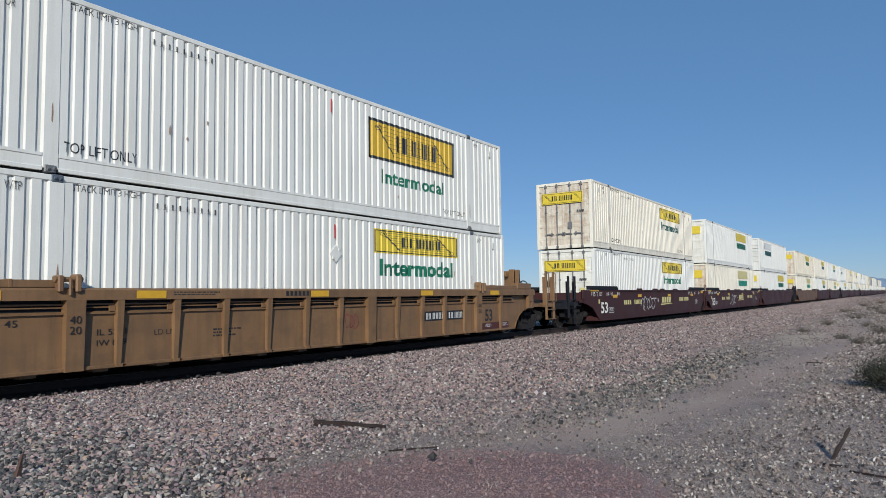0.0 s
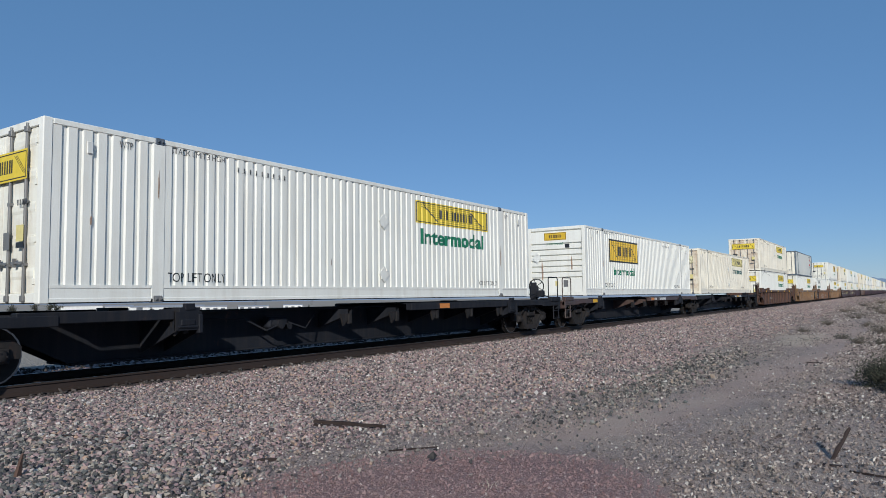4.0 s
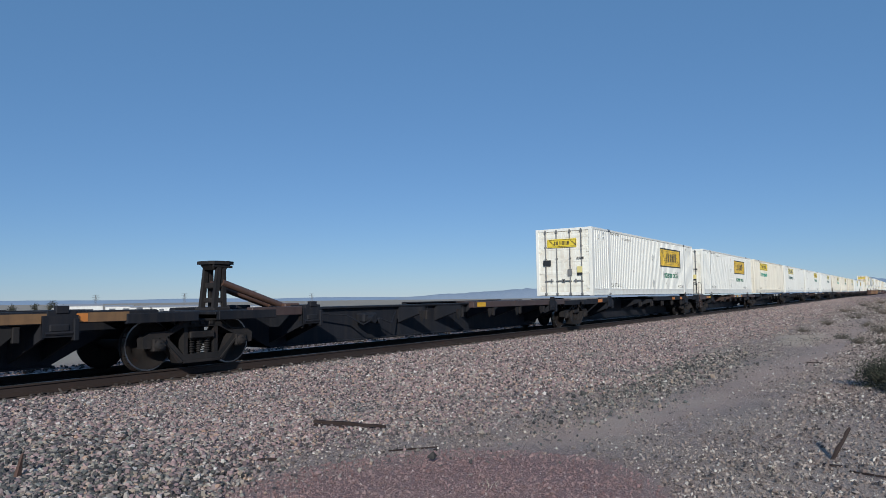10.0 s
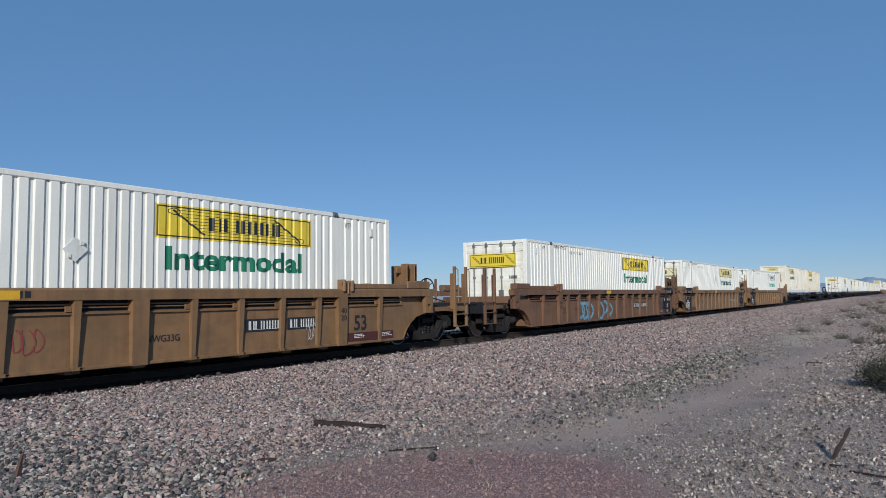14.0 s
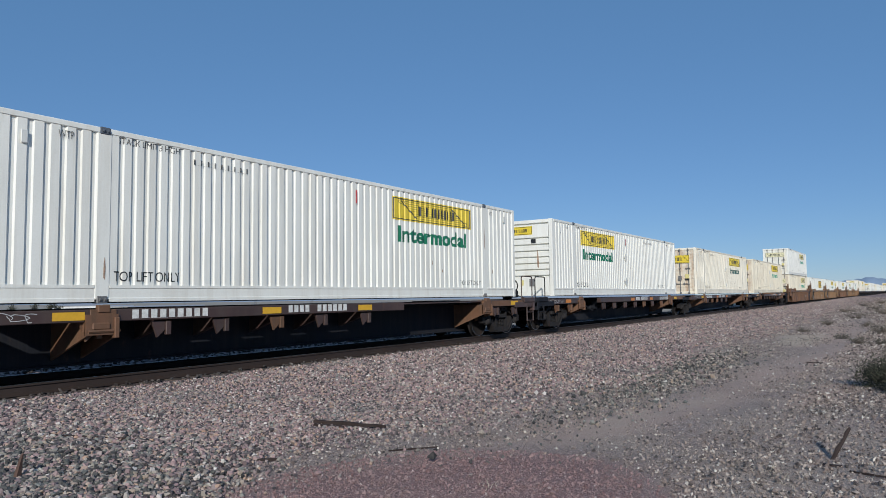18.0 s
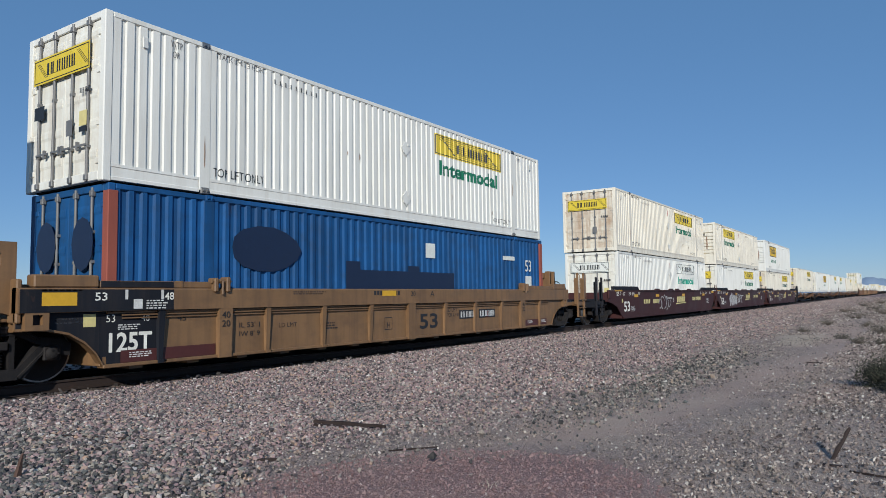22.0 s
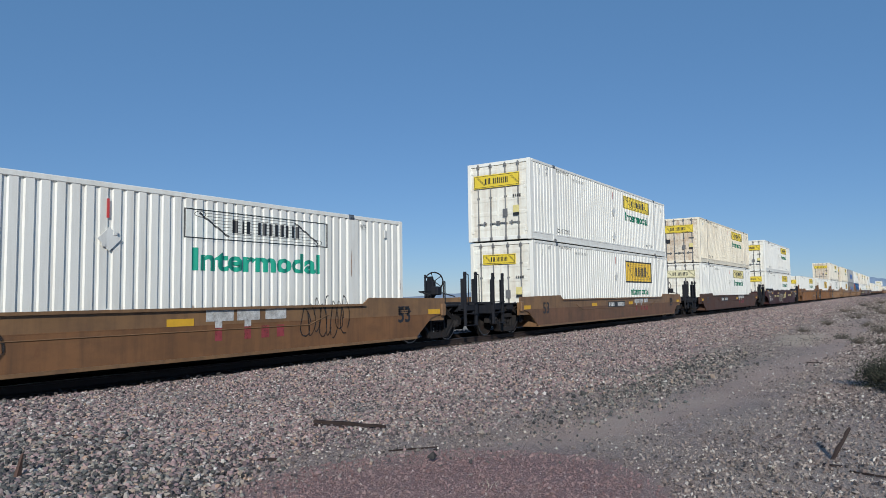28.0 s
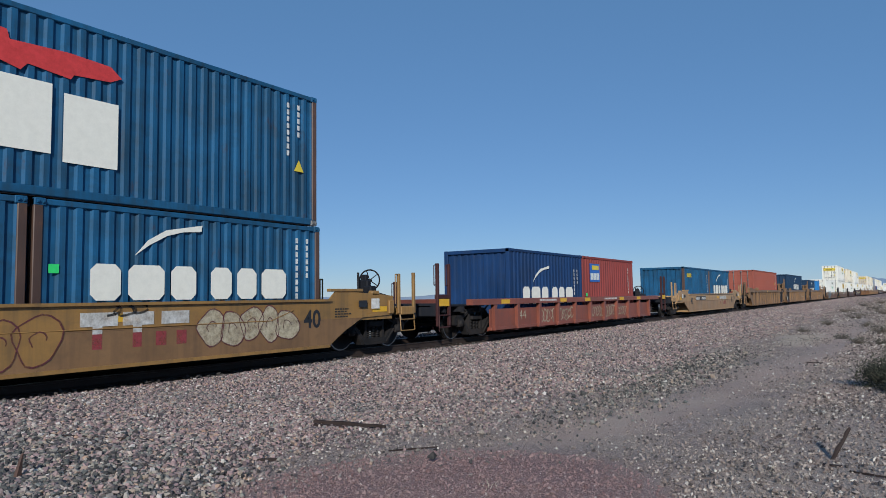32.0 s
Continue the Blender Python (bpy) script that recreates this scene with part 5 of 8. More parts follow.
        small_print(w, -1.3, 1.0, 1, 0.9, lead, y, 0.07, seed=2)
        small_print(w, -7.13, 0.65, 4, 0.42, lead, y, 0.018, seed=3)
        small_print(w, 7.1, 0.9, 6, 0.6, lead, y, 0.025, seed=1)
        marks(w, "A" if seed % 2 else "B", -0.3, 0.83, 0.16, 0.2, lead, y)
        for x in (-6.69, -3.38, 1.5, 6.1, 8.5):
            part("reflector", bars(("reflector",), [(0, 0.55, 0, 0.13)]), REFLECT, w, at=(x, y, 1.12 if abs(x) < 8 else 1.28))
        if rr.random() < 0.8:
            squiggle(w, -2.9, 0.45, 2.0, 0.75, SPRAYWHITE, 60 + seed, y - 0.004, 0.05, 5)
        if rr.random() < 0.5:
            squiggle(w, rr.uniform(-5, -2), 0.3, 1.8, 0.8, SPRAYBEIGE, 70 + seed, y - 0.003, 0.08, 5)
    else:
        for x in (-end + 0.2, -3.4, 1.0, end - 0.8):
            part("reflector", bars(("reflector",), [(0, 0.6, 0, 0.14)]), REFLECT, w, at=(x, y, z_top - 0.32))
        n_ = "40" if not long_well else "53"
        marks(w, n_, -low[0][0] + 0.35, 0.62, 0.5, 0.4, INK, y, 0.02)
        marks(w, n_, low[0][0] - 0.75, 0.62, 0.5, 0.4, INK, y, 0.02)
        part("emblem", bars(("three_bars",), [(0.2, 0.36, 0, 0.24), (0.88, 1.04, 0, 0.24), (1.3, 1.5, 0, 0.24), (1.7, 1.9, 0, 0.24)]), SPRAYRED, w, at=(0.55 if seed == 82 else 1.8, y, 0.5))
        part("emblem", bars(("three_bars_top",), [(0, 0.62, 0.36, 0.58), (0.2, 0.36, 0.24, 0.36), (0.7, 1.26, 0.36, 0.58), (0.88, 1.04, 0.24, 0.36), (1.4, 1.95, 0.36, 0.58)]), SPRAYWHITE, w, at=(0.55 if seed == 82 else 1.8, y - 0.002, 0.5))
        nx_, nw_ = (-4.5, 2.5) if not long_well else (-3.9 if seed % 2 else -1.6, 2.1)
        part("number_mark", bars(("wide_number_back", nw_), [(0, nw_, 0, 0.24)]), INK, w, at=(nx_, y, z_top - 0.40))
        part("number_mark", letter_bars("number", nw_ * 0.3, 0.16, 4, 0.4), STENCIL, w, at=(nx_ + 0.1, y - 0.003, z_top - 0.36))
        part("number_mark", letter_bars("number6", nw_ * 0.4, 0.16, 6, 0.4), STENCIL, w, at=(nx_ + nw_ * 0.55, y - 0.003, z_top - 0.36))
        small_print(w, end - 2.1, 1.0, 4, 0.5, INK, y, 0.03, seed=2)
    MOVING.append((w, s_at, 0.0))
    return w


def spine(s_rear, s_front, rear="artic", front="artic", label="", seed=0, dark=True, hitch=None, band=None, full=False):
    """A skeletal wagon unit between two bogie pins: one deep middle beam with cross arms. Its origin is midway between the pins."""
    rr = random.Random(seed * 11 + 2)
    at, half = (s_rear + s_front) / 2, (s_front - s_rear) / 2
    half = round(half * 4) / 4
    mat = BLACKWAGON if dark else SPINEBROWN
    w = thing("spine_wagon", label, "railway wagon", "wagons of the train")

    def beam(s):
        prof = [(-half + 0.2, 0.72), (-half + 1.35, 0.70), (-half + 2.3, 0.21), (half - 2.3, 0.21), (half - 1.35, 0.70), (half - 0.2, 0.72), (half - 0.2, 1.02), (-half + 0.2, 1.02)]
        s.plate(prof, -0.32, -0.28)
        s.plate(prof, 0.28, 0.32)
        s.box(-half + 0.2, half - 0.2, -0.42, 0.42, 1.0, 1.05, 0.01)
        s.box(-half + 2.3, half - 2.3, -0.42, 0.42, 0.18, 0.22, 0.01)
    part("centre_sill", shared(("spine_sill", half), beam), BLACKWAGON, w)

    def stringer(s):
        if full:
            if seed % 2:
                s.box(-4.0, 6.0, -1.36, -1.18, 0.93, 1.13, 0.01)
                s.box(6.25, half - 1.0, -1.36, -1.18, 0.93, 1.13, 0.01)
                s.box(-half + 1.0, -5.9, -1.36, -1.18, 0.93, 1.13, 0.01)
            else:
                s.box(-6.0, 1.9, -1.36, -1.18, 0.93, 1.13, 0.01)
                s.box(-half + 1.0, -6.25, -1.36, -1.18, 0.93, 1.13, 0.01)
                s.box(5.9, half - 1.0, -1.36, -1.18, 0.93, 1.13, 0.01)
        else:
            s.box(0.6, half - 1.0, -1.36, -1.18, 0.92, 1.10, 0.01)
            s.box(-half + 1.0, -6.4, -1.36, -1.18, 0.92, 1.10, 0.01)
        s.box(0.6, half - 1.0, -1.30, -0.75, 1.08, 1.11)
    me = shared(("spine_stringer", half, full and seed % 2 + 1), stringer)
    part("side_stringer", me, mat if rr.random() < 0.6 and not full else SPINEBROWN, w)
    part("side_stringer", me, mat, w, turn=(0, 0, 0), size=(1, -1, 1))

    def arm(s):
        for yy in (-1,):
            v = [(-0.06, -1.28, 0.88), (-0.06, -0.3, 0.55), (-0.06, -0.3, 1.0), (-0.06, -1.28, 1.0), (0.06, -1.28, 0.88), (0.06, -0.3, 0.55), (0.06, -0.3, 1.0), (0.06, -1.28, 1.0)]
            s.add(v, [(0, 1, 2, 3), (7, 6, 5, 4), (0, 4, 5, 1), (3, 2, 6, 7)])
    am = shared("spine_arm", arm)

    def arm_gusset(s):
        s.plate([(-0.34, 0.90), (0.05, 0.90), (-0.05, 0.78), (-0.24, 0.62)], -1.3, -1.26)
        s.box(-0.08, 0.02, -1.33, -1.26, 0.66, 0.9, 0.01)
    gm_ = shared("arm_gusset", arm_gusset)
    for x in (((-8.1, -6.9, -3.4, -2.1, -0.7, 0.7, 2.04, 3.36, 4.9) if seed % 2 else (-6.1, -4.85, -3.6, -2.2, -0.9, 0.6, 6.9, 8.1)) if full else (-6.1, -1.7, 0.1, 1.9, 3.7, 5.5)):
        part("cross_arm", am, mat, w, at=(x, 0, 0))
        part("cross_arm", am, mat, w, at=(x, 0, 0), size=(1, -1, 1))
        part("arm_gusset", gm_, (SPINEBROWN if rr.random() < 0.5 else BROWN) if full else TRUCKGREY, w, at=(x, 0, 0))

    def pedestal(s):
        s.box(-0.22, 0.22, -1.38, -0.9, 1.04, 1.13, 0.01)
        s.box(-0.1, 0.1, -1.4, -1.3, 1.08, 1.2, 0.01)
        s.plate([(-0.30, 1.05), (0.24, 1.05), (0.22, 0.72), (-0.30, 0.72)], -1.40, -1.36)
        for a in (-0.30, 0.20):
            s.add([(a, -1.38, 1.0), (a, -1.38, 0.70), (a, -0.3, 0.28), (a, -0.3, 1.0), (a + 0.04, -1.38, 1.0), (a + 0.04, -1.38, 0.70), (a + 0.04, -0.3, 0.28), (a + 0.04, -0.3, 1.0)], [(0, 1, 2, 3), (7, 6, 5, 4), (0, 4, 5, 1), (1, 5, 6, 2), (0, 3, 7, 4)])
        s.box(0.16, 0.24, -1.44, -1.3, 0.66, 1.0, 0.01)
        s.box(-0.2, 0.1, -1.42, -1.3, 0.80, 0.92, 0.02)
        s.rod((-0.26, -1.4, 0.78), (0.26, -1.4, 0.78), 0.03, 6)
        s.box(-0.2, 0.2, 0.9, 1.38, 1.04, 1.13, 0.01)
        s.box(-0.12, 0.12, -1.3, 1.3, 0.92, 1.04)
    pd = shared("pedestal", pedestal)
    for x in (-6.096, 6.096):
        part("pedestal", pd, BROWN if full else BLACKWAGON, w, at=(x, 0, 0))

    def end_deck(s):
        s.box(-1.6, -0.15, -1.32, -0.25, 0.98, 1.04, 0.01)
        s.box(-1.6, -0.2, -1.38, -1.28, 0.88, 1.05, 0.01)
        s.box(-0.9, 0.25, -0.5, 0.5, 0.86, 1.0, 0.02)
    ed = shared("spine_end_deck", end_deck)
    part("end_deck", ed, mat, w, at=(half, 0, 0))
    part("end_deck", ed, mat, w, at=(-half, 0, 0), size=(-1, 1, 1))

    def brake_valve(s):
        s.box(-0.28, 0.28, -0.75, -0.45, 0.62, 0.88, 0.05)
        s.rod((-0.1, -0.6, 0.72), (-0.1, -0.95, 0.72), 0.1, 10)
        s.rod((0.2, -0.6, 0.68), (0.2, -0.88, 0.66), 0.07, 8)
        s.pipe([(-0.1, -0.9, 0.72), (-0.5, -0.92, 0.6), (-0.9, -0.7, 0.85), (-2.0, -0.5, 0.9)], 0.02, 5)
        s.pipe([(0.3, -0.7, 0.75), (0.7, -0.85, 0.6), (1.2, -0.6, 0.88)], 0.018, 5)
    if seed % 2:
        part("brake_valve", shared("brake_valve", brake_valve), BLACKWAGON, w, at=(-3.4, 0, 0))
    if hitch is not None:
        def stand(s):
            for yy in (-0.26, 0.26):
                s.plate([(-0.30, 1.0), (-0.16, 1.0), (-0.04, 1.95), (-0.16, 1.95)], yy - 0.05, yy + 0.05)
                s.plate([(0.14, 1.0), (0.02, 1.0), (-0.02, 1.9), (0.10, 1.95)], yy - 0.05, yy + 0.05)
            s.box(-0.2, 0.1, -0.3, 0.3, 1.2, 1.3, 0.02)
            s.box(-0.34, 0.2, -0.4, 0.4, 1.03, 1.1, 0.02)
            s.box(-0.16, 0.08, -0.28, 0.28, 1.5, 1.62, 0.02)
            s.slab([(-0.36, -0.2), (-0.3, -0.36), (0.14, -0.38), (0.42, -0.22), (0.24, 0.0), (0.42, 0.22), (0.14, 0.38), (-0.3, 0.36), (-0.36, 0.2)], 2.0, 2.07)
            s.plate([(-0.34, 2.01), (0.34, 2.0), (0.18, 1.89), (-0.2, 1.89)], -0.2, 0.2)
            s.rod((-0.3, -0.3, 1.97), (0.3, -0.3, 1.95), 0.03, 6)

        def strut(s):
            s.rod((0.0, -0.22, 1.62), (1.75, -0.22, 1.08), 0.075, 8)
            s.rod((0.0, 0.22, 1.62), (1.75, 0.22, 1.08), 0.075, 8)
            s.box(1.6, 2.05, -0.4, 0.4, 1.04, 1.16, 0.02)
        hh = part("hitch_stand", shared("hitch_stand", stand), TRUCKGREY, w, at=(hitch - at, 0, 0), label="raised trailer hitch", size=(0.8, 0.8, 1))
        part("hitch_strut", shared("hitch_strut", strut), RUSTPOST, w, at=(hitch - at, 0, 0))
    for e, kind in ((-1, rear), (1, front)):
        outer = kind == "coupled"
        if outer:
            truck(w, e * (half - 2.1))
            coupler(w, e * half, e)

            def end_frame(s):
                s.box(*sorted((e * (half - 1.3), e * (half - 0.2))), -1.3, 1.3, 0.94, 1.02, 0.01)
                s.box(*sorted((e * (half - 0.34), e * (half - 0.2))), -1.4, 1.4, 0.75, 1.04, 0.02)
                for x in (half - 0.3, half - 0.75):
                    s.pipe([(e * x, -1.36, 0.4), (e * x, -1.36, 1.1)], 0.022, 5)
                for z in (0.42, 0.7, 0.95):
                    s.pipe([(e * (half - 0.3), -1.38, z), (e * (half - 0.75), -1.38, z)], 0.016, 5)
                s.pipe([(e * (half - 0.22), -1.3, 1.0), (e * (half - 0.22), -1.3, 1.85), (e * (half - 0.27), -1.3, 1.92), (e * (half - 0.95), -1.3, 1.92), (e * (half - 1.0), -1.3, 1.85), (e * (half - 1.0), -1.3, 1.0)], 0.02, 5)
                s.box(*sorted((e * (half - 1.0), e * (half - 0.22))), -1.42, -1.26, 1.04, 1.2, 0.015)
            part("end_frame", shared(("spine_end_frame", e, half), end_frame), mat, w)
            if e > 0:
                brake_gear(w, e * (half - 0.45), e, BLACKWAGON, 1.25)
        elif e < 0:
            truck(w, -half)
    y = -1.366
    if band:
        part("side_band", bars(("spine_band",), [(0, 6.4, 0, 0.15)]), band, w, at=(0.8, y, 0.935), label="ochre side band")
    if full:
        part("date_stencil", letter_bars("spine_dates", 1.5, 0.15, 9, 0.45), STENCIL, w, at=(4.26 if seed % 2 else -5.6, y - 0.002, 0.965))
        part("name_mark", letter_bars("spine_name", 0.6, 0.15, 4, 0.4), STENCIL, w, at=(0.5 if seed % 2 else -2.1, y - 0.002, 0.975))
        part("number_mark", letter_bars("spine_number", 0.95, 0.15, 6, 0.4), STENCIL, w, at=(1.27 if seed % 2 else -1.25, y - 0.002, 0.975))
        part("white_patch", bars(("white_patch",), [(0, 0.35, 0, 0.14)]), STENCIL, w, at=(5.95, y - 0.002, 0.96))
        part("face_paint", bars(("face_paint", half), [(0, half - 7.5, 0, 0.17)]), BROWN, w, at=(6.4, y - 0.001, 0.945))
        squiggle(w, -half + 1.2, 0.96, 1.2, 0.14, SPRAYWHITE, 640 + seed, y - 0.003, 0.012, 6)
    for i, x in enumerate(((-7.6, -0.2, 2.6, 6.9) if seed % 2 else (-6.9, -2.8, 0.1, 7.6)) if full else (-7.5, -6.95, 0.8, 1.9, 3.4, 4.9, 6.0)):
        if rr.random() < 0.45 or full:
            part("reflector", bars(("spine_reflector",), [(0, 0.5, 0, 0.13)]), rr.choice([REFLECT, REFORANGE] if full else [REFLECT, REFORANGE, REFORANGE]), w, at=(x, y - 0.003, 0.965 if full else 0.945))
    if rr.random() < 0.3 and not full:
        part("number_mark", letter_bars("spine_name", 0.7, 0.12, 4, 0.35), STENCIL, w, at=(1.0, y - 0.002, 0.945))
        part("number_mark", letter_bars("spine_number", 1.1, 0.12, 6, 0.35), STENCIL, w, at=(2.2, y - 0.002, 0.945))
    MOVING.append((w, at, 0.0))
    return w


# ---- ground ----
def smooth01(a, b, v):
    k = np.clip((v - a) / (b - a), 0, 1)
    return k * k * (3 - 2 * k)


def ground_height(x, y):
    """Height of the ground: ballast bed along the track, low desert either side, falling away beyond it."""
    x, y = np.asarray(x, float), np.asarray(y, float)
    d = y - YC
    near = -0.36 + 0.19 * smooth01(3.6, 10.4, y)
    inside = np.where(np.abs(d) < 1.45, -0.19, -0.17)
    z = np.where(y < 10.6, near, inside)
    far = -0.11 - 0.3 * smooth01(14.2, 19.0, y)
    z = np.where(y > 14.0, far, z)
    z = z - 11.0 * smooth01(25, 700, y)
    z = z - 0.004 * np.clip(x - 60, 0, 2500) * smooth01(12.0, 2.0, y) * 0.35
    roll = 0.035 * np.sin(x * 0.63 + 1.3 * np.sin(y * 0.41)) * np.cos(y * 0.77 + 0.4) + 0.02 * np.sin(x * 1.9 + y * 1.1)
    return z + roll * smooth01(6.5, 3.5, y) * 0.9


def axis_steps(pieces):
    out = []
    for a, b, n in pieces:
        out += list(np.linspace(a, b, n, endpoint=False))
    return np.array(out + [pieces[-1][1]])


def ground_material(t, b):
    co = t.nodes.new("ShaderNodeTexCoord").outputs["Object"]
    sep = t.nodes.new("ShaderNodeSeparateXYZ")
    t.links.new(co, sep.inputs[0])
    X, Y = sep.outputs[0], sep.outputs[1]

    def maprange(v, a, c):
        n = t.nodes.new("ShaderNodeMapRange")
        n.inputs[1].default_value, n.inputs[2].default_value = a, c
        n.interpolation_type = "SMOOTHSTEP"
        t.links.new(v, n.inputs[0])
        return n.outputs[0]

    def plus(a, k, c):
        n = node(t, "ShaderNodeMath", op="MULTIPLY_ADD")
        t.links.new(a, n.inputs[0])
        n.inputs[1].default_value = k
        t.links.new(c, n.inputs[2])
        return n.outputs[0]

    # gap: dark tone that paints the shade between stones into the colour
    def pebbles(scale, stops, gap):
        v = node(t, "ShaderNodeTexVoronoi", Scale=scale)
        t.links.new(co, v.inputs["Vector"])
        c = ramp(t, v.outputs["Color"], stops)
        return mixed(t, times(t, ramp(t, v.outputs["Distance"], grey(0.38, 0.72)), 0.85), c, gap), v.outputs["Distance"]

    def spot(cx, cy, sx, sy, turn, lo, hi, ragged, amount=0.5):
        d = node(t, "ShaderNodeVectorMath", op="SUBTRACT")
        d.inputs[1].default_value = (cx, cy, 0)
        t.links.new(co, d.inputs[0])
        m = t.nodes.new("ShaderNodeMapping")
        m.vector_type = "TEXTURE"
        m.inputs["Rotation"].default_value = (0, 0, radians(turn))
        m.inputs["Scale"].default_value = (sx, sy, 1e4)
        t.links.new(d.outputs[0], m.inputs[0])
        ln = node(t, "ShaderNodeVectorMath", op="LENGTH")
        t.links.new(m.outputs[0], ln.inputs[0])
        inv = node(t, "ShaderNodeMath", op="SUBTRACT")
        inv.inputs[0].default_value = 1.0
        t.links.new(maprange(plus(ragged, amount, ln.outputs["Value"]), lo, hi), inv.inputs[1])
        return inv.outputs[0]
    wander = noise_of(t, co, 0.5, 5)
    wy = plus(wander, 2.6, Y)
    broad = noise_of(t, co, 0.16, 5)
    mid = noise_of(t, co, 1.5, 7, 0.65)
    fine = noise_of(t, co, 16.0, 8, 0.75)
    grit = noise_of(t, co, 70.0, 4, 0.75)
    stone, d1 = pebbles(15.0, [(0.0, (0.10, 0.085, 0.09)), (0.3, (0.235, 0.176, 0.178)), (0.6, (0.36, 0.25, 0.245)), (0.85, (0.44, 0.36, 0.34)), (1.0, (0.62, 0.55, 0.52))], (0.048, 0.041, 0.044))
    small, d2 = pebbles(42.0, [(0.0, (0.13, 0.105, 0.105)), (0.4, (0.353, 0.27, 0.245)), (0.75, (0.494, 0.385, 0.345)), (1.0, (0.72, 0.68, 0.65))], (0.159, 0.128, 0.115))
    soil = mixed(t, mid, (0.335, 0.257, 0.210), (0.512, 0.385, 0.325))
    soil = mixed(t, times(t, ramp(t, fine, grey(0.45, 0.68)), 0.6), soil, (0.204, 0.162, 0.143))
    speck, d5 = pebbles(95.0, [(0.0, (0.154, 0.124, 0.116)), (0.5, (0.384, 0.310, 0.268)), (1.0, (0.660, 0.620, 0.549))], (0.179, 0.143, 0.122))
    soil = mixed(t, 0.55, soil, speck)
    soil = mixed(t, times(t, ramp(t, grit, grey(0.52, 0.72)), 0.4), soil, (0.660, 0.634, 0.555))
    dirt = mixed(t, ramp(t, noise_of(t, co, 0.9, 5, 0.6), grey(0.35, 0.62)), small, soil)
    # a worn, sandy wheel track
    lane = mixed(t, mid, (0.442, 0.316, 0.261), (0.566, 0.410, 0.345))
    lane = mixed(t, 0.35, lane, speck)
    lane = mixed(t, times(t, ramp(t, grit, grey(0.5, 0.75)), 0.35), lane, (0.301, 0.231, 0.203))
    for cx, cy, sx, sy, turn in ((9.0, 3.15, 3.4, 0.75, -14), (17.5, 2.0, 7.0, 0.75, -5), (14.0, 0.9, 4.5, 0.45, -9), (33.0, 2.6, 12.0, 1.3, 3)):
        dirt = mixed(t, times(t, spot(cx, cy, sx, sy, turn, 0.7, 1.45, mid), 0.85), dirt, lane)
    dark, d3 = pebbles(24.0, [(0.0, (0.069, 0.076, 0.090)), (0.5, (0.166, 0.166, 0.172)), (1.0, (0.497, 0.483, 0.469))], (0.041, 0.041, 0.048))
    dirt = mixed(t, times(t, spot(15.0, 3.9, 4.5, 0.8, 2, 0.5, 1.45, mid), 0.6), dirt, dark)
    straw = mixed(t, fine, (0.414, 0.345, 0.262), (0.580, 0.497, 0.400))
    dirt = mixed(t, times(t, spot(27.0, 3.2, 5.0, 0.9, 4, 0.75, 1.3, mid), 0.7), dirt, straw)
    red, d4 = pebbles(55.0, [(0.0, (0.19, 0.115, 0.115)), (0.6, (0.31, 0.20, 0.195)), (1.0, (0.50, 0.40, 0.38))], (0.17, 0.105, 0.105))
    c = mixed(t, times(t, spot(4.05, 3.0, 2.45, 1.75, -10, 0.95, 1.45, mid, 0.5), 0.9), dirt, red)
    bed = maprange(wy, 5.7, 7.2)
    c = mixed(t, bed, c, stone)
    # patches of paler dust and darker fines over everything
    c = mixed(t, times(t, ramp(t, noise_of(t, co, 0.33, 8, 0.7), grey(0.52, 0.66)), 0.2), c, (0.15, 0.125, 0.115))
    c = mixed(t, times(t, ramp(t, noise_of(t, co, 0.21, 8, 0.7, (1.0, 2.4, 1.0)), grey(0.54, 0.68)), 0.35), c, (0.50, 0.41, 0.34))
    # darker between the rails
    between_rails = times(t, maprange(Y, 10.9, 11.5), maprange(Y, 14.2, 13.4))
    c = mixed(t, times(t, between_rails, 0.85), c, (0.04, 0.035, 0.033))
    plain = mixed(t, broad, (0.40, 0.34, 0.27), (0.30, 0.265, 0.225))
    c = mixed(t, maprange(Y, 16.5, 20.0), c, plain)
    t.links.new(c, b.inputs["Base Color"])
    b.inputs["Roughness"].default_value = 0.95
    b.inputs["Specular IOR Level"].default_value = 0.2
    hgt = mixed(t, bed, mixed(t, 0.5, fine, mixed(t, 0.5, d2, d5)), d1)
    bp = node(t, "ShaderNodeBump", Strength=1.0, Distance=0.035)
    bp.invert = False
    t.links.new(hgt, bp.inputs["Height"])
    t.links.new(bp.outputs[0], b.inputs["Normal"])


GROUND = material("desert_ground_and_ballast", ground_material)
gx = axis_steps([(-4000, -400, 12), (-400, -20, 20), (-20, -2, 12), (-2, 40, 168), (40, 120, 80), (120, 600, 60), (600, 4500, 24)])
gy = axis_steps([(-4000, -300, 12), (-300, -10, 24), (-10, 9.8, 99), (9.8, 15, 26), (15, 30, 15), (30, 300, 27), (300, 5000, 24)])
GX, GY = np.meshgrid(gx, gy, indexing="ij")
GZ = ground_height(GX, GY)
nx, ny = GX.shape
gi = np.arange(nx * ny).reshape(nx, ny)
faces = np.stack([gi[:-1, :-1], gi[1:, :-1], gi[1:, 1:], gi[:-1, 1:]], -1).reshape(-1, 4)
gm = bpy.data.meshes.new("ground")
gm.from_pydata(np.stack([GX, GY, GZ], -1).reshape(-1, 3).tolist(), [], faces.tolist())
gm.polygons.foreach_set("use_smooth", [True] * len(gm.polygons))
gm.materials.append(GROUND)
ground = tagged(new("ground", gm), "dry desert ground with pinkish grey ballast and sandy dirt", "ground", kind="structure")


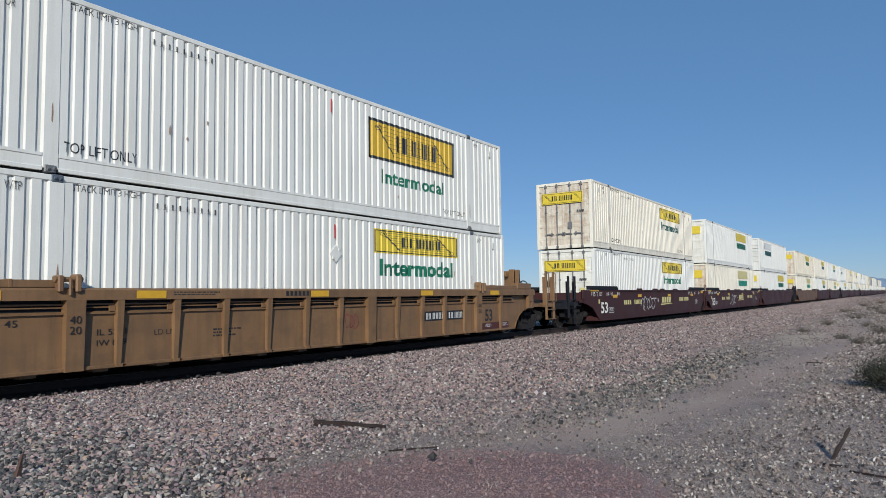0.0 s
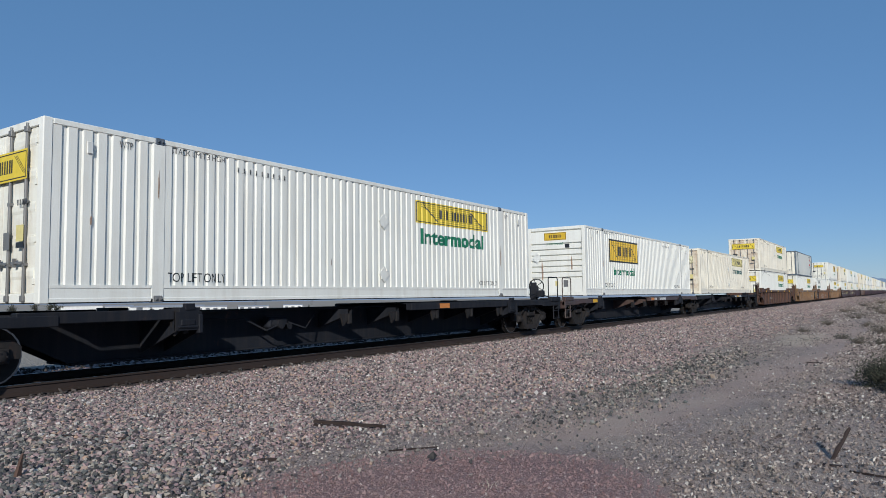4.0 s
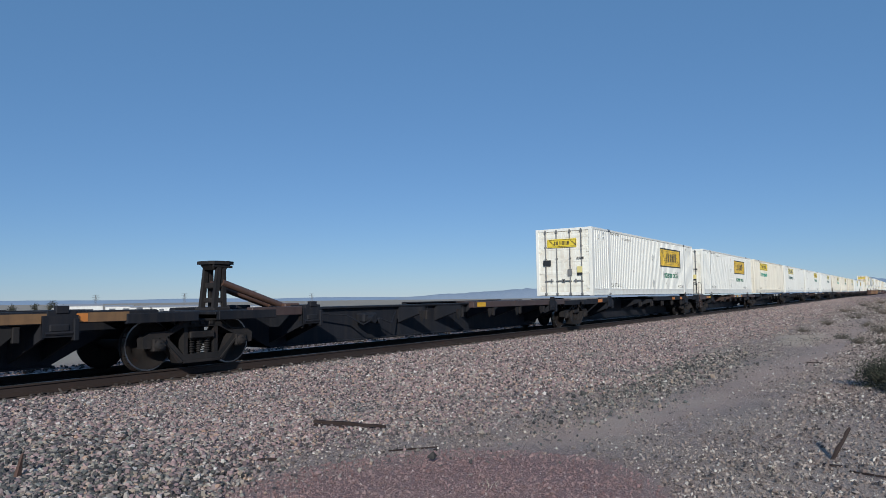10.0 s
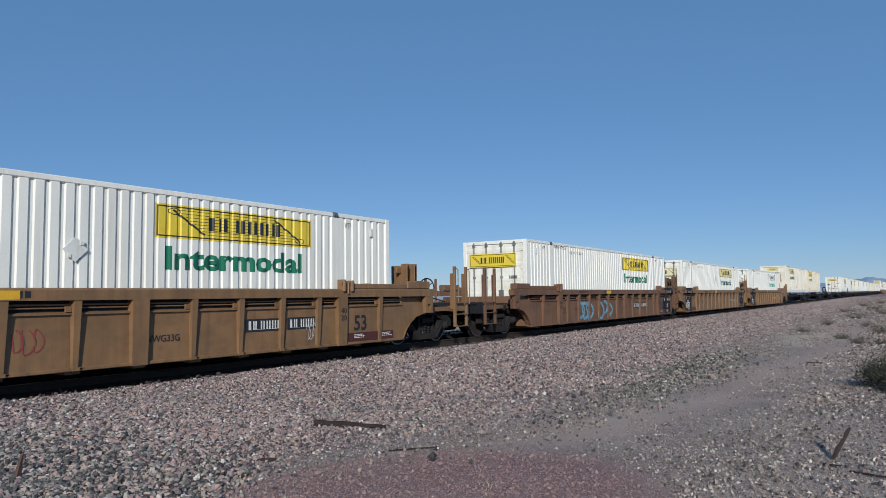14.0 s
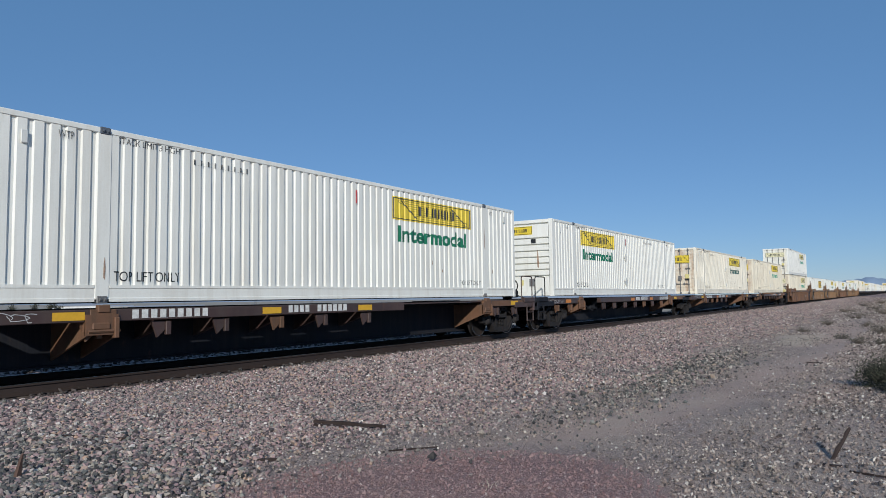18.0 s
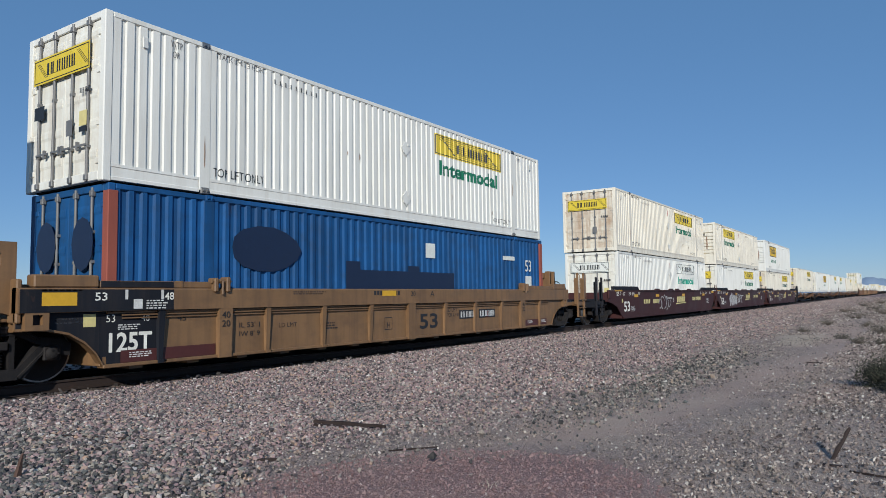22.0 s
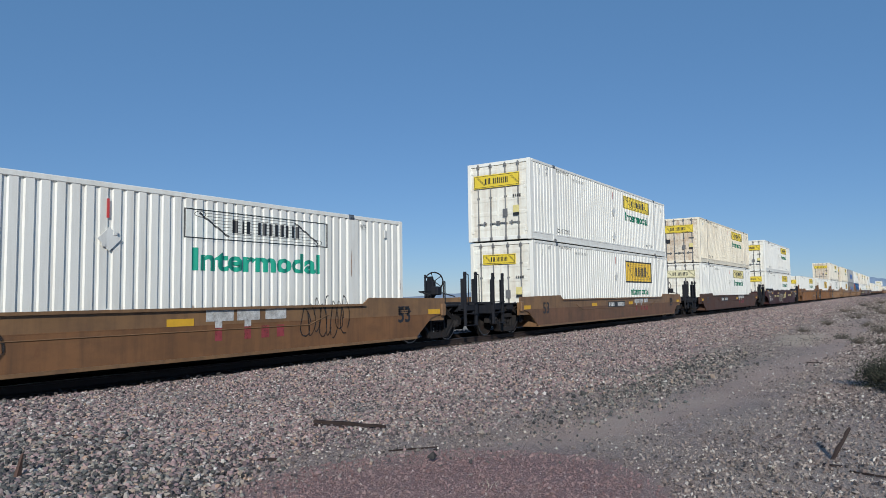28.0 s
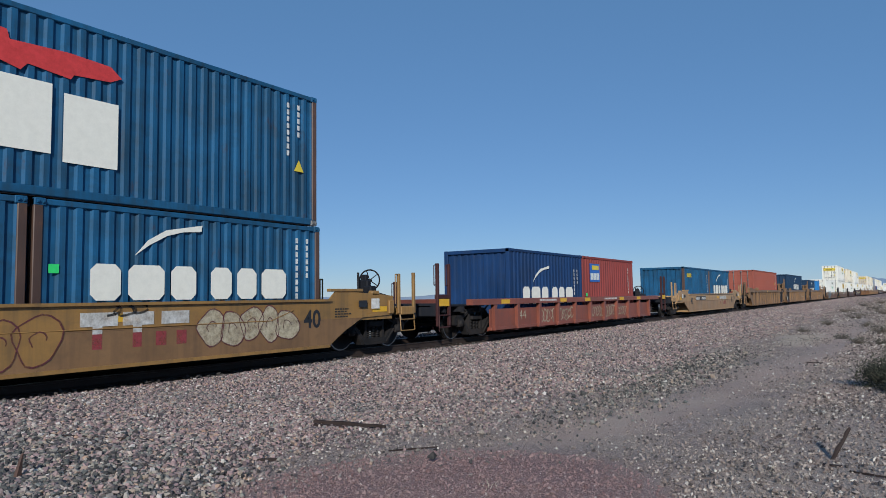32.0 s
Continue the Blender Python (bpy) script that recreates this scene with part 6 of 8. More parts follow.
# ---- loose stones ----
def stone_material(tones):
    def build(t, b):
        geo = t.nodes.new("ShaderNodeNewGeometry")
        co = t.nodes.new("ShaderNodeTexCoord").outputs["Object"]
        c = ramp(t, geo.outputs["Random Per Island"], tones)
        c = mixed(t, times(t, ramp(t, noise_of(t, co, 45.0, 5), grey(0.35, 0.7)), 0.35), c, (0.13, 0.11, 0.10))
        area = noise_of(t, co, 0.5, 4)
        c = mixed(t, times(t, ramp(t, area, grey(0.54, 0.70)), 0.3), c, (0.14, 0.15, 0.145))
        t.links.new(c, b.inputs["Base Color"])
        b.inputs["Roughness"].default_value = 0.9
        b.inputs["Specular IOR Level"].default_value = 0.25
        bp = node(t, "ShaderNodeBump", Strength=0.4, Distance=0.006)
        t.links.new(noise_of(t, co, 90.0, 4), bp.inputs["Height"])
        t.links.new(bp.outputs[0], b.inputs["Normal"])
    return build


STONE = material("ballast_stone", stone_material([(0.0, (0.04, 0.038, 0.042)), (0.2, (0.12, 0.10, 0.105)), (0.32, (0.31, 0.21, 0.215)), (0.42, (0.21, 0.22, 0.20)), (0.55, (0.30, 0.205, 0.205)), (0.7, (0.42, 0.29, 0.275)), (0.8, (0.36, 0.34, 0.30)), (0.88, (0.44, 0.28, 0.20)), (0.95, (0.52, 0.44, 0.40)), (1.0, (0.70, 0.65, 0.61))]))
PEBBLE = material("dirt_pebble", stone_material([(0.0, (0.04, 0.035, 0.036)), (0.3, (0.16, 0.125, 0.115)), (0.6, (0.30, 0.24, 0.21)), (0.88, (0.45, 0.38, 0.33)), (1.0, (0.72, 0.67, 0.60))]))
GREYSTONE = material("grey_green_stone", stone_material([(0.0, (0.022, 0.022, 0.024)), (0.25, (0.06, 0.06, 0.06)), (0.5, (0.13, 0.135, 0.125)), (0.6, (0.26, 0.19, 0.185)), (0.78, (0.25, 0.25, 0.22)), (0.9, (0.38, 0.29, 0.22)), (1.0, (0.54, 0.51, 0.46))]))
CINDER = material("red_cinder", stone_material([(0.0, (0.15, 0.085, 0.085)), (0.6, (0.30, 0.19, 0.185)), (0.96, (0.36, 0.25, 0.24)), (1.0, (0.50, 0.42, 0.40))]))
DARKBALLAST = material("dark_ballast", stone_material([(0.0, (0.02, 0.018, 0.018)), (0.5, (0.05, 0.043, 0.042)), (0.9, (0.10, 0.085, 0.08)), (1.0, (0.2, 0.18, 0.165))]))
STRAW = painted("dry_straw", (0.40, 0.355, 0.29), (0.25, 0.2, 0.15), 0.4, 0.0, gloss=0.8, vary=0.25)
DRYWOOD = painted("weathered_dark_wood", (0.026, 0.017, 0.015), (0.07, 0.055, 0.05), 0.6, 0.0, gloss=0.85, vary=0.35, bump=0.6)


def scatter(name, label, places, sizes, mat, sink=0.25, flat_=0.85, seed=5, fine_=False):
    """Many small broken stones in one mesh."""
    rng = np.random.RandomState(seed)
    # a rough eight-cornered lump
    ring = [(math.cos(k * math.pi / 2), math.sin(k * math.pi / 2)) for k in range(4)]
    bv = np.array([(x, y, -0.5) for x, y in ring] + [((x - y) * 0.62, (x + y) * 0.62, 0.55) for x, y in ring]) * 0.92
    bf = np.array([(0, 3, 2), (0, 2, 1), (4, 5, 6), (4, 6, 7)] + [t for k in range(4) for t in ((k, (k + 1) % 4, 4 + k), ((k + 1) % 4, 4 + (k + 1) % 4, 4 + k))])
    if fine_:
        bv = np.array([(1, 0, 0), (-1, 0, 0), (0, 1, 0), (0, -1, 0), (0, 0, 1), (0, 0, -1)], float)
        bf = np.array([(0, 2, 4), (2, 1, 4), (1, 3, 4), (3, 0, 4), (2, 0, 5), (1, 2, 5), (3, 1, 5), (0, 3, 5)])
    n = len(places)
    jit = bv[None] * rng.uniform(0.62, 1.25, (n, len(bv), 3))
    scl = rng.uniform(0.62, 1.25, (n, 1, 3)) * np.array([1, 1, flat_])
    a = rng.uniform(0, 6.283, n)
    tilt = rng.uniform(-1.2, 1.2, n)
    v = jit * scl * sizes[:, None, None]
    ct, st = np.cos(tilt)[:, None], np.sin(tilt)[:, None]
    v = np.stack([v[..., 0], v[..., 1] * ct - v[..., 2] * st, v[..., 1] * st + v[..., 2] * ct], -1)
    ca, sa = np.cos(a)[:, None], np.sin(a)[:, None]
    v = np.stack([v[..., 0] * ca - v[..., 1] * sa, v[..., 0] * sa + v[..., 1] * ca, v[..., 2]], -1)
    z = ground_height(places[:, 0], places[:, 1])
    v = v + np.stack([places[:, 0], places[:, 1], z + sizes * (flat_ - sink + rng.uniform(-0.55, 0.45, n))], -1)[:, None]
    f = (bf[None] + (np.arange(n) * len(bv))[:, None, None]).reshape(-1, 3)
    me = bpy.data.meshes.new(name)
    me.vertices.add(n * len(bv))
    me.vertices.foreach_set("co", v.reshape(-1))
    me.loops.add(len(f) * 3)
    me.loops.foreach_set("vertex_index", f.reshape(-1))
    me.polygons.add(len(f))
    me.polygons.foreach_set("loop_start", np.arange(len(f)) * 3)
    me.update(calc_edges=True)
    me.shade_flat()
    me.materials.append(mat)
    return tagged(new(name, me), label, "stones", kind="stuff")


rng = np.random.RandomState(11)


def in_sight(p):
    """Places within the wedge of ground that the place of the camera overlooks."""
    ang = np.degrees(np.arctan2(p[:, 1], p[:, 0]))
    return p[(ang > YAW - 35) & (ang < YAW + 35) & (np.hypot(p[:, 0], p[:, 1]) > 4.0)]


def log_places(n, x0, x1, y0, y1):
    x = np.exp(rng.uniform(math.log(x0), math.log(x1), n))
    return in_sight(np.stack([x, rng.uniform(y0, y1, n)], -1))


pb = np.concatenate([log_places(215000, 1.8, 200, 4.2, 10.85), log_places(30000, 1.8, 7, 4.2, 9.5)])
wob = 5.0 + 0.5 * np.sin(pb[:, 0] * 0.35) + 0.35 * np.sin(pb[:, 0] * 1.3 + 1)
pb = pb[rng.rand(len(pb)) < np.clip((pb[:, 1] - wob + 0.9) / 1.7, 0.03, 1)]
big = 0.72 + 0.22 * smooth01(4.0, 2.5, pb[:, 0] - 0.2 * pb[:, 1]) + 0.3 * smooth01(12, 40, pb[:, 0]) + 1.6 * smooth01(40, 200, pb[:, 0])
size = (0.017 + 0.027 * rng.rand(len(pb)) ** 1.8) * big
close = pb[:, 0] < 9
corner = close & (rng.rand(len(pb)) < 0.7 * smooth01(5.4, 3.2, pb[:, 0]) * smooth01(9.6, 7.6, pb[:, 1]))
scatter("ballast_stones", "pink and grey crushed ballast stones", pb[close & ~corner], size[close & ~corner] * 0.92, STONE)
scatter("ballast_stones", "greenish grey crushed ballast stones", pb[corner], size[corner] * 0.86, GREYSTONE, seed=7)
scatter("ballast_stones", "pink and grey ballast stones farther along the bed", pb[~close], size[~close] * 1.22, STONE, seed=6, fine_=True)
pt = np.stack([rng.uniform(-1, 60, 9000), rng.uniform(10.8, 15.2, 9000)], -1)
scatter("ballast_stones", "dark ballast stones between the rails", pt, rng.uniform(0.025, 0.05, len(pt)), DARKBALLAST, seed=8)
pg = log_places(200000, 3.0, 150, -2.5, 6.0)
patch = (np.sin(pg[:, 0] * 1.1 + np.sin(pg[:, 1] * 1.7)) + np.sin(pg[:, 1] * 2.1 + 0.6 * pg[:, 0])) * 0.25 + 0.5
lane_d = np.abs(pg[:, 1] - (4.3 - 0.165 * pg[:, 0] + 0.0027 * pg[:, 0] ** 2)) / 0.55
pg_keep = rng.rand(len(pg)) < np.clip((patch * 0.7 + 0.34 * smooth01(2.2, 1.2, pg[:, 1])) * np.clip(lane_d, 0.12, 1), 0.05, 1)
in_red = ((pg[:, 0] - 4.05) / 2.4) ** 2 + ((pg[:, 1] - 3.0) / 1.8) ** 2 < 1
red_places = pg[in_red]
pg = pg[pg_keep & ~in_red]
scatter("gravel", "scattered grey gravel on dirt", pg, (np.minimum(rng.gamma(1.6, 0.0042, len(pg)), 0.019) + 0.005) * (0.9 + 0.18 * smooth01(2.2, 1.2, pg[:, 1])) * (0.8 + 0.035 * np.minimum(pg[:, 0], 90)), PEBBLE, seed=9, fine_=True)
scatter("gravel", "fine red cinder gravel", red_places, rng.gamma(2.0, 0.0024, len(red_places)) + 0.0045, CINDER, seed=10, fine_=True)


pk = in_sight(np.stack([15.0 + 3.4 * rng.randn(9000), 3.95 + 0.42 * rng.randn(9000)], -1))
pk[:, 1] += 0.02 * (pk[:, 0] - 15.0)
scatter("gravel", "dark grey gravel strewn beside the wheel track", pk, rng.gamma(2.0, 0.0055, len(pk)) + 0.007, GREYSTONE, seed=12, fine_=True)


def blades(name, label, category, centres, count, tall, spread, mat, seed, lean=0.5, wide=0.006, kind="stuff"):
    """Dry stalks as thin bent strips."""
    rr = random.Random(seed)
    s = Shape()
    for cx, cy, k in centres:
        for _ in range(int(count * k)):
            a, d = rr.uniform(0, 6.283), spread * rr.random() ** 0.7 * k
            x, y = cx + d * math.cos(a), cy + d * math.sin(a)
            z = float(ground_height(x, y)) - 0.01
            h = tall * rr.uniform(0.4, 1.1)
            b_ = rr.uniform(0, 6.283)
            lx, ly = lean * h * math.cos(a + rr.uniform(-1, 1)), lean * h * math.sin(a + rr.uniform(-1, 1))
            wx, wy_ = wide * math.cos(b_), wide * math.sin(b_)
            s.add([(x - wx, y - wy_, z), (x + wx, y + wy_, z), (x + lx * 0.35 + wx * 0.7, y + ly * 0.35 + wy_ * 0.7, z + h * 0.6), (x + lx * 0.35 - wx * 0.7, y + ly * 0.35 - wy_ * 0.7, z + h * 0.6), (x + lx, y + ly, z + h)],
                  [(0, 1, 2, 3), (3, 2, 4)])
    me = s.mesh(name)
    ob = new(name, me)
    ob.material_slots[0].link = "OBJECT"
    ob.material_slots[0].material = mat
    return tagged(ob, label, category, kind=kind)


rb = random.Random(21)
litter = [(rb.uniform(4.5, 16), rb.uniform(-0.8, 1.7), rb.uniform(0.3, 0.8)) for _ in range(170)] + [(rb.uniform(6.5, 30), rb.uniform(2.2, 5.2), rb.uniform(0.2, 0.6)) for _ in range(120)]
blades("straw_litter", "short pale straw lying on the dirt", "dry grass", litter, 14, 0.05, 0.35, STRAW, 3, 2.2, 0.004)
tufts = [(6.55, 0.95, 1.0), (6.9, 1.15, 0.7), (6.2, 0.8, 0.6), (5.05, 3.0, 0.25), (5.0, 2.95, 0.2), (25.5, 3.1, 1.6), (27.5, 3.4, 1.8), (30, 3.0, 1.6), (22.5, 3.5, 1.0), (13.0, 0.55, 1.0), (12.7, 0.2, 0.8), (19, 0.9, 0.9), (36, 2.0, 2.2), (42, 3.5, 2.5), (31, 0.9, 1.8)]
blades("dry_grass", "bleached dry grass tufts on the dirt", "dry grass", tufts, 26, 0.07, 0.28, STRAW, 4, 0.9, 0.0035)

weeds = [(10.60, 0.91, 0.5), (12.33, 1.28, 0.5), (7.81, 1.24, 0.2), (13.13, 0.91, 0.6), (9.13, 1.11, 0.4), (11.81, 1.98, 0.35), (15.87, 2.18, 0.5), (9.08, 0.54, 0.4), (10.24, 1.11, 0.35)]
blades("dead_weeds", "dark dead weed stalks lying on the gravel", "dry weeds", weeds, 42, 0.07, 0.3, DRYWOOD, 6, 1.6, 0.006)


def sage_material(t, b):
    info = t.nodes.new("ShaderNodeNewGeometry")
    t.links.new(ramp(t, info.outputs["Random Per Island"], [(0.0, (0.018, 0.020, 0.013)), (0.5, (0.038, 0.040, 0.024)), (1.0, (0.085, 0.08, 0.05))]), b.inputs["Base Color"])
    b.inputs["Roughness"].default_value = 0.85


SAGE = material("sage_leaf", sage_material)
TWIG = painted("grey_twig", (0.14, 0.115, 0.095), (0.07, 0.06, 0.05), 0.4, 0.0, gloss=0.9, vary=0.25)


def shrub(x, y, radius, tall, seed, leaves=2600):
    """A low desert shrub: bent stems and many small leaves with gaps."""
    rr = random.Random(seed)
    top = thing("shrub", "dark grey-green desert shrub with dead lower twigs", "bush", "desert shrubs")
    top.location = (x, y, float(ground_height(x, y)) - 0.01)
    stems, crown, tips = Shape(), Shape(), []
    for i in range(34):
        a, e = rr.uniform(0, 6.283), rr.uniform(0.15, 1.0)
        p = Vector((rr.uniform(-0.06, 0.06), rr.uniform(-0.06, 0.06), 0))
        q = Vector((math.cos(a) * radius * 0.5 * e, math.sin(a) * radius * 0.5 * e, tall * rr.uniform(0.25, 0.5)))
        r = Vector((math.cos(a + rr.uniform(-0.3, 0.3)) * radius * e, math.sin(a + rr.uniform(-0.3, 0.3)) * radius * e, tall * rr.uniform(0.5, 1.0) * (1.1 - 0.45 * e)))
        stems.rod(p, q, 0.012 * radius / 0.4, 5, 0.007)
        stems.rod(q, r, 0.007, 4, 0.003)
        tips += [(q.lerp(r, k), 1) for k in (0.35, 0.6, 0.8, 1.0)]
    for _ in range(leaves):
        c, k = rr.choice(tips)
        s_ = 0.15 * radius / 0.45
        p = c + Vector((rr.gauss(0, s_ * 0.55), rr.gauss(0, s_ * 0.55), rr.gauss(0, s_ * 0.5)))
        p.z = max(p.z, 0.03)
        d = Vector((rr.gauss(0, 1), rr.gauss(0, 1), rr.gauss(0.4, 0.8))).normalized() * rr.uniform(0.02, 0.045)
        o = d.orthogonal().normalized() * rr.uniform(0.005, 0.011)
        crown.add([p - d * 0.5, p + o, p + d * 0.5, p - o], [(0, 1, 2, 3)])
    part("stem", stems.mesh("shrub_stems"), TWIG, top)
    part("crown", crown.mesh("shrub_crown"), SAGE, top)
    return top


shrub(13.4, 0.22, 0.56, 0.46, 1, 11000)
shrub(12.75, 0.0, 0.4, 0.3, 2, 3500)
shrub(30.5, 0.95, 0.5, 0.35, 3, 900)
shrub(25.0, 1.35, 0.4, 0.22, 4, 500)
shrub(47.0, 2.6, 0.8, 0.5, 5, 900)
shrub(56.0, 1.5, 1.0, 0.6, 6, 1000)
shrub(38.0, 3.3, 0.5, 0.28, 7, 500)
shrub(70.0, 2.5, 1.2, 0.7, 8, 900)
shrub(85.0, 4.0, 1.3, 0.8, 9, 900)
shrub(22.0, 0.35, 0.45, 0.25, 10, 500)
shrub(62.0, 4.2, 0.8, 0.45, 11, 600)
shrub(105.0, 3.0, 1.8, 1.0, 12, 900)
shrub(31.51, 3.65, 0.4, 0.2, 21, 420)
shrub(36.33, 1.66, 0.4, 0.22, 22, 420)
shrub(27.04, 1.96, 0.3, 0.16, 24, 420)
shrub(24.57, 0.83, 0.35, 0.2, 26, 420)


def timber(a, b, wide, thick, label, seed, lift=0.0, name="wood_scrap"):
    """A splintered piece of wood lying or stuck between two points."""
    rr = random.Random(seed)
    a, b = Vector(a), Vector(b)
    d = b - a
    q = d.to_track_quat("X", "Z").to_matrix()
    s = Shape()
    n = 6
    rings = []
    for i in range(n + 1):
        f = i / n
        w = wide * (1 - 0.45 * f) * rr.uniform(0.8, 1.15) * (0.5 if i == n else 1)
        h = thick * rr.uniform(0.75, 1.15)
        c = a + d * f + q @ Vector((0, rr.uniform(-0.12, 0.12) * wide, lift))
        rings.append([c + q @ Vector((0, y_ * w / 2, z_ * h)) for y_, z_ in ((-1, 0), (-0.8, 1), (0.7, 1.1), (1, 0.1))])
    v = [p for r in rings for p in r]
    f = [(i * 4 + k, i * 4 + (k + 1) % 4, i * 4 + 4 + (k + 1) % 4, i * 4 + 4 + k) for i in range(n) for k in range(4)]
    s.add(v, f + [(0, 1, 2, 3), (n * 4 + 3, n * 4 + 2, n * 4 + 1, n * 4)])
    return tagged(part(name, s.mesh(name), DRYWOOD), label, "wood debris")


def on_ground(x, y, up=0.0):
    return (x, y, float(ground_height(x, y)) + up)


timber(on_ground(6.22, 6.18, 0.015), on_ground(6.52, 5.28, 0.03), 0.055, 0.04, "splintered dark board lying on the ballast", 1)
timber(on_ground(6.15, 6.1, 0.0), on_ground(6.3, 5.75, 0.0), 0.07, 0.03, "small dark splinter beside the board", 2)
timber(on_ground(5.62, 4.52, 0.01), on_ground(6.05, 4.2, 0.01), 0.018, 0.012, "thin weathered stick on the dirt", 3)
timber(on_ground(7.75, 0.70, -0.02), (8.02, 0.55, float(ground_height(8.0, 0.55)) + 0.27), 0.036, 0.03, "short dark stake leaning out of the gravel", 4, name="wooden_stake")
timber(on_ground(7.25, 0.52, 0.0), on_ground(7.1, 0.1, 0.02), 0.016, 0.014, "dark twig on the dirt", 6)
timber(on_ground(4.62, 5.35, 0.0), on_ground(4.72, 5.18, 0.01), 0.035, 0.025, "small dark twig on gravel", 7)
timber(on_ground(3.9, 7.9, 0.02), on_ground(4.3, 7.1, 0.02), 0.03, 0.02, "thin dark stick among ballast stones", 8)

timber(on_ground(17.86, 2.02, 0.0), on_ground(17.73, 1.68, 0.01), 0.05, 0.03, "dark stick lying on the dirt lane", 9)
timber(on_ground(7.41, 0.75, 0.0), on_ground(7.40, 0.59, 0.01), 0.06, 0.012, "flat brown chip of wood on the gravel", 5)


def spike(s):
    s.add([(-0.035, -0.02, 0), (0.03, -0.02, 0), (0.03, 0.02, 0), (-0.035, 0.02, 0), (0.0, -0.01, 0.24), (0.012, -0.01, 0.26), (0.012, 0.01, 0.26), (0.0, 0.01, 0.24)],
          [(0, 1, 5, 4), (1, 2, 6, 5), (2, 3, 7, 6), (3, 0, 4, 7), (4, 5, 6, 7), (3, 2, 1, 0)])


tagged(part("metal_stake", shared("metal_stake", spike), RUSTPOST, None, at=on_ground(2.93, 6.5, -0.03), turn=(4, 8, 20)), "short rusty stake stuck in the ballast", "stake")


# ---- track ----
RAILSTEEL = painted("rusty_rail_steel", (0.042, 0.030, 0.026), (0.03, 0.023, 0.02), 0.4, 0.4, (0.075, 0.036, 0.024), gloss=0.6)
RAILTOP = painted("polished_rail_head", (0.30, 0.29, 0.29), (0.10, 0.09, 0.08), 0.5, 0.0, gloss=0.42, metal=1.0)
TIE = painted("grey_brown_sleeper_wood", (0.13, 0.10, 0.085), (0.05, 0.045, 0.04), 0.6, 0.0, gloss=0.85, vary=0.3, bump=0.5)


def rail_section(s):
    s.section([(-0.07, -0.17), (0.07, -0.17), (0.07, -0.155), (0.012, -0.13), (0.012, -0.04), (0.036, -0.03), (0.036, -0.004), (-0.036, -0.004), (-0.036, -0.03), (-0.012, -0.04), (-0.012, -0.13), (-0.07, -0.155)], -400, 1400)


def rail_head(s):
    s.section([(-0.03, -0.004), (0.03, -0.004), (0.026, 0.0), (-0.026, 0.0)], -400, 1400)


for yy in (-0.755, 0.755):
    r_ = tagged(new("rail"), "long rusty steel rail with a polished head", "rail", "rails of the track")
    r_.location = (0, YC + yy, 0)
    part("rail_body", shared("rail_section", rail_section), RAILSTEEL, r_)
    part("rail_head", shared("rail_head", rail_head), RAILTOP, r_)


def tie_shape(s):
    s.box(-0.115, 0.115, -1.3, 1.3, -0.36, -0.178, 0.012)


for i in range(-4, 150):
    tagged(part("sleeper", shared("sleeper", tie_shape), TIE, None, at=(i * 0.5 + 0.2, YC + R.uniform(-0.03, 0.03), 0), turn=(0, 0, R.uniform(-0.6, 0.6))), "weathered timber sleeper bedded in ballast", "railway sleeper", "sleepers under the rails")


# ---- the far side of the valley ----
# distance haze is painted into both hill colours as pale blue
HILL = painted("haze_painted_hill", (0.30, 0.36, 0.44), (0.34, 0.38, 0.43), 0.5, 0.0, gloss=0.95, vary=0.15)
HILLHAZE = painted("haze_painted_mountain", (0.28, 0.36, 0.47), (0.3, 0.37, 0.45), 0.5, 0.0, gloss=0.95, vary=0.1)
SHED = painted("pale_shed_cladding", (0.68, 0.68, 0.66), (0.4, 0.38, 0.35), 0.3, 0.0, vary=0.08)
SHEDROOF = painted("grey_shed_roof", (0.34, 0.34, 0.36), (0.2, 0.2, 0.2), 0.3, 0.0, vary=0.1)
SHEDDOOR = painted("dark_shed_door", (0.10, 0.11, 0.13), (0.06, 0.06, 0.06), 0.3, 0.0)
LEAF = material("dark_tree_leaf", sage_material)


def bearing(deg, dist):
    """A place at an angle from the line of the track, seen from beside it."""
    return dist * math.cos(radians(deg)), dist * math.sin(radians(deg))


def ridge(name, a0, a1, dist, heights, mat, label):
    """A long low range of hills, with depth, between two bearings."""
    s = Shape()
    n = 60
    rr = random.Random(len(heights) * 7 + int(a0))
    grid = []
    for i in range(n + 1):
        f = i / n
        k = f * (len(heights) - 1)
        j = min(int(k), len(heights) - 2)
        h = heights[j] + (heights[j + 1] - heights[j]) * (k - j)
        h = h * (1 + rr.uniform(-0.08, 0.08))
        row = []
        for d, z in ((0, -12), (120, h * 0.35), (260, h * 0.75), (420, h), (700, h * 0.5), (900, -12)):
            x, y = bearing(a0 + (a1 - a0) * f, dist + d + rr.uniform(-25, 25))
            row.append((x, y, z - 4 if z < 0 else z + rr.uniform(-0.05, 0.05) * h))
        grid.append(row)
    v = [p for r in grid for p in r]
    s.add(v, [(i * 6 + k, i * 6 + k + 1, i * 6 + k + 7, i * 6 + k + 6) for i in range(n) for k in range(5)], True)
    return tagged(part(name, s.mesh(name), mat), label, "hills", kind="structure")


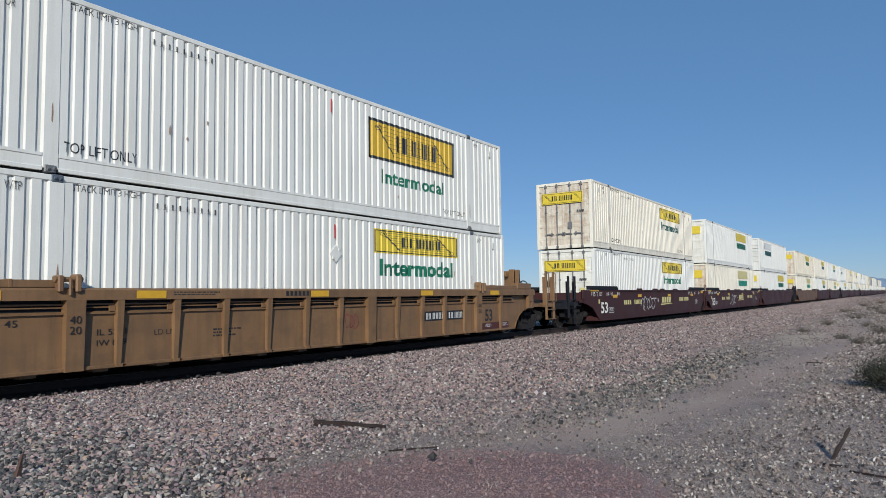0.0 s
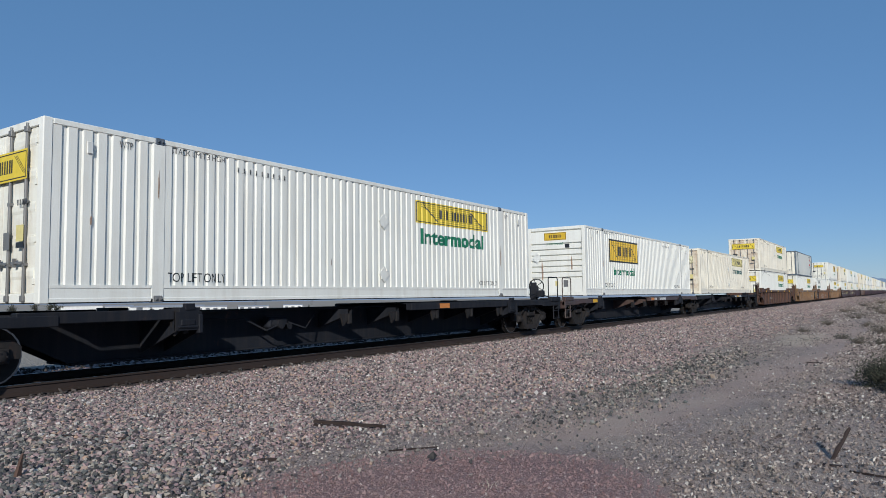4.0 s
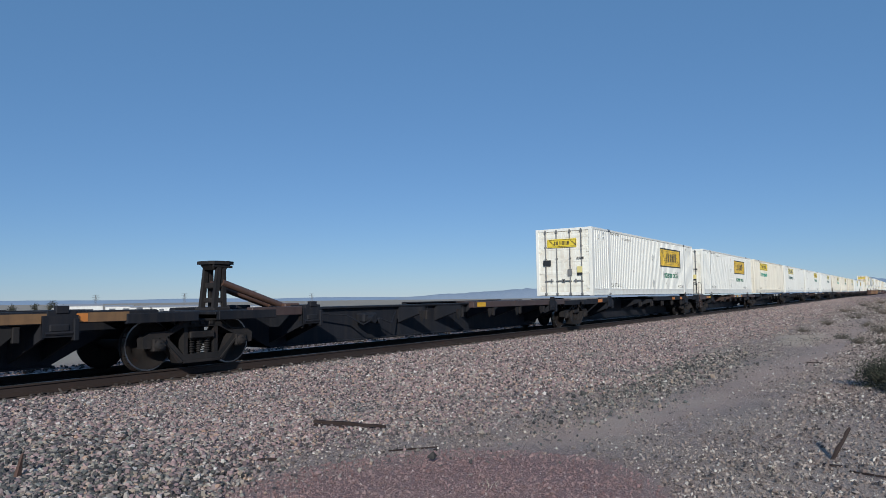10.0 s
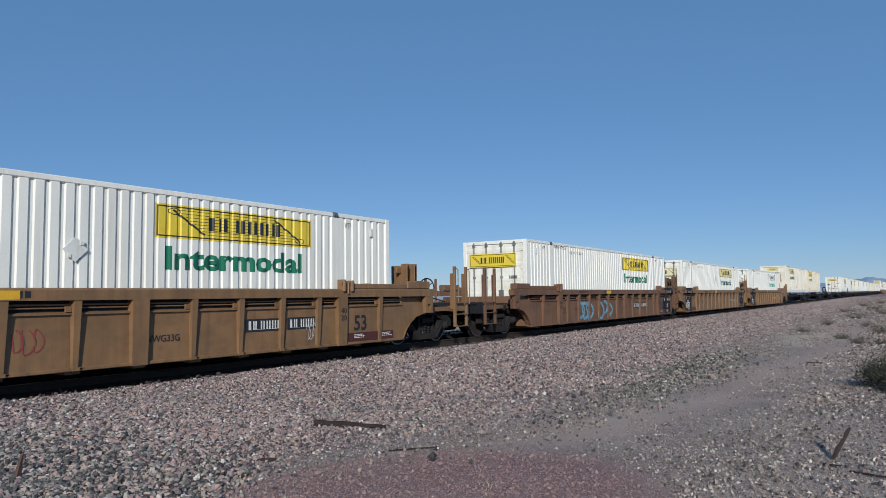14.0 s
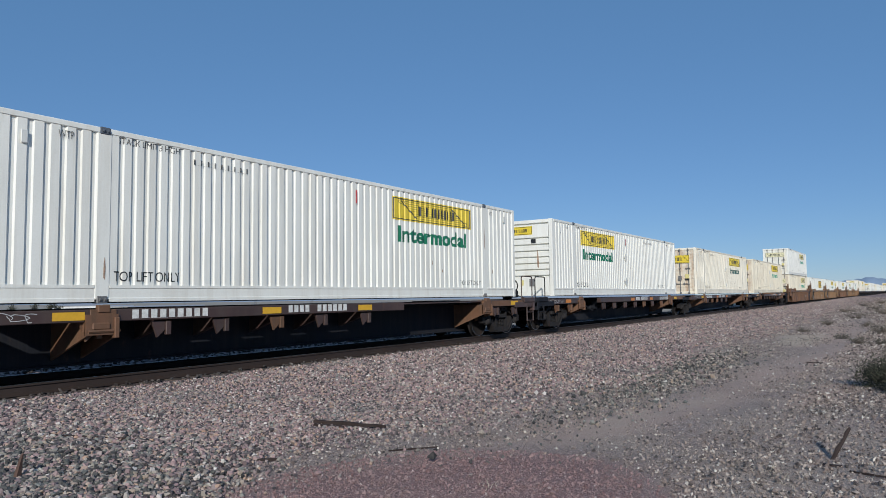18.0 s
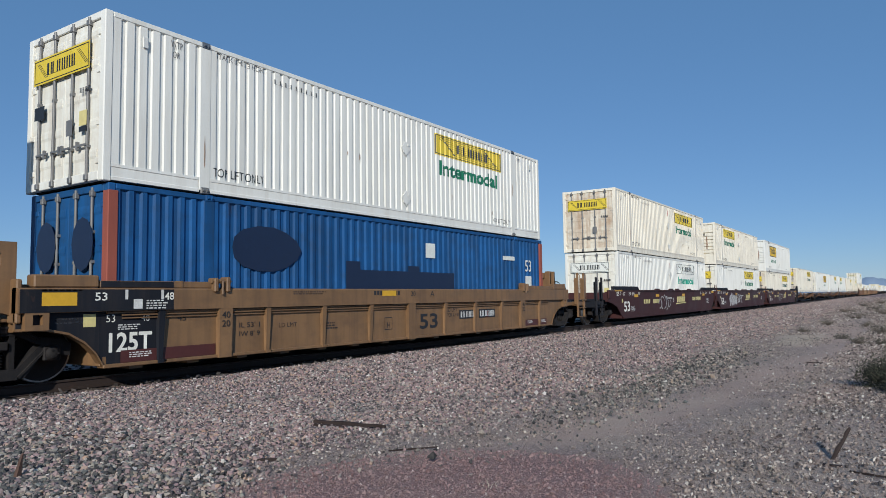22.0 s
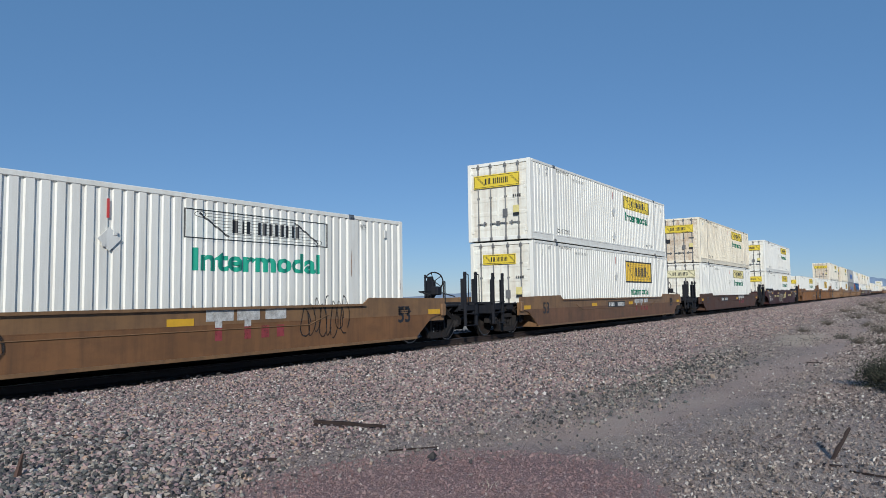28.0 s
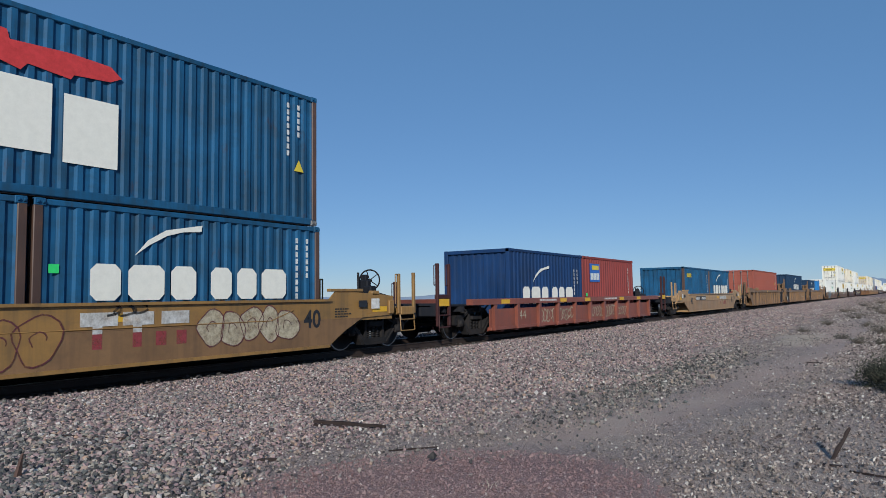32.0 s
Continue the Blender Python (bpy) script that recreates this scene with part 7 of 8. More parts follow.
ridge("backdrop_hills", 14, 38, 3300, [0, 10, 18, 22, 20, 32, 28, 40, 34, 26, 20, 16, 6, 0], HILL, "low hills beyond the plain, haze painted in as blue-grey")
ridge("backdrop_hills", 36, 80, 3900, [0, 5, 8, 4, 9, 10, 6, 9, 11, 7, 4, 0], HILLHAZE, "faint hills along the horizon, painted blue for haze")
ridge("backdrop_hills", -6, 9, 3600, [0, 30, 50, 62, 58, 70, 54, 40, 22, 0], HILLHAZE, "mountain beyond the end of the train, painted blue for haze")


def shed(deg, dist, wide, deep, tall, label, doors=3):
    x, y = bearing(deg, dist)
    z = float(ground_height(x, y))
    b = thing("warehouse", label, "building", "sheds beyond the track")
    b.location, b.rotation_euler = (x, y, z), (0, 0, radians(deg - 90))

    def wall(s):
        s.box(-wide / 2, wide / 2, -deep / 2, deep / 2, -1, tall, 0.05)

    def roof(s):
        s.section([(-deep / 2 - 0.4, tall), (0, tall + deep * 0.07), (deep / 2 + 0.4, tall), (deep / 2 + 0.4, tall + 0.25), (0, tall + deep * 0.07 + 0.25), (-deep / 2 - 0.4, tall + 0.25)], -wide / 2 - 0.4, wide / 2 + 0.4)

    def door(s):
        s.box(-1.6, 1.6, -0.08, 0.1, 0, 3.2, 0.03)
    part("wall", shared(("shed_wall", wide, deep, tall), wall), SHED, b)
    part("roof", shared(("shed_roof", wide, deep, tall), roof), SHEDROOF, b)
    for i in range(doors):
        part("door", shared("shed_door", door), SHEDDOOR, b, at=(-wide / 2 + wide * (i + 0.5) / doors, -deep / 2, 0))


shed(62.2, 520, 30, 18, 6.5, "long white warehouse with a shallow grey roof", 5)
shed(59.4, 430, 14, 10, 4.2, "white metal shed on the plain", 2)
shed(58.0, 420, 9, 8, 3.4, "small white hut on the plain", 1)
shed(55.4, 560, 40, 16, 4.5, "low pale industrial shed", 6)
shed(52.5, 600, 18, 12, 4.0, "pale grey shed beyond the track", 3)
shed(49.6, 640, 26, 12, 3.6, "low shed with a light roof", 4)
shed(46.5, 760, 20, 12, 4.5, "low shed on the horizon", 3)


def tree(deg, dist, tall, seed):
    rr = random.Random(seed)
    x, y = bearing(deg, dist)
    t_ = thing("tree", "dark green spreading tree beside the sheds", "tree", "trees beyond the track")
    t_.location = (x, y, float(ground_height(x, y)) - 0.1)
    wood, crown, tips = Shape(), Shape(), []
    wood.rod((0, 0, 0), (0.1, 0, tall * 0.4), tall * 0.035, 7, tall * 0.022)
    for i in range(9):
        a = rr.uniform(0, 6.283)
        p, q = Vector((0.1, 0, tall * rr.uniform(0.25, 0.4))), Vector((math.cos(a) * tall * 0.33 * rr.random(), math.sin(a) * tall * 0.33 * rr.random(), tall * rr.uniform(0.5, 0.95)))
        wood.rod(p, q, tall * 0.015, 5, tall * 0.005)
        tips += [p.lerp(q, k) for k in (0.5, 0.75, 1.0)]
    for _ in range(500):
        c = rr.choice(tips)
        p = c + Vector((rr.gauss(0, 1), rr.gauss(0, 1), rr.gauss(0, 0.8))) * tall * 0.07
        d = Vector((rr.gauss(0, 1), rr.gauss(0, 1), rr.gauss(0, 1))).normalized() * tall * rr.uniform(0.02, 0.045)
        o = d.orthogonal().normalized() * d.length * 0.7
        crown.add([p - d, p + o, p + d, p - o], [(0, 1, 2, 3)])
    part("trunk", wood.mesh("tree_trunk"), TWIG, t_)
    part("crown", crown.mesh("tree_crown"), LEAF, t_)


for i, (d_, r_, h_) in enumerate([(66.3, 430, 8), (64.9, 440, 7.5), (64.0, 440, 8.5), (63.5, 450, 9), (57.2, 520, 4.5), (50.8, 700, 5), (49.0, 720, 6), (45.2, 800, 5)]):
    tree(d_, r_, h_, i + 1)


def pylon(deg, dist, tall):
    x, y = bearing(deg, dist)
    t_ = thing("pylon", "grey lattice power pylon on the horizon", "power pylon", "pylons of a power line")
    t_.location, t_.rotation_euler = (x, y, float(ground_height(x, y)) - 0.2), (0, 0, radians(deg - 60))

    def legs(s):
        w = tall * 0.09
        for a, b in ((-1, -1), (-1, 1), (1, 1), (1, -1)):
            s.rod((a * w, b * w, 0), (a * w * 0.2, b * w * 0.2, tall), 0.14, 4)
        for k in range(6):
            f, g = k / 6, (k + 1) / 6
            u, v = w * (1 - 0.8 * f), w * (1 - 0.8 * g)
            s.rod((-u, -u, f * tall), (v, -v, g * tall), 0.09, 4)
            s.rod((u, -u, f * tall), (-v, -v, g * tall), 0.09, 4)

    def arms(s):
        for z, w in ((0.97, 0.2), (0.84, 0.26), (0.71, 0.2)):
            s.rod((-tall * w, 0, z * tall), (tall * w, 0, z * tall), 0.12, 4)
            s.rod((-tall * w, 0, z * tall), (0, 0, (z + 0.05) * tall), 0.08, 4)
            s.rod((tall * w, 0, z * tall), (0, 0, (z + 0.05) * tall), 0.08, 4)
    part("lattice_legs", shared(("pylon_legs", tall), legs), GALV, t_)
    part("cross_arms", shared(("pylon_arms", tall), arms), GALV, t_)


pylon(49.5, 900, 24)
pylon(54.8, 1000, 22)
pylon(45.0, 1300, 22)
pylon(61.0, 1100, 22)


# ---- the train ----
BASE_W, BASE_S, UP = 0.33, 1.225, 0.33 + HIGH + 0.02
JB = "white corrugated steel freight container with a yellow panel and green lettering"
JBW = "white corrugated steel container with an outlined panel and green lettering"
JBB = "clean white corrugated container with a black-bordered yellow panel"
JBF = "stained white corrugated container with a faded yellow panel"
LABELS = {"Y": JB, "W": JBW, "B": JBB, "F": JBF}
seed_no = 0


def box(s, z, sign="Y", body=None, door=-1, text=None, far=False, note="", length=FT53):
    global seed_no
    seed_no += 1
    body = body or WHITE
    doors = DOORWHITE if body is not WHITE else DOORAGED
    label = LABELS[sign] + (note and " " + note)
    return container(s, z, length, HIGH, body, None, doors, "domestic", door, label, sign=sign, text_mat=text, seed=seed_no, plain=far)


# wagons far ahead, seen only in the distance
FAR = [35.5, 55.1, 74.7, 98.3, 117.9, 137.5, 161.1, 180.7, 200.3, 223.9, 243.5, 263.1, 286.7, 306.3, 325.9, 349.5, 369.1, 388.7, 412.3, 431.9, 451.5]
for i, s in enumerate(FAR):
    k = i % 3
    smooth_well(s, MAROON if i != 3 else BROWN, True, "coupled" if k == 0 else "artic", "coupled" if k == 2 else "artic", True, k == 2, "maroon plate-sided well wagon carrying stacked containers", i, far=i > 1)
    if i < 12:
        box(s, BASE_W, ["Y", "F", "Y", "F"][i % 4], [WHITE, AGED][i % 2], text=[GREEN, TEAL][i % 2], far=i > 0)
        box(s, UP, ["Y", "Y", "W", "Y"][i % 4], [AGED, WHITE, WHITE, CREAM][i % 4], text=[DARKTEAL, GREEN][i % 2], door=-1 if i % 4 != 2 else 1, far=i > 0)
    elif i < 18:
        box(s, BASE_W, "Y", WHITE, far=True)
        box(s, UP, "Y", [GREYBOX, AGED, WHITE][i % 3], far=True)
    else:
        box(s, BASE_W, "F", CREAM, far=True)

WELL = "ochre painted well wagon with ribbed sides, dusty and stained"
WELLB = "brown faded ribbed well wagon streaked with rust"
WELLD = "dull ochre ribbed well wagon streaked with rust"
WELLR = "dark rust-stained ribbed well wagon"
# a three-unit well wagon
ribbed_well(11.55, OCHRE, "artic", "coupled", True, True, WELL, 1, black=None)
box(11.55, BASE_W, "Y", WHITE)
box(11.55, UP, "B", WHITE)
w = ribbed_well(-8.28, BROWN, "artic", "artic", True, False, WELLB, 2)
squiggle(w, -3.4, 0.3, 3.2, 0.75, SPRAYWHITE, 201, -1.475, 0.12, 3)
box(-8.28, BASE_W, "W", WHITE, 1, DARKTEAL)
ribbed_well(-27.8, OCHRE, "coupled", "artic", True, False, WELL, 3)
box(-27.8, BASE_W, "Y", WHITE)


def framed_box(s, z):
    """A smooth pale box in a slate frame, with curved gussets at its middle posts."""
    top = container(s, z, FT53, HIGH, PALEGREY, STEELBLUE, AGED, "smooth", -1, "pale smooth-sided container in a slate blue steel frame", sign="")
    for o in top.children:
        if o.name.startswith("frame"):
            o.material_slots[0].material = STEELBLUE
    h = FT53 / 2
    y = -HALF - 0.003

    def gussets(s_):
        for x in (-6.096, 6.096):
            s_.plate([(x - 0.13, 0.25), (x - 0.13, 2.8), (x - 0.2, 2.62), (x - 0.2, 0.5)], -0.004, 0.0)
            n = 5
            left = [(x - 0.42 + 0.30 * math.sin(j / n * 1.57), 0.25 + 0.42 * (1 - math.cos(j / n * 1.57))) for j in range(n + 1)]
            right = [(2 * x - a, b) for a, b in left]
            up = [(a, HIGH + 0.1 - b) for a, b in left]
            upr = [(2 * x - a, b) for a, b in up]
            s_.plate(left + right[::-1], -0.005, 0.0)
            s_.plate(up + upr[::-1], -0.005, 0.0)
    part("gusset", shared("gussets", gussets), STEELBLUE, top, at=(0, y, 0))

    def cage(s_):
        for k in range(5):
            z0 = 0.3 + k * 0.5
            s_.rod((h - 0.62, -1.25, z0), (h - 0.1, -1.25, z0 + 0.5), 0.035, 6)
        s_.box(h - 0.72, h - 0.62, -1.29, -1.15, 0.16, 2.8, 0.01)
    part("lattice", shared("lattice_brace", cage), STEELBLUE, top)
    marks(top, "53FT", -7.55, 2.25, 0.5, 0.2, INK, y)
    marks(top, "XHC", -7.5, 1.9, 0.42, 0.2, INK, y)
    marks(top, "WTP", -6.75, 2.55, 0.22, 0.1, INK, y)
    marks(top, "STACK LIMIT 3 HIGH", 4.35, 2.55, 1.15, 0.12, INK, y)
    marks(top, "TOP LIFT ONLY", 4.35, 0.34, 1.15, 0.15, INK, y)
    marks(top, "TOP LIFT ONLY", -5.85, 0.34, 1.15, 0.15, INK, y)
    em = part("emblem", bars(("red_square",), [(0, 0.75, 0, 0.85)]), REDMARK, top, at=(4.98, y, 1.45), label="red square emblem with a pale shape")

    def arrow(s_):
        s_.plate([(0.1, 0.35), (0.1, 0.75), (0.3, 0.55), (0.38, 0.75), (0.66, 0.5), (0.6, 0.12), (0.4, 0.3)], -0.002, 0.0)
    part("emblem_shape", shared("arrow_shape", arrow), SIGNWHITE, em, at=(0, -0.003, 0))
    part("emblem_line", letter_bars("under_emblem", 0.75, 0.09, 10, 0.3), INK, em, at=(0, -0.002, -0.18))
    part("serial_mark", letter_bars("framed_serial", 0.95, 0.12, 10, 1.2), INK, top, at=(6.35, y, 2.0))
    em2 = part("emblem", bars(("red_square",), [(0, 0.75, 0, 0.85)]), REDMARK, top, at=(-h - 0.05, 0.95, 1.45), turn=(0, 0, -90))
    part("emblem_shape", shared("arrow_shape", arrow), SIGNWHITE, em2, at=(0, -0.003, 0))
    return top


framed_box(-27.8, UP)
ribbed_well(-51.65, RUSTY, "coupled", "coupled", True, True, WELLR, 4, black=None)
box(-51.65, BASE_W, "Y", WHITE)
box(-51.65, UP, "Y", AGED)

SPN = "black skeletal spine wagon with yellow reflector patches"
SPB = "brown-black rusty skeletal spine wagon"
# pins of the spine wagons from the first on; c: coupled, a: on a shared bogie
PINS = [(-62.7, "c"), (-82.6, "a"), (-102.6, "c"), (-122.6, "a"), (-142.6, "a"), (-162.4, "a"), (-181.0, "c"), (-199.9, "a"), (-218.3, "a"), (-235.5, "a"), (-253.0, "a"), (-271.9, "c"), (-290.3, "a"), (-307.9, "a"),
        (-325.4, "a"), (-343.4, "a"), (-362.8, "c")]
HITCH = {-307.9: -306.7, -325.4: -324.1}
names = {"c": "coupled", "a": "artic"}
for i, ((f, fk), (r, rk)) in enumerate(zip(PINS, PINS[1:])):
    hitch = HITCH.get(r)
    spine(r, f, names[rk], names[fk], SPN if i % 2 else SPB, i + 1, dark=i % 3 != 1 or hitch is not None, hitch=hitch, band=OCHRE if r in (-325.4, -343.4) else None)
SINGLES = [(-73.25, "F", AGED, -1, DARKTEAL), (-91.9, "B", WHITE, 1, GREEN), (-113.1, "Y", WHITE, -1, GREEN), (-132.7, "F", CREAM, -1, DARKTEAL), (-153.3, "F", AGED, -1, DARKTEAL), (-171.7, "F", AGED, -1, TEAL), (-190.5, "F", WHITE, -1, DARKTEAL),
           (-209.1, "Y", WHITE, -1, GREEN), (-226.8, "F", WHITE, 1, DARKTEAL), (-244.2, "Y", AGED, 1, TEAL), (-262.05, "B", WHITE, -1, GREEN), (-280.75, "B", WHITE, -1, GREEN), (-334.6, "Y", CREAM, 1, TEAL), (-352.3, "F", AGED, 1, DARKTEAL)]
for s, sign, body, door, text in SINGLES:
    box(s, BASE_S, sign, body, door, text)

# three-unit ribbed wells with single boxes
for k, (s, mat, sign, body, text, door) in enumerate([(-373.4, OCHRE, "W", WHITE, TEAL, -1), (-393.4, OCHRE, "F", WHITE, DARKTEAL, -1), (-413.1, BROWN, "Y", WHITE, GREEN, -1),
                                                      (-436.8, OCHRE, "Y", WHITE, GREEN, -1), (-456.5, OCHRE, "B", WHITE, GREEN, -1), (-476.3, BROWN, "F", CREAM, TEAL, -1)]):
    j = k % 3
    w = ribbed_well(s, mat, "coupled" if j == 2 else "artic", "coupled" if j == 0 else "artic", True, j == 0, WELL if mat is OCHRE else WELLB, 10 + k)
    box(s, BASE_W, sign, body, door, text)
    if k == 2:
        squiggle(w, -4.2, 0.3, 1.3, 0.75, SPRAYBLUE, 205, -1.475, 0.13, 3)
        squiggle(w, -2.1, 0.3, 1.4, 0.75, SPRAYBLUE, 206, -1.475, 0.13, 3)
    if k == 3:
        squiggle(w, -3.1, 0.4, 0.7, 0.6, SPRAYWHITE, 207, -1.475, 0.02, 5)
        squiggle(w, 4.9, 0.3, 0.3, 0.5, SPRAYWHITE, 208, -1.475, 0.02, 3)
    if k == 5:
        box(s, UP, "F", WHITE, -1, TEAL)

PINS2 = [(-487.2, "c"), (-507.4, "a"), (-526.9, "a"), (-547.2, "c"), (-566.0, "a"), (-585.8, "a"), (-607.1, "c")]
for i, ((f, fk), (r, rk)) in enumerate(zip(PINS2, PINS2[1:])):
    spine(r, f, names[rk], names[fk], SPN if i % 2 else SPB, i + 31, dark=i % 2 == 0, full=True)
for s, sign, body, door, text in [(-497.7, "Y", CREAM, -1, TEAL), (-516.6, "Y", AGED, -1, DARKTEAL), (-537.4, "Y", WHITE, 1, GREEN), (-556.5, "Y", WHITE, -1, GREEN), (-575.4, "B", WHITE, -1, GREEN), (-596.25, "Y", AGED, -1, DARKTEAL)]:
    box(s, BASE_S, sign, body, door, text)

# maroon three-unit wells
for k, (s, a, b) in enumerate([(-617.7, ("Y", AGED, -1, DARKTEAL), ("B", WHITE, 1, GREEN)), (-637.5, ("Y", WHITE, -1, GREEN), ("Y", AGED, 1, GREEN)), (-656.9, ("W", WHITE, -1, TEAL), ("Y", AGED, -1, GREEN))]):
    w = smooth_well(s, MAROON, True, "coupled" if k == 2 else "artic", "coupled" if k == 0 else "artic", True, k == 0, "maroon plate-sided well wagon with white stencils and sprayed scrawls", 40 + k)
    if k == 1:
        bubbles(w, -5.5, 0.28, 2.5, 0.95, SPRAYWHITE, SPRAYMAROON, 601, -1.511, 5)
        squiggle(w, -2.6, 0.5, 1.1, 0.7, SPRAYWHITE, 602, -1.512, 0.06, 2)
    box(s, BASE_W, *a)
    box(s, UP, *b)


def sea_box(s, z, length, height, body, label, frame_mat=None, style="sea", door=0, along=0.0):
    return container(s, z, length, height, body, frame_mat or body, body, style, door, label, sign="", along=along)


def upright_bars(top, x, z, n, mat=None, tall=0.11):
    """Columns of small marks near a post."""
    part("serial_mark", bars(("column", n, tall), [(0, 0.07, -i * tall * 1.35, -i * tall * 1.35 + tall) for i in range(n)]), mat or STENCIL, top, at=(x, -HALF - 0.003, z))


# blue box below a white one, then a pair of silver-grey boxes
ribbed_well(-680.85, OCHRE, "artic", "coupled", True, True, WELL, 50, deep=True)
blue = sea_box(-680.85, BASE_W, FT53, HIGH, ROYALBOX, "royal blue long container with painted-out navy patches and red posts", door=-1)
y = -HALF - 0.003
def oval(s):
    s.plate([(0.92 * math.cos(a) * (1 + 0.06 * math.cos(3 * a)), 0.47 * math.sin(a)) for a in [2 * math.pi * i / 14 for i in range(14)]], -0.002, 0.0)
part("painted_patch", shared("oval_patch", oval), NAVYPATCH, blue, at=(-4.7, y, 1.95), label="navy painted-out oval")
part("painted_patch", bars(("patch_strip",), [(0, 4.6, 0, 0.55), (0.0, 0.5, 0.55, 0.75), (2.4, 2.9, 0.55, 0.7)]), NAVYPATCH, blue, at=(-2.3, y, 1.05), label="navy painted-out strip")
def door_oval(s):
    s.plate([(0.34 * math.cos(a), 0.46 * math.sin(a)) for a in [2 * math.pi * i / 12 for i in range(12)]], -0.002, 0.0)
for yy in (0.62, -0.6):
    part("painted_patch", shared("door_oval", door_oval), NAVYPATCH, blue, at=(-FT53 / 2 - 0.046, yy, 1.9), turn=(0, 0, -90))
part("door_mark", letter_bars("blue_door_mark", 0.34, 0.12, 4, 0.3), SIGNWHITE, blue, at=(-FT53 / 2 - 0.047, -0.75, 1.2), turn=(0, 0, -90))
part("notice", bars(("white_notice",), [(0, 0.45, 0, 0.4)]), SIGNWHITE, blue, at=(0.9, y, 2.0))
part("notice", bars(("white_stripe",), [(0, 0.8, 0, 0.13)]), SIGNWHITE, blue, at=(5.2, y, 2.1))
marks(blue, "53", 6.75, 1.75, 0.45, 0.4, WHITELETTER, y, 0.01)
part("notice", bars(("white_notice",), [(0, 0.45, 0, 0.4)]), SIGNWHITE, blue, at=(6.75, y, 1.2))
def red_post(s):
    s.box(-0.09, 0.09, -0.01, 0.16, 0.01, HIGH - 0.12, 0.012)
for x in (-FT53 / 2 + 0.085, FT53 / 2 - 0.085):
    part("corner_post", shared("red_corner_post", red_post), REDBOX, blue, at=(x, -HALF, 0), label="red painted corner post")
box(-680.85, UP, "Y", WHITE, -1, GREEN)

ribbed_well(-700.72, OCHRE, "artic", "artic", True, False, WELL, 51, deep=True)
for z, mat in ((BASE_W, DARKGREYBOX), (UP, GREYBOX)):
    g = sea_box(-700.72, z, FT53, HIGH, mat, "silver-grey corrugated long container with large blue lettering bars", style="ribs")
    # the maker's name as plain blue bars
    part("name_mark", bars(("blue_name",), [(0, 0.28, 0, 1.35), (0.36, 0.64, 0.5, 1.2), (0.72, 1.0, 0.5, 1.2), (1.08, 1.36, 0, 1.35), (1.75, 2.6, 0, 0.95), (2.85, 3.25, 0, 1.25), (3.55, 4.25, 0, 0.95), (4.5, 5.5, 0, 0.95), (5.8, 6.15, 0, 0.95),
                                           (6.5, 6.8, 0, 0.95)]), BLUELETTER, g, at=(-3.6, -HALF - 0.003, 0.85))
    part("serial_mark", letter_bars("grey_serial", 0.9, 0.12, 8, 0.4), INK, g, at=(-FT53 / 2 - 0.003, 0.5, 2.2), turn=(0, 0, -90))
ribbed_well(-720.3, OCHRE, "coupled", "artic", True, False, WELL, 52, deep=True)
box(-720.3, BASE_W, "B", WHITE)
box(-720.3, UP, "Y", CREAM, -1, DARKTEAL)

ribbed_well(-744.15, OCHRE, "artic", "coupled", True, True, WELL, 53)
box(-744.15, BASE_W, "W", WHITE, -1, DARKTEAL)
box(-744.15, UP, "Y", AGED, -1, DARKTEAL)
ribbed_well(-764.03, OCHREDIM, "artic", "artic", True, False, WELLD, 54)
box(-764.03, BASE_W, "B", WHITE)
ribbed_well(-783.62, OCHREDIM, "coupled", "artic", True, False, WELLD, 55)
box(-783.62, BASE_W, "Y", WHITE)

# single plate-sided wells
smooth_well(-807.3, MAROON, True, label="maroon plate-sided well wagon with black end gear", seed=60)
box(-807.3, BASE_W, "Y", WHITE)
box(-807.3, UP, "Y", WHITE)
smooth_well(-831.3, RUSTY, True, label="dark brown plate-sided well wagon", seed=61, maker="ochre", low_mat=RUSTY)
box(-831.3, BASE_W, "F", WHITE)
box(-831.3, UP, "Y", CREAM)
smooth_well(-855.0, OCHRE, True, label="tan plate-sided well wagon, brown and grimy below", seed=62, maker="ochre")
box(-855.0, BASE_W, "B", WHITE)
box(-855.0, UP, "Y", WHITE)
w = smooth_well(-878.65, OCHRE, True, label="ochre plate-sided well wagon with sprayed scrawls", seed=63, maker="ochre", low_mat=OCHREDIM)
squiggle(w, -6.9, 0.25, 3.6, 1.1, SPRAYBLUE, 301, -1.51, 0.16, 6)
squiggle(w, -2.9, 0.3, 1.2, 0.8, SPRAYBLACK, 302, -1.511, 0.05, 4)
squiggle(w, 4.2, 0.4, 1.4, 0.9, SPRAYBLACK, 303, -1.511, 0.03, 8)
box(-878.65, BASE_W, "W", WHITE, -1, TEAL)


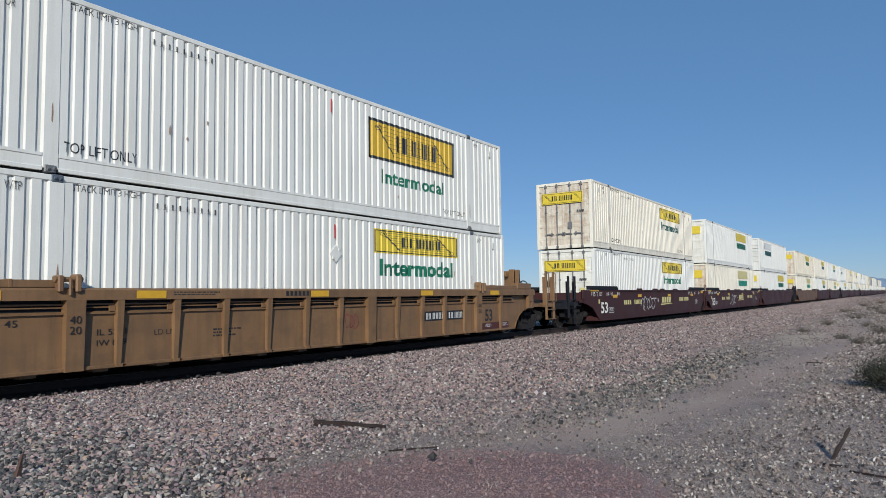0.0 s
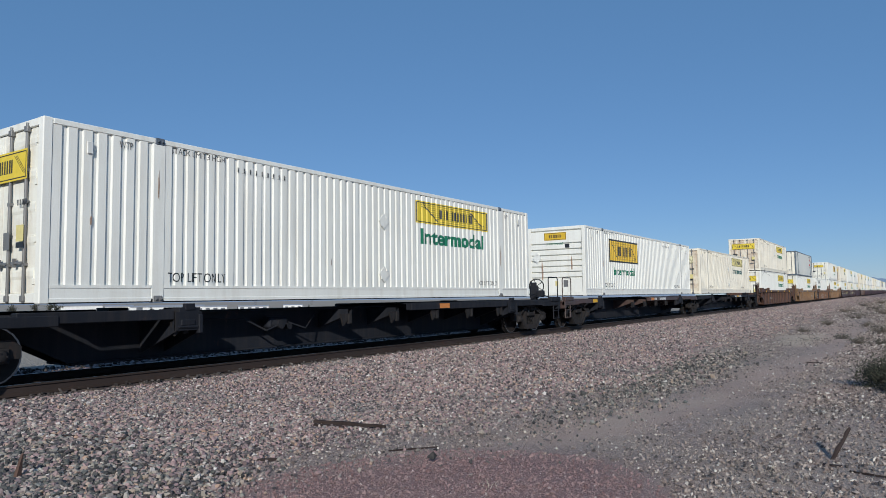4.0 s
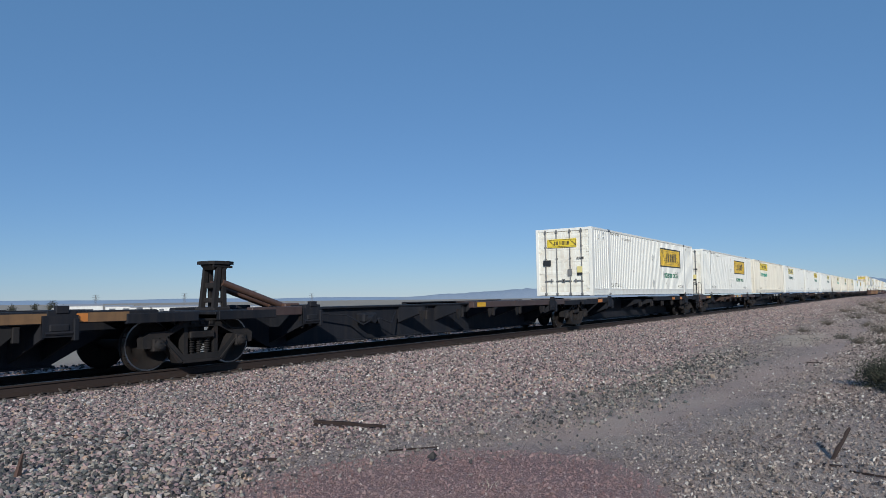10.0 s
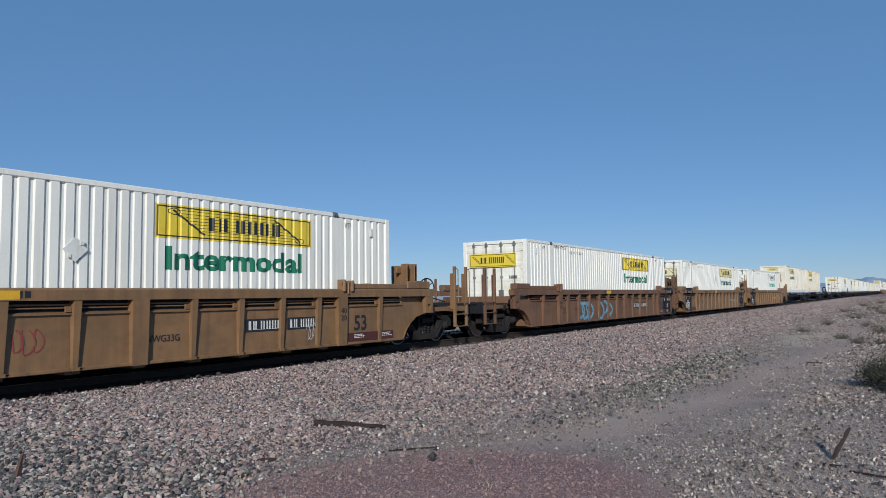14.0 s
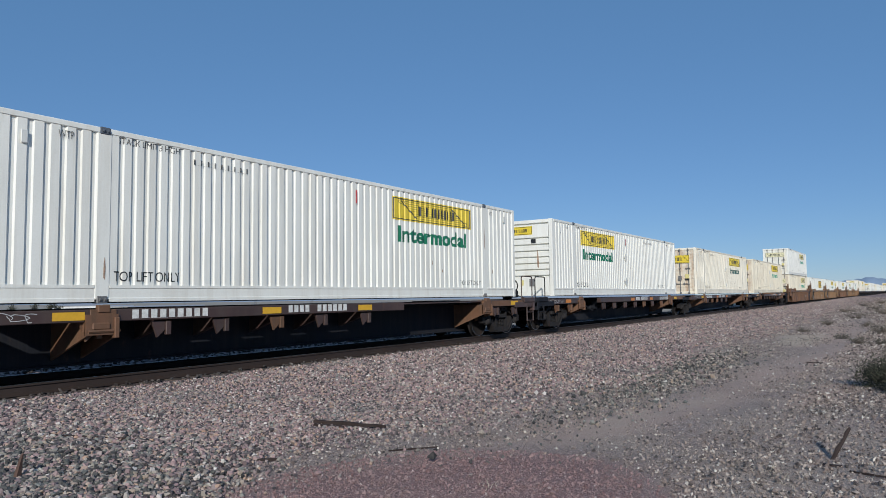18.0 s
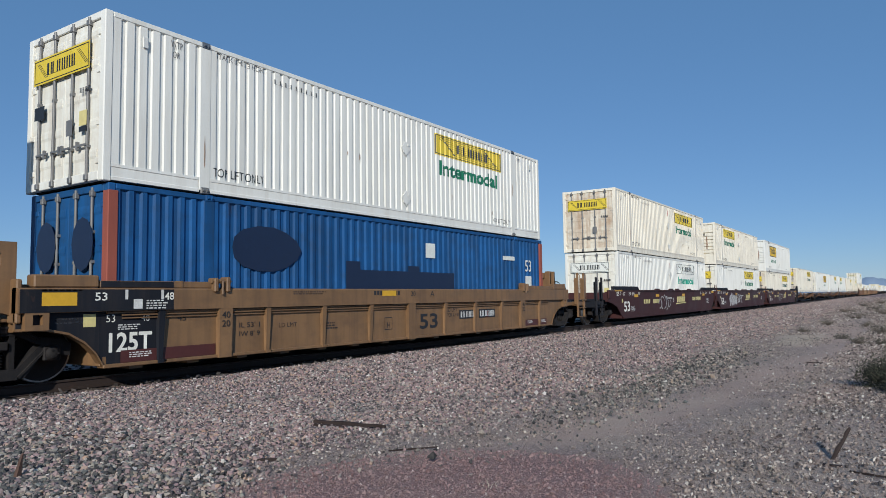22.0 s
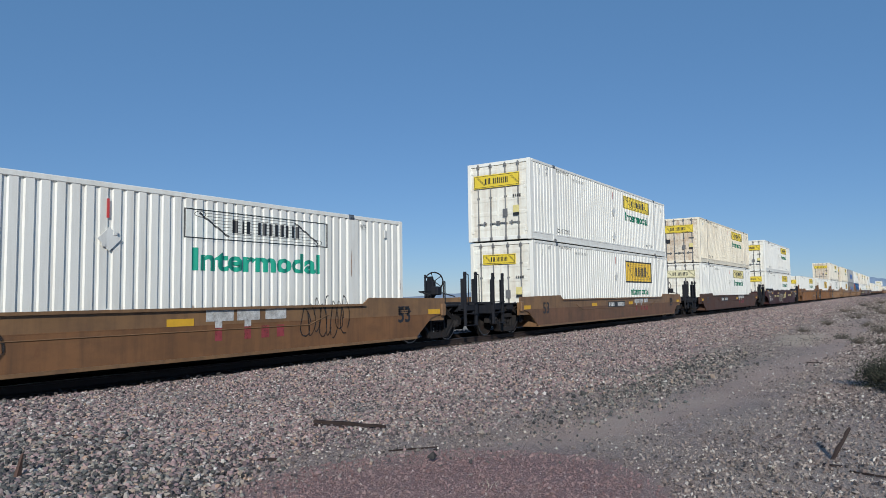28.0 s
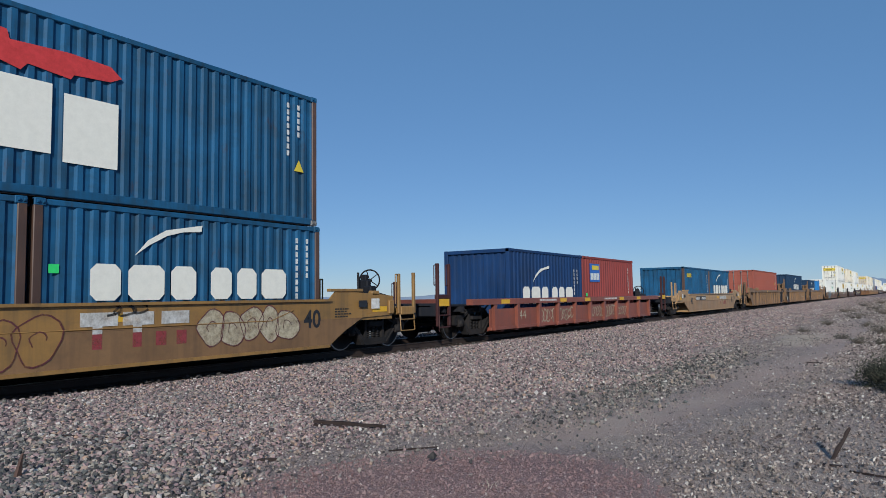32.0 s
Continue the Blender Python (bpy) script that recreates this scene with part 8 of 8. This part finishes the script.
def swoosh_marks(top, x, z, scale=1.0):
    """A rising stroke over a row of plain white bars."""
    def stroke(s):
        pts_a = [(0, 0), (0.25, 0.28), (0.6, 0.48), (1.35, 0.62)]
        pts_b = [(1.33, 0.5), (0.95, 0.47), (0.62, 0.38), (0.28, 0.2)]
        s.plate([(a * scale, b * scale) for a, b in pts_a + pts_b], -0.002, 0.0)
    part("emblem", shared(("stroke", scale), stroke), WHITELETTER, top, at=(x + 0.75 * scale, -HALF - 0.003, z + 0.75 * scale))
    def blocks(s):
        v, f, a = [], [], 0.0
        for wide, gap in ((0.52, 0.13), (0.68, 0.13), (0.52, 0.32), (0.48, 0.13), (0.48, 0.13), (0.66, 0.0)):
            n, c = len(v), 0.1
            v += [((a + u) * scale, 0, z * scale) for u, z in ((c, 0), (wide - c, 0), (wide, c), (wide, 0.6 - c), (wide - c, 0.6), (c, 0.6), (0, 0.6 - c), (0, c))]
            f.append(tuple(range(n, n + 8)))
            a += wide + gap
        s.add(v, f)
    tagged(part("name_mark", shared(("name_blocks", scale), blocks), WHITELETTER, top, at=(x, -HALF - 0.003, z)), kind="stuff")



# ribbed wells with sea boxes
ribbed_well(-902.6, OCHRE, "artic", "coupled", True, True, WELL, 70)
a = sea_box(-905.6, 0.25, FT20, LOW, NAVYBOX, "navy short container with white bars and a stroke")
swoosh_marks(a, -2.1, 0.95)
upright_bars(a, 2.3, 2.1, 9)
upright_bars(a, 2.6, 2.1, 5)
part("green_tag", bars(("tag",), [(0, 0.16, 0, 0.14)]), GREENTAG, a, at=(2.72, -HALF - 0.004, 1.45))
b_ = sea_box(-899.45, 0.25, FT20, LOW, SKYBOX, "bright blue short container")
upright_bars(b_, 2.35, 2.1, 8)
upright_bars(b_, 2.65, 2.1, 6)
ribbed_well(-922.4, OCHRE, "artic", "artic", True, False, WELL, 71)
c_ = sea_box(-922.45, BASE_W - 0.02, FT40, HIGH, NAVYBOX, "navy forty-foot container with white bars and a stroke")
swoosh_marks(c_, -1.4, 1.25, 1.0)
upright_bars(c_, 5.4, 2.3, 11)
ribbed_well(-942.1, OCHRE, "coupled", "artic", True, False, WELL, 72)
d_ = sea_box(-941.95, BASE_W - 0.02, FT40, HIGH, REDBOX, "brick-red forty-foot corrugated container with rust", door=-1)
upright_bars(d_, 5.15, 2.6, 10)
upright_bars(d_, 5.5, 2.5, 6)
def triangle(s):
    s.plate([(-0.14, 0), (0.14, 0), (0, 0.25)], -0.002, 0.0)
part("warning_triangle", shared("warning_triangle", triangle), SIGNYELLOW, d_, at=(4.85, -HALF - 0.003, 1.7))

smooth_well(-963.9, TANYELLOW, False, label="tan-yellow plate-sided short well wagon", seed=81, maker="ochre", low_mat=TANLOW)
e_ = sea_box(-966.95, 0.25, FT20, LOW, BLUEBOX, "mid-blue short container with yellow name bars")
part("name_mark", letter_bars("yellow_name", 1.0, 0.24, 5, 0.2), SIGNYELLOW, e_, at=(-2.4, -HALF - 0.003, 1.98))
upright_bars(e_, 2.4, 2.1, 8)
f_ = sea_box(-960.85, 0.25, FT20, LOW, BLUEBOX, "blue short container with white bars and a stroke")
swoosh_marks(f_, -1.9, 0.95)
upright_bars(f_, 2.4, 2.1, 8)


def red_well(s_at):
    """An old open-sided well wagon: a top rail on short posts over a low panelled wall."""
    w = thing("well_wagon", "old orange-red well wagon, faded and sprayed over", "railway wagon", "wagons of the train")

    def side(s):
        s.plate([(-7.8, 0.28), (7.8, 0.28), (7.8, 0.86), (-7.8, 0.86)], -1.45, -1.42)
        s.box(-7.8, 7.8, -1.5, -1.35, 0.2, 0.3, 0.01)
    me = shared("red_side", side)

    def chord(s):
        s.section([(-1.58, 1.0), (-1.58, 1.16), (-1.55, 1.18), (-1.36, 1.18), (-1.36, 1.0)], -9.0, 9.0)
    ch = shared("red_chord", chord)
    for t_ in (0, 180):
        part("side_panel", me, REDWAGON, w, turn=(0, 0, t_))
        part("top_chord", ch, REDWAGON, w, turn=(0, 0, t_))

    def post(s):
        s.box(-0.08, 0.08, -1.56, -1.42, 0.2, 1.02, 0.01)

    def foot(s):
        s.box(-0.14, 0.14, -1.58, -1.44, 0.18, 0.32, 0.02)
        s.rod((-0.2, -1.55, 0.22), (0.2, -1.55, 0.22), 0.04, 6)
    for x in (-7.6, -6.1, -4.5, -2.95, -1.4, 0.1, 1.6, 3.1, 4.6, 6.1, 7.6):
        part("side_post", shared("red_post_bar", post), REDWAGON, w, at=(x, 0, 0))
        part("side_post", shared("red_post_bar", post), REDWAGON, w, at=(x, 0, 0), turn=(0, 0, 180))
        if abs(x) < 5.5:
            part("post_foot", shared("post_foot", foot), REDWAGON, w, at=(x, 0, 0))

    def floor(s):
        for i in range(-7, 8):
            s.box(i - 0.1, i + 0.1, -1.42, 1.42, 0.14, 0.22)
    part("floor", shared("red_floor", floor), REDWAGON, w)
    for e in (-1, 1):
        end_platform(w, e, BLACKWAGON, 7.7, 10.6, True)

        def end_sill(s):
            s.box(*sorted((e * 10.06, e * 10.56)), -1.46, -1.30, 1.2, 1.32, 0.015)
            for z in (0.42, 0.75):
                s.pipe([(e * 10.56, -1.46, 0.3), (e * 10.56, -1.46, z), (e * 10.02, -1.46, z)], 0.02, 5)
        part("end_sill", shared(("red_end_sill", e), end_sill), MAROON, w)
        part("reflector", bars(("end_reflector",), [(0, 0.5, 0, 0.2)]), REFLECT, w, at=(e * 10.31 - 0.25, -1.463, 1.0))
        truck(w, e * 8.1)

        def tall_rails(s):
            for x, yy, z in ((10.58, -1.42, 2.18), (10.02, -1.42, 2.18), (10.5, 1.3, 1.75), (9.0, 1.3, 1.75)):
                s.box(*sorted((e * (x - 0.05), e * (x + 0.05))), yy - 0.04, yy + 0.04, 0.45 if yy < 0 else 0.9, z, 0.01)
                s.pipe([(e * (x + 0.06), yy, z - 0.03), (e * (x + 0.16), yy, z - 0.06), (e * (x + 0.16), yy, z - 0.6), (e * (x + 0.06), yy, z - 0.6)], 0.015, 5)
        part("end_rail", shared(("red_end_rail", e), tall_rails), MAROON, w)
        if e > 0:
            brake_gear(w, e * 9.1, e, BLACKWAGON, 1.05)
    for i, x in enumerate((-7.3, -2.9, -0.6, 3.3, 5.6)):
        part("reflector", bars(("reflector",), [(0, 0.55, 0, 0.13)]), REFLECT, w, at=(x, -1.583, 1.02))
    for i, x in enumerate((-4.3, -2.7, 0.4, 1.9, 3.4)):
        squiggle(w, x, 0.34, 1.2, 0.46, SPRAYBEIGE, 400 + i, -1.454, 0.05, 5)
    small_print(w, -4.6, 1.07, 1, 1.6, STENCIL, -1.583, 0.06, seed=3)
    small_print(w, 1.5, 1.06, 1, 1.6, STENCIL, -1.583, 0.07, seed=2)
    marks(w, "44", -5.9, 0.5, 0.5, 0.28, SPRAYBEIGE, -1.454)
    MOVING.append((w, s_at, 0.0))


red_well(-985.1)
g_ = sea_box(-988.2, 0.25, FT20, LOW, DEEPBOX, "deep blue short container lettered with low white bars")
swoosh_marks(g_, -2.1, 0.72)
upright_bars(g_, 2.2, 1.9, 7)
upright_bars(g_, 2.5, 1.9, 4)
h_ = sea_box(-982.05, 0.25, FT20, LOW, OXIDE, "oxide-red short container with a small blue and yellow plate")
pl = part("name_plate", bars(("blue_plate",), [(0, 1.1, 0, 0.75)]), BLUELETTER, h_, at=(-2.3, -HALF - 0.003, 1.55), label="blue plate with a yellow wedge")
part("plate_wedge", bars(("yellow_wedge",), [(0.25, 1.0, 0.5, 0.68)]), SIGNYELLOW, pl, at=(0, -0.003, 0))
part("plate_mark", letter_bars("plate_name", 0.95, 0.28, 6, 0.25), SIGNWHITE, pl, at=(0.08, -0.003, 0.08))
upright_bars(h_, 2.3, 2.1, 8)
part("green_tag", bars(("tag",), [(0, 0.16, 0, 0.14)]), GREENTAG, h_, at=(-2.75, -HALF - 0.004, 0.95))

w = smooth_well(-1006.1, YELLOW_WAGON, False, label="yellow plate-sided short well wagon covered in sprayed scrawls", seed=82, maker="ochre", low_mat=OCHRE)
bubbles(w, 2.75, 0.33, 2.3, 0.8, SPRAYBEIGE, SPRAYMAROON, 501, -1.511)
bubbles(w, -1.9, 0.3, 2.1, 0.8, YELLOW_WAGON, SPRAYMAROON, 503, -1.511, 4)
squiggle(w, 0.9, 1.02, 0.75, 0.22, SPRAYBLACK, 504, -1.512, 0.04, 3)
i_ = sea_box(-1003.05, 0.25, FT20, LOW, BLUEBOX, "blue short container with white bars, rusted posts")
swoosh_marks(i_, -2.15, 1.02)
upright_bars(i_, 2.3, 2.2, 9)
upright_bars(i_, 2.6, 2.2, 6)
part("green_tag", bars(("tag",), [(0, 0.16, 0, 0.14)]), GREENTAG, i_, at=(-2.8, -HALF - 0.004, 1.45))
j_ = sea_box(-1009.2, 0.25, FT20, LOW, BLUEBOX, "blue short container with rusted posts")
k_ = sea_box(-1006.1, 0.25 + LOW + 0.02, FT40, HIGH, BLUEBOX, "blue forty-foot container with a red mark and white bars")
def rusty_post(s):
    s.box(-0.07, 0.07, -0.006, 0.14, 0.12, LOW - 0.1, 0.012)
def tall_rusty_post(s):
    s.box(-0.07, 0.07, -0.006, 0.14, 0.12, HIGH - 0.1, 0.012)
for x in (-FT40 / 2 + 0.068, FT40 / 2 - 0.068):
    part("corner_post", shared("tall_rusty_corner_post", tall_rusty_post), RUSTPOST, k_, at=(x, -HALF, 0), label="rust-brown corner post")
for o_ in (e_, f_, i_, j_):
    for x in (-FT20 / 2 + 0.068, FT20 / 2 - 0.068):
        part("corner_post", shared("rusty_corner_post", rusty_post), RUSTPOST, o_, at=(x, -HALF, 0), label="rust-brown corner post")
part("name_mark", bars(("white_name",), [(-1.9, -0.7, 0, 1.2), (-0.5, 0.9, 0.1, 1.2), (1.08, 1.98, 0, 1.1)]), WHITELETTER, k_, at=(-0.55, -HALF - 0.003, 0.58))
def eagle(s):
    s.plate([(-1.6, 0.25), (-0.9, 0.42), (-0.5, 0.36), (-0.2, 0.62), (0.0, 0.4), (0.12, 0.52), (0.3, 0.5), (0.34, 0.36), (1.2, 0.40), (1.9, 0.36), (2.1, 0.2), (1.9, 0.1), (1.3, 0.06), (1.25, -0.02), (0.6, 0.06), (0.5, -0.06), (0.2, 0.02), (-0.6, 0.1)], -0.002, 0.0)
part("emblem", shared("red_mark_shape", eagle), REDMARK, k_, at=(-0.62, -HALF - 0.003, 1.94), label="red winged mark")
upright_bars(k_, 5.2, 2.5, 8)
upright_bars(k_, 5.5, 2.5, 5)
part("warning_triangle", shared("warning_triangle", triangle), SIGNYELLOW, k_, at=(5.55, -HALF - 0.004, 1.15))


# ---- motion of the train ----
def motions():
    for ob, s, z in MOVING:
        walk(ob, [(0, pose(s, YC, z)), (32, pose(s + SPEED * 32, YC, z))])


motions()
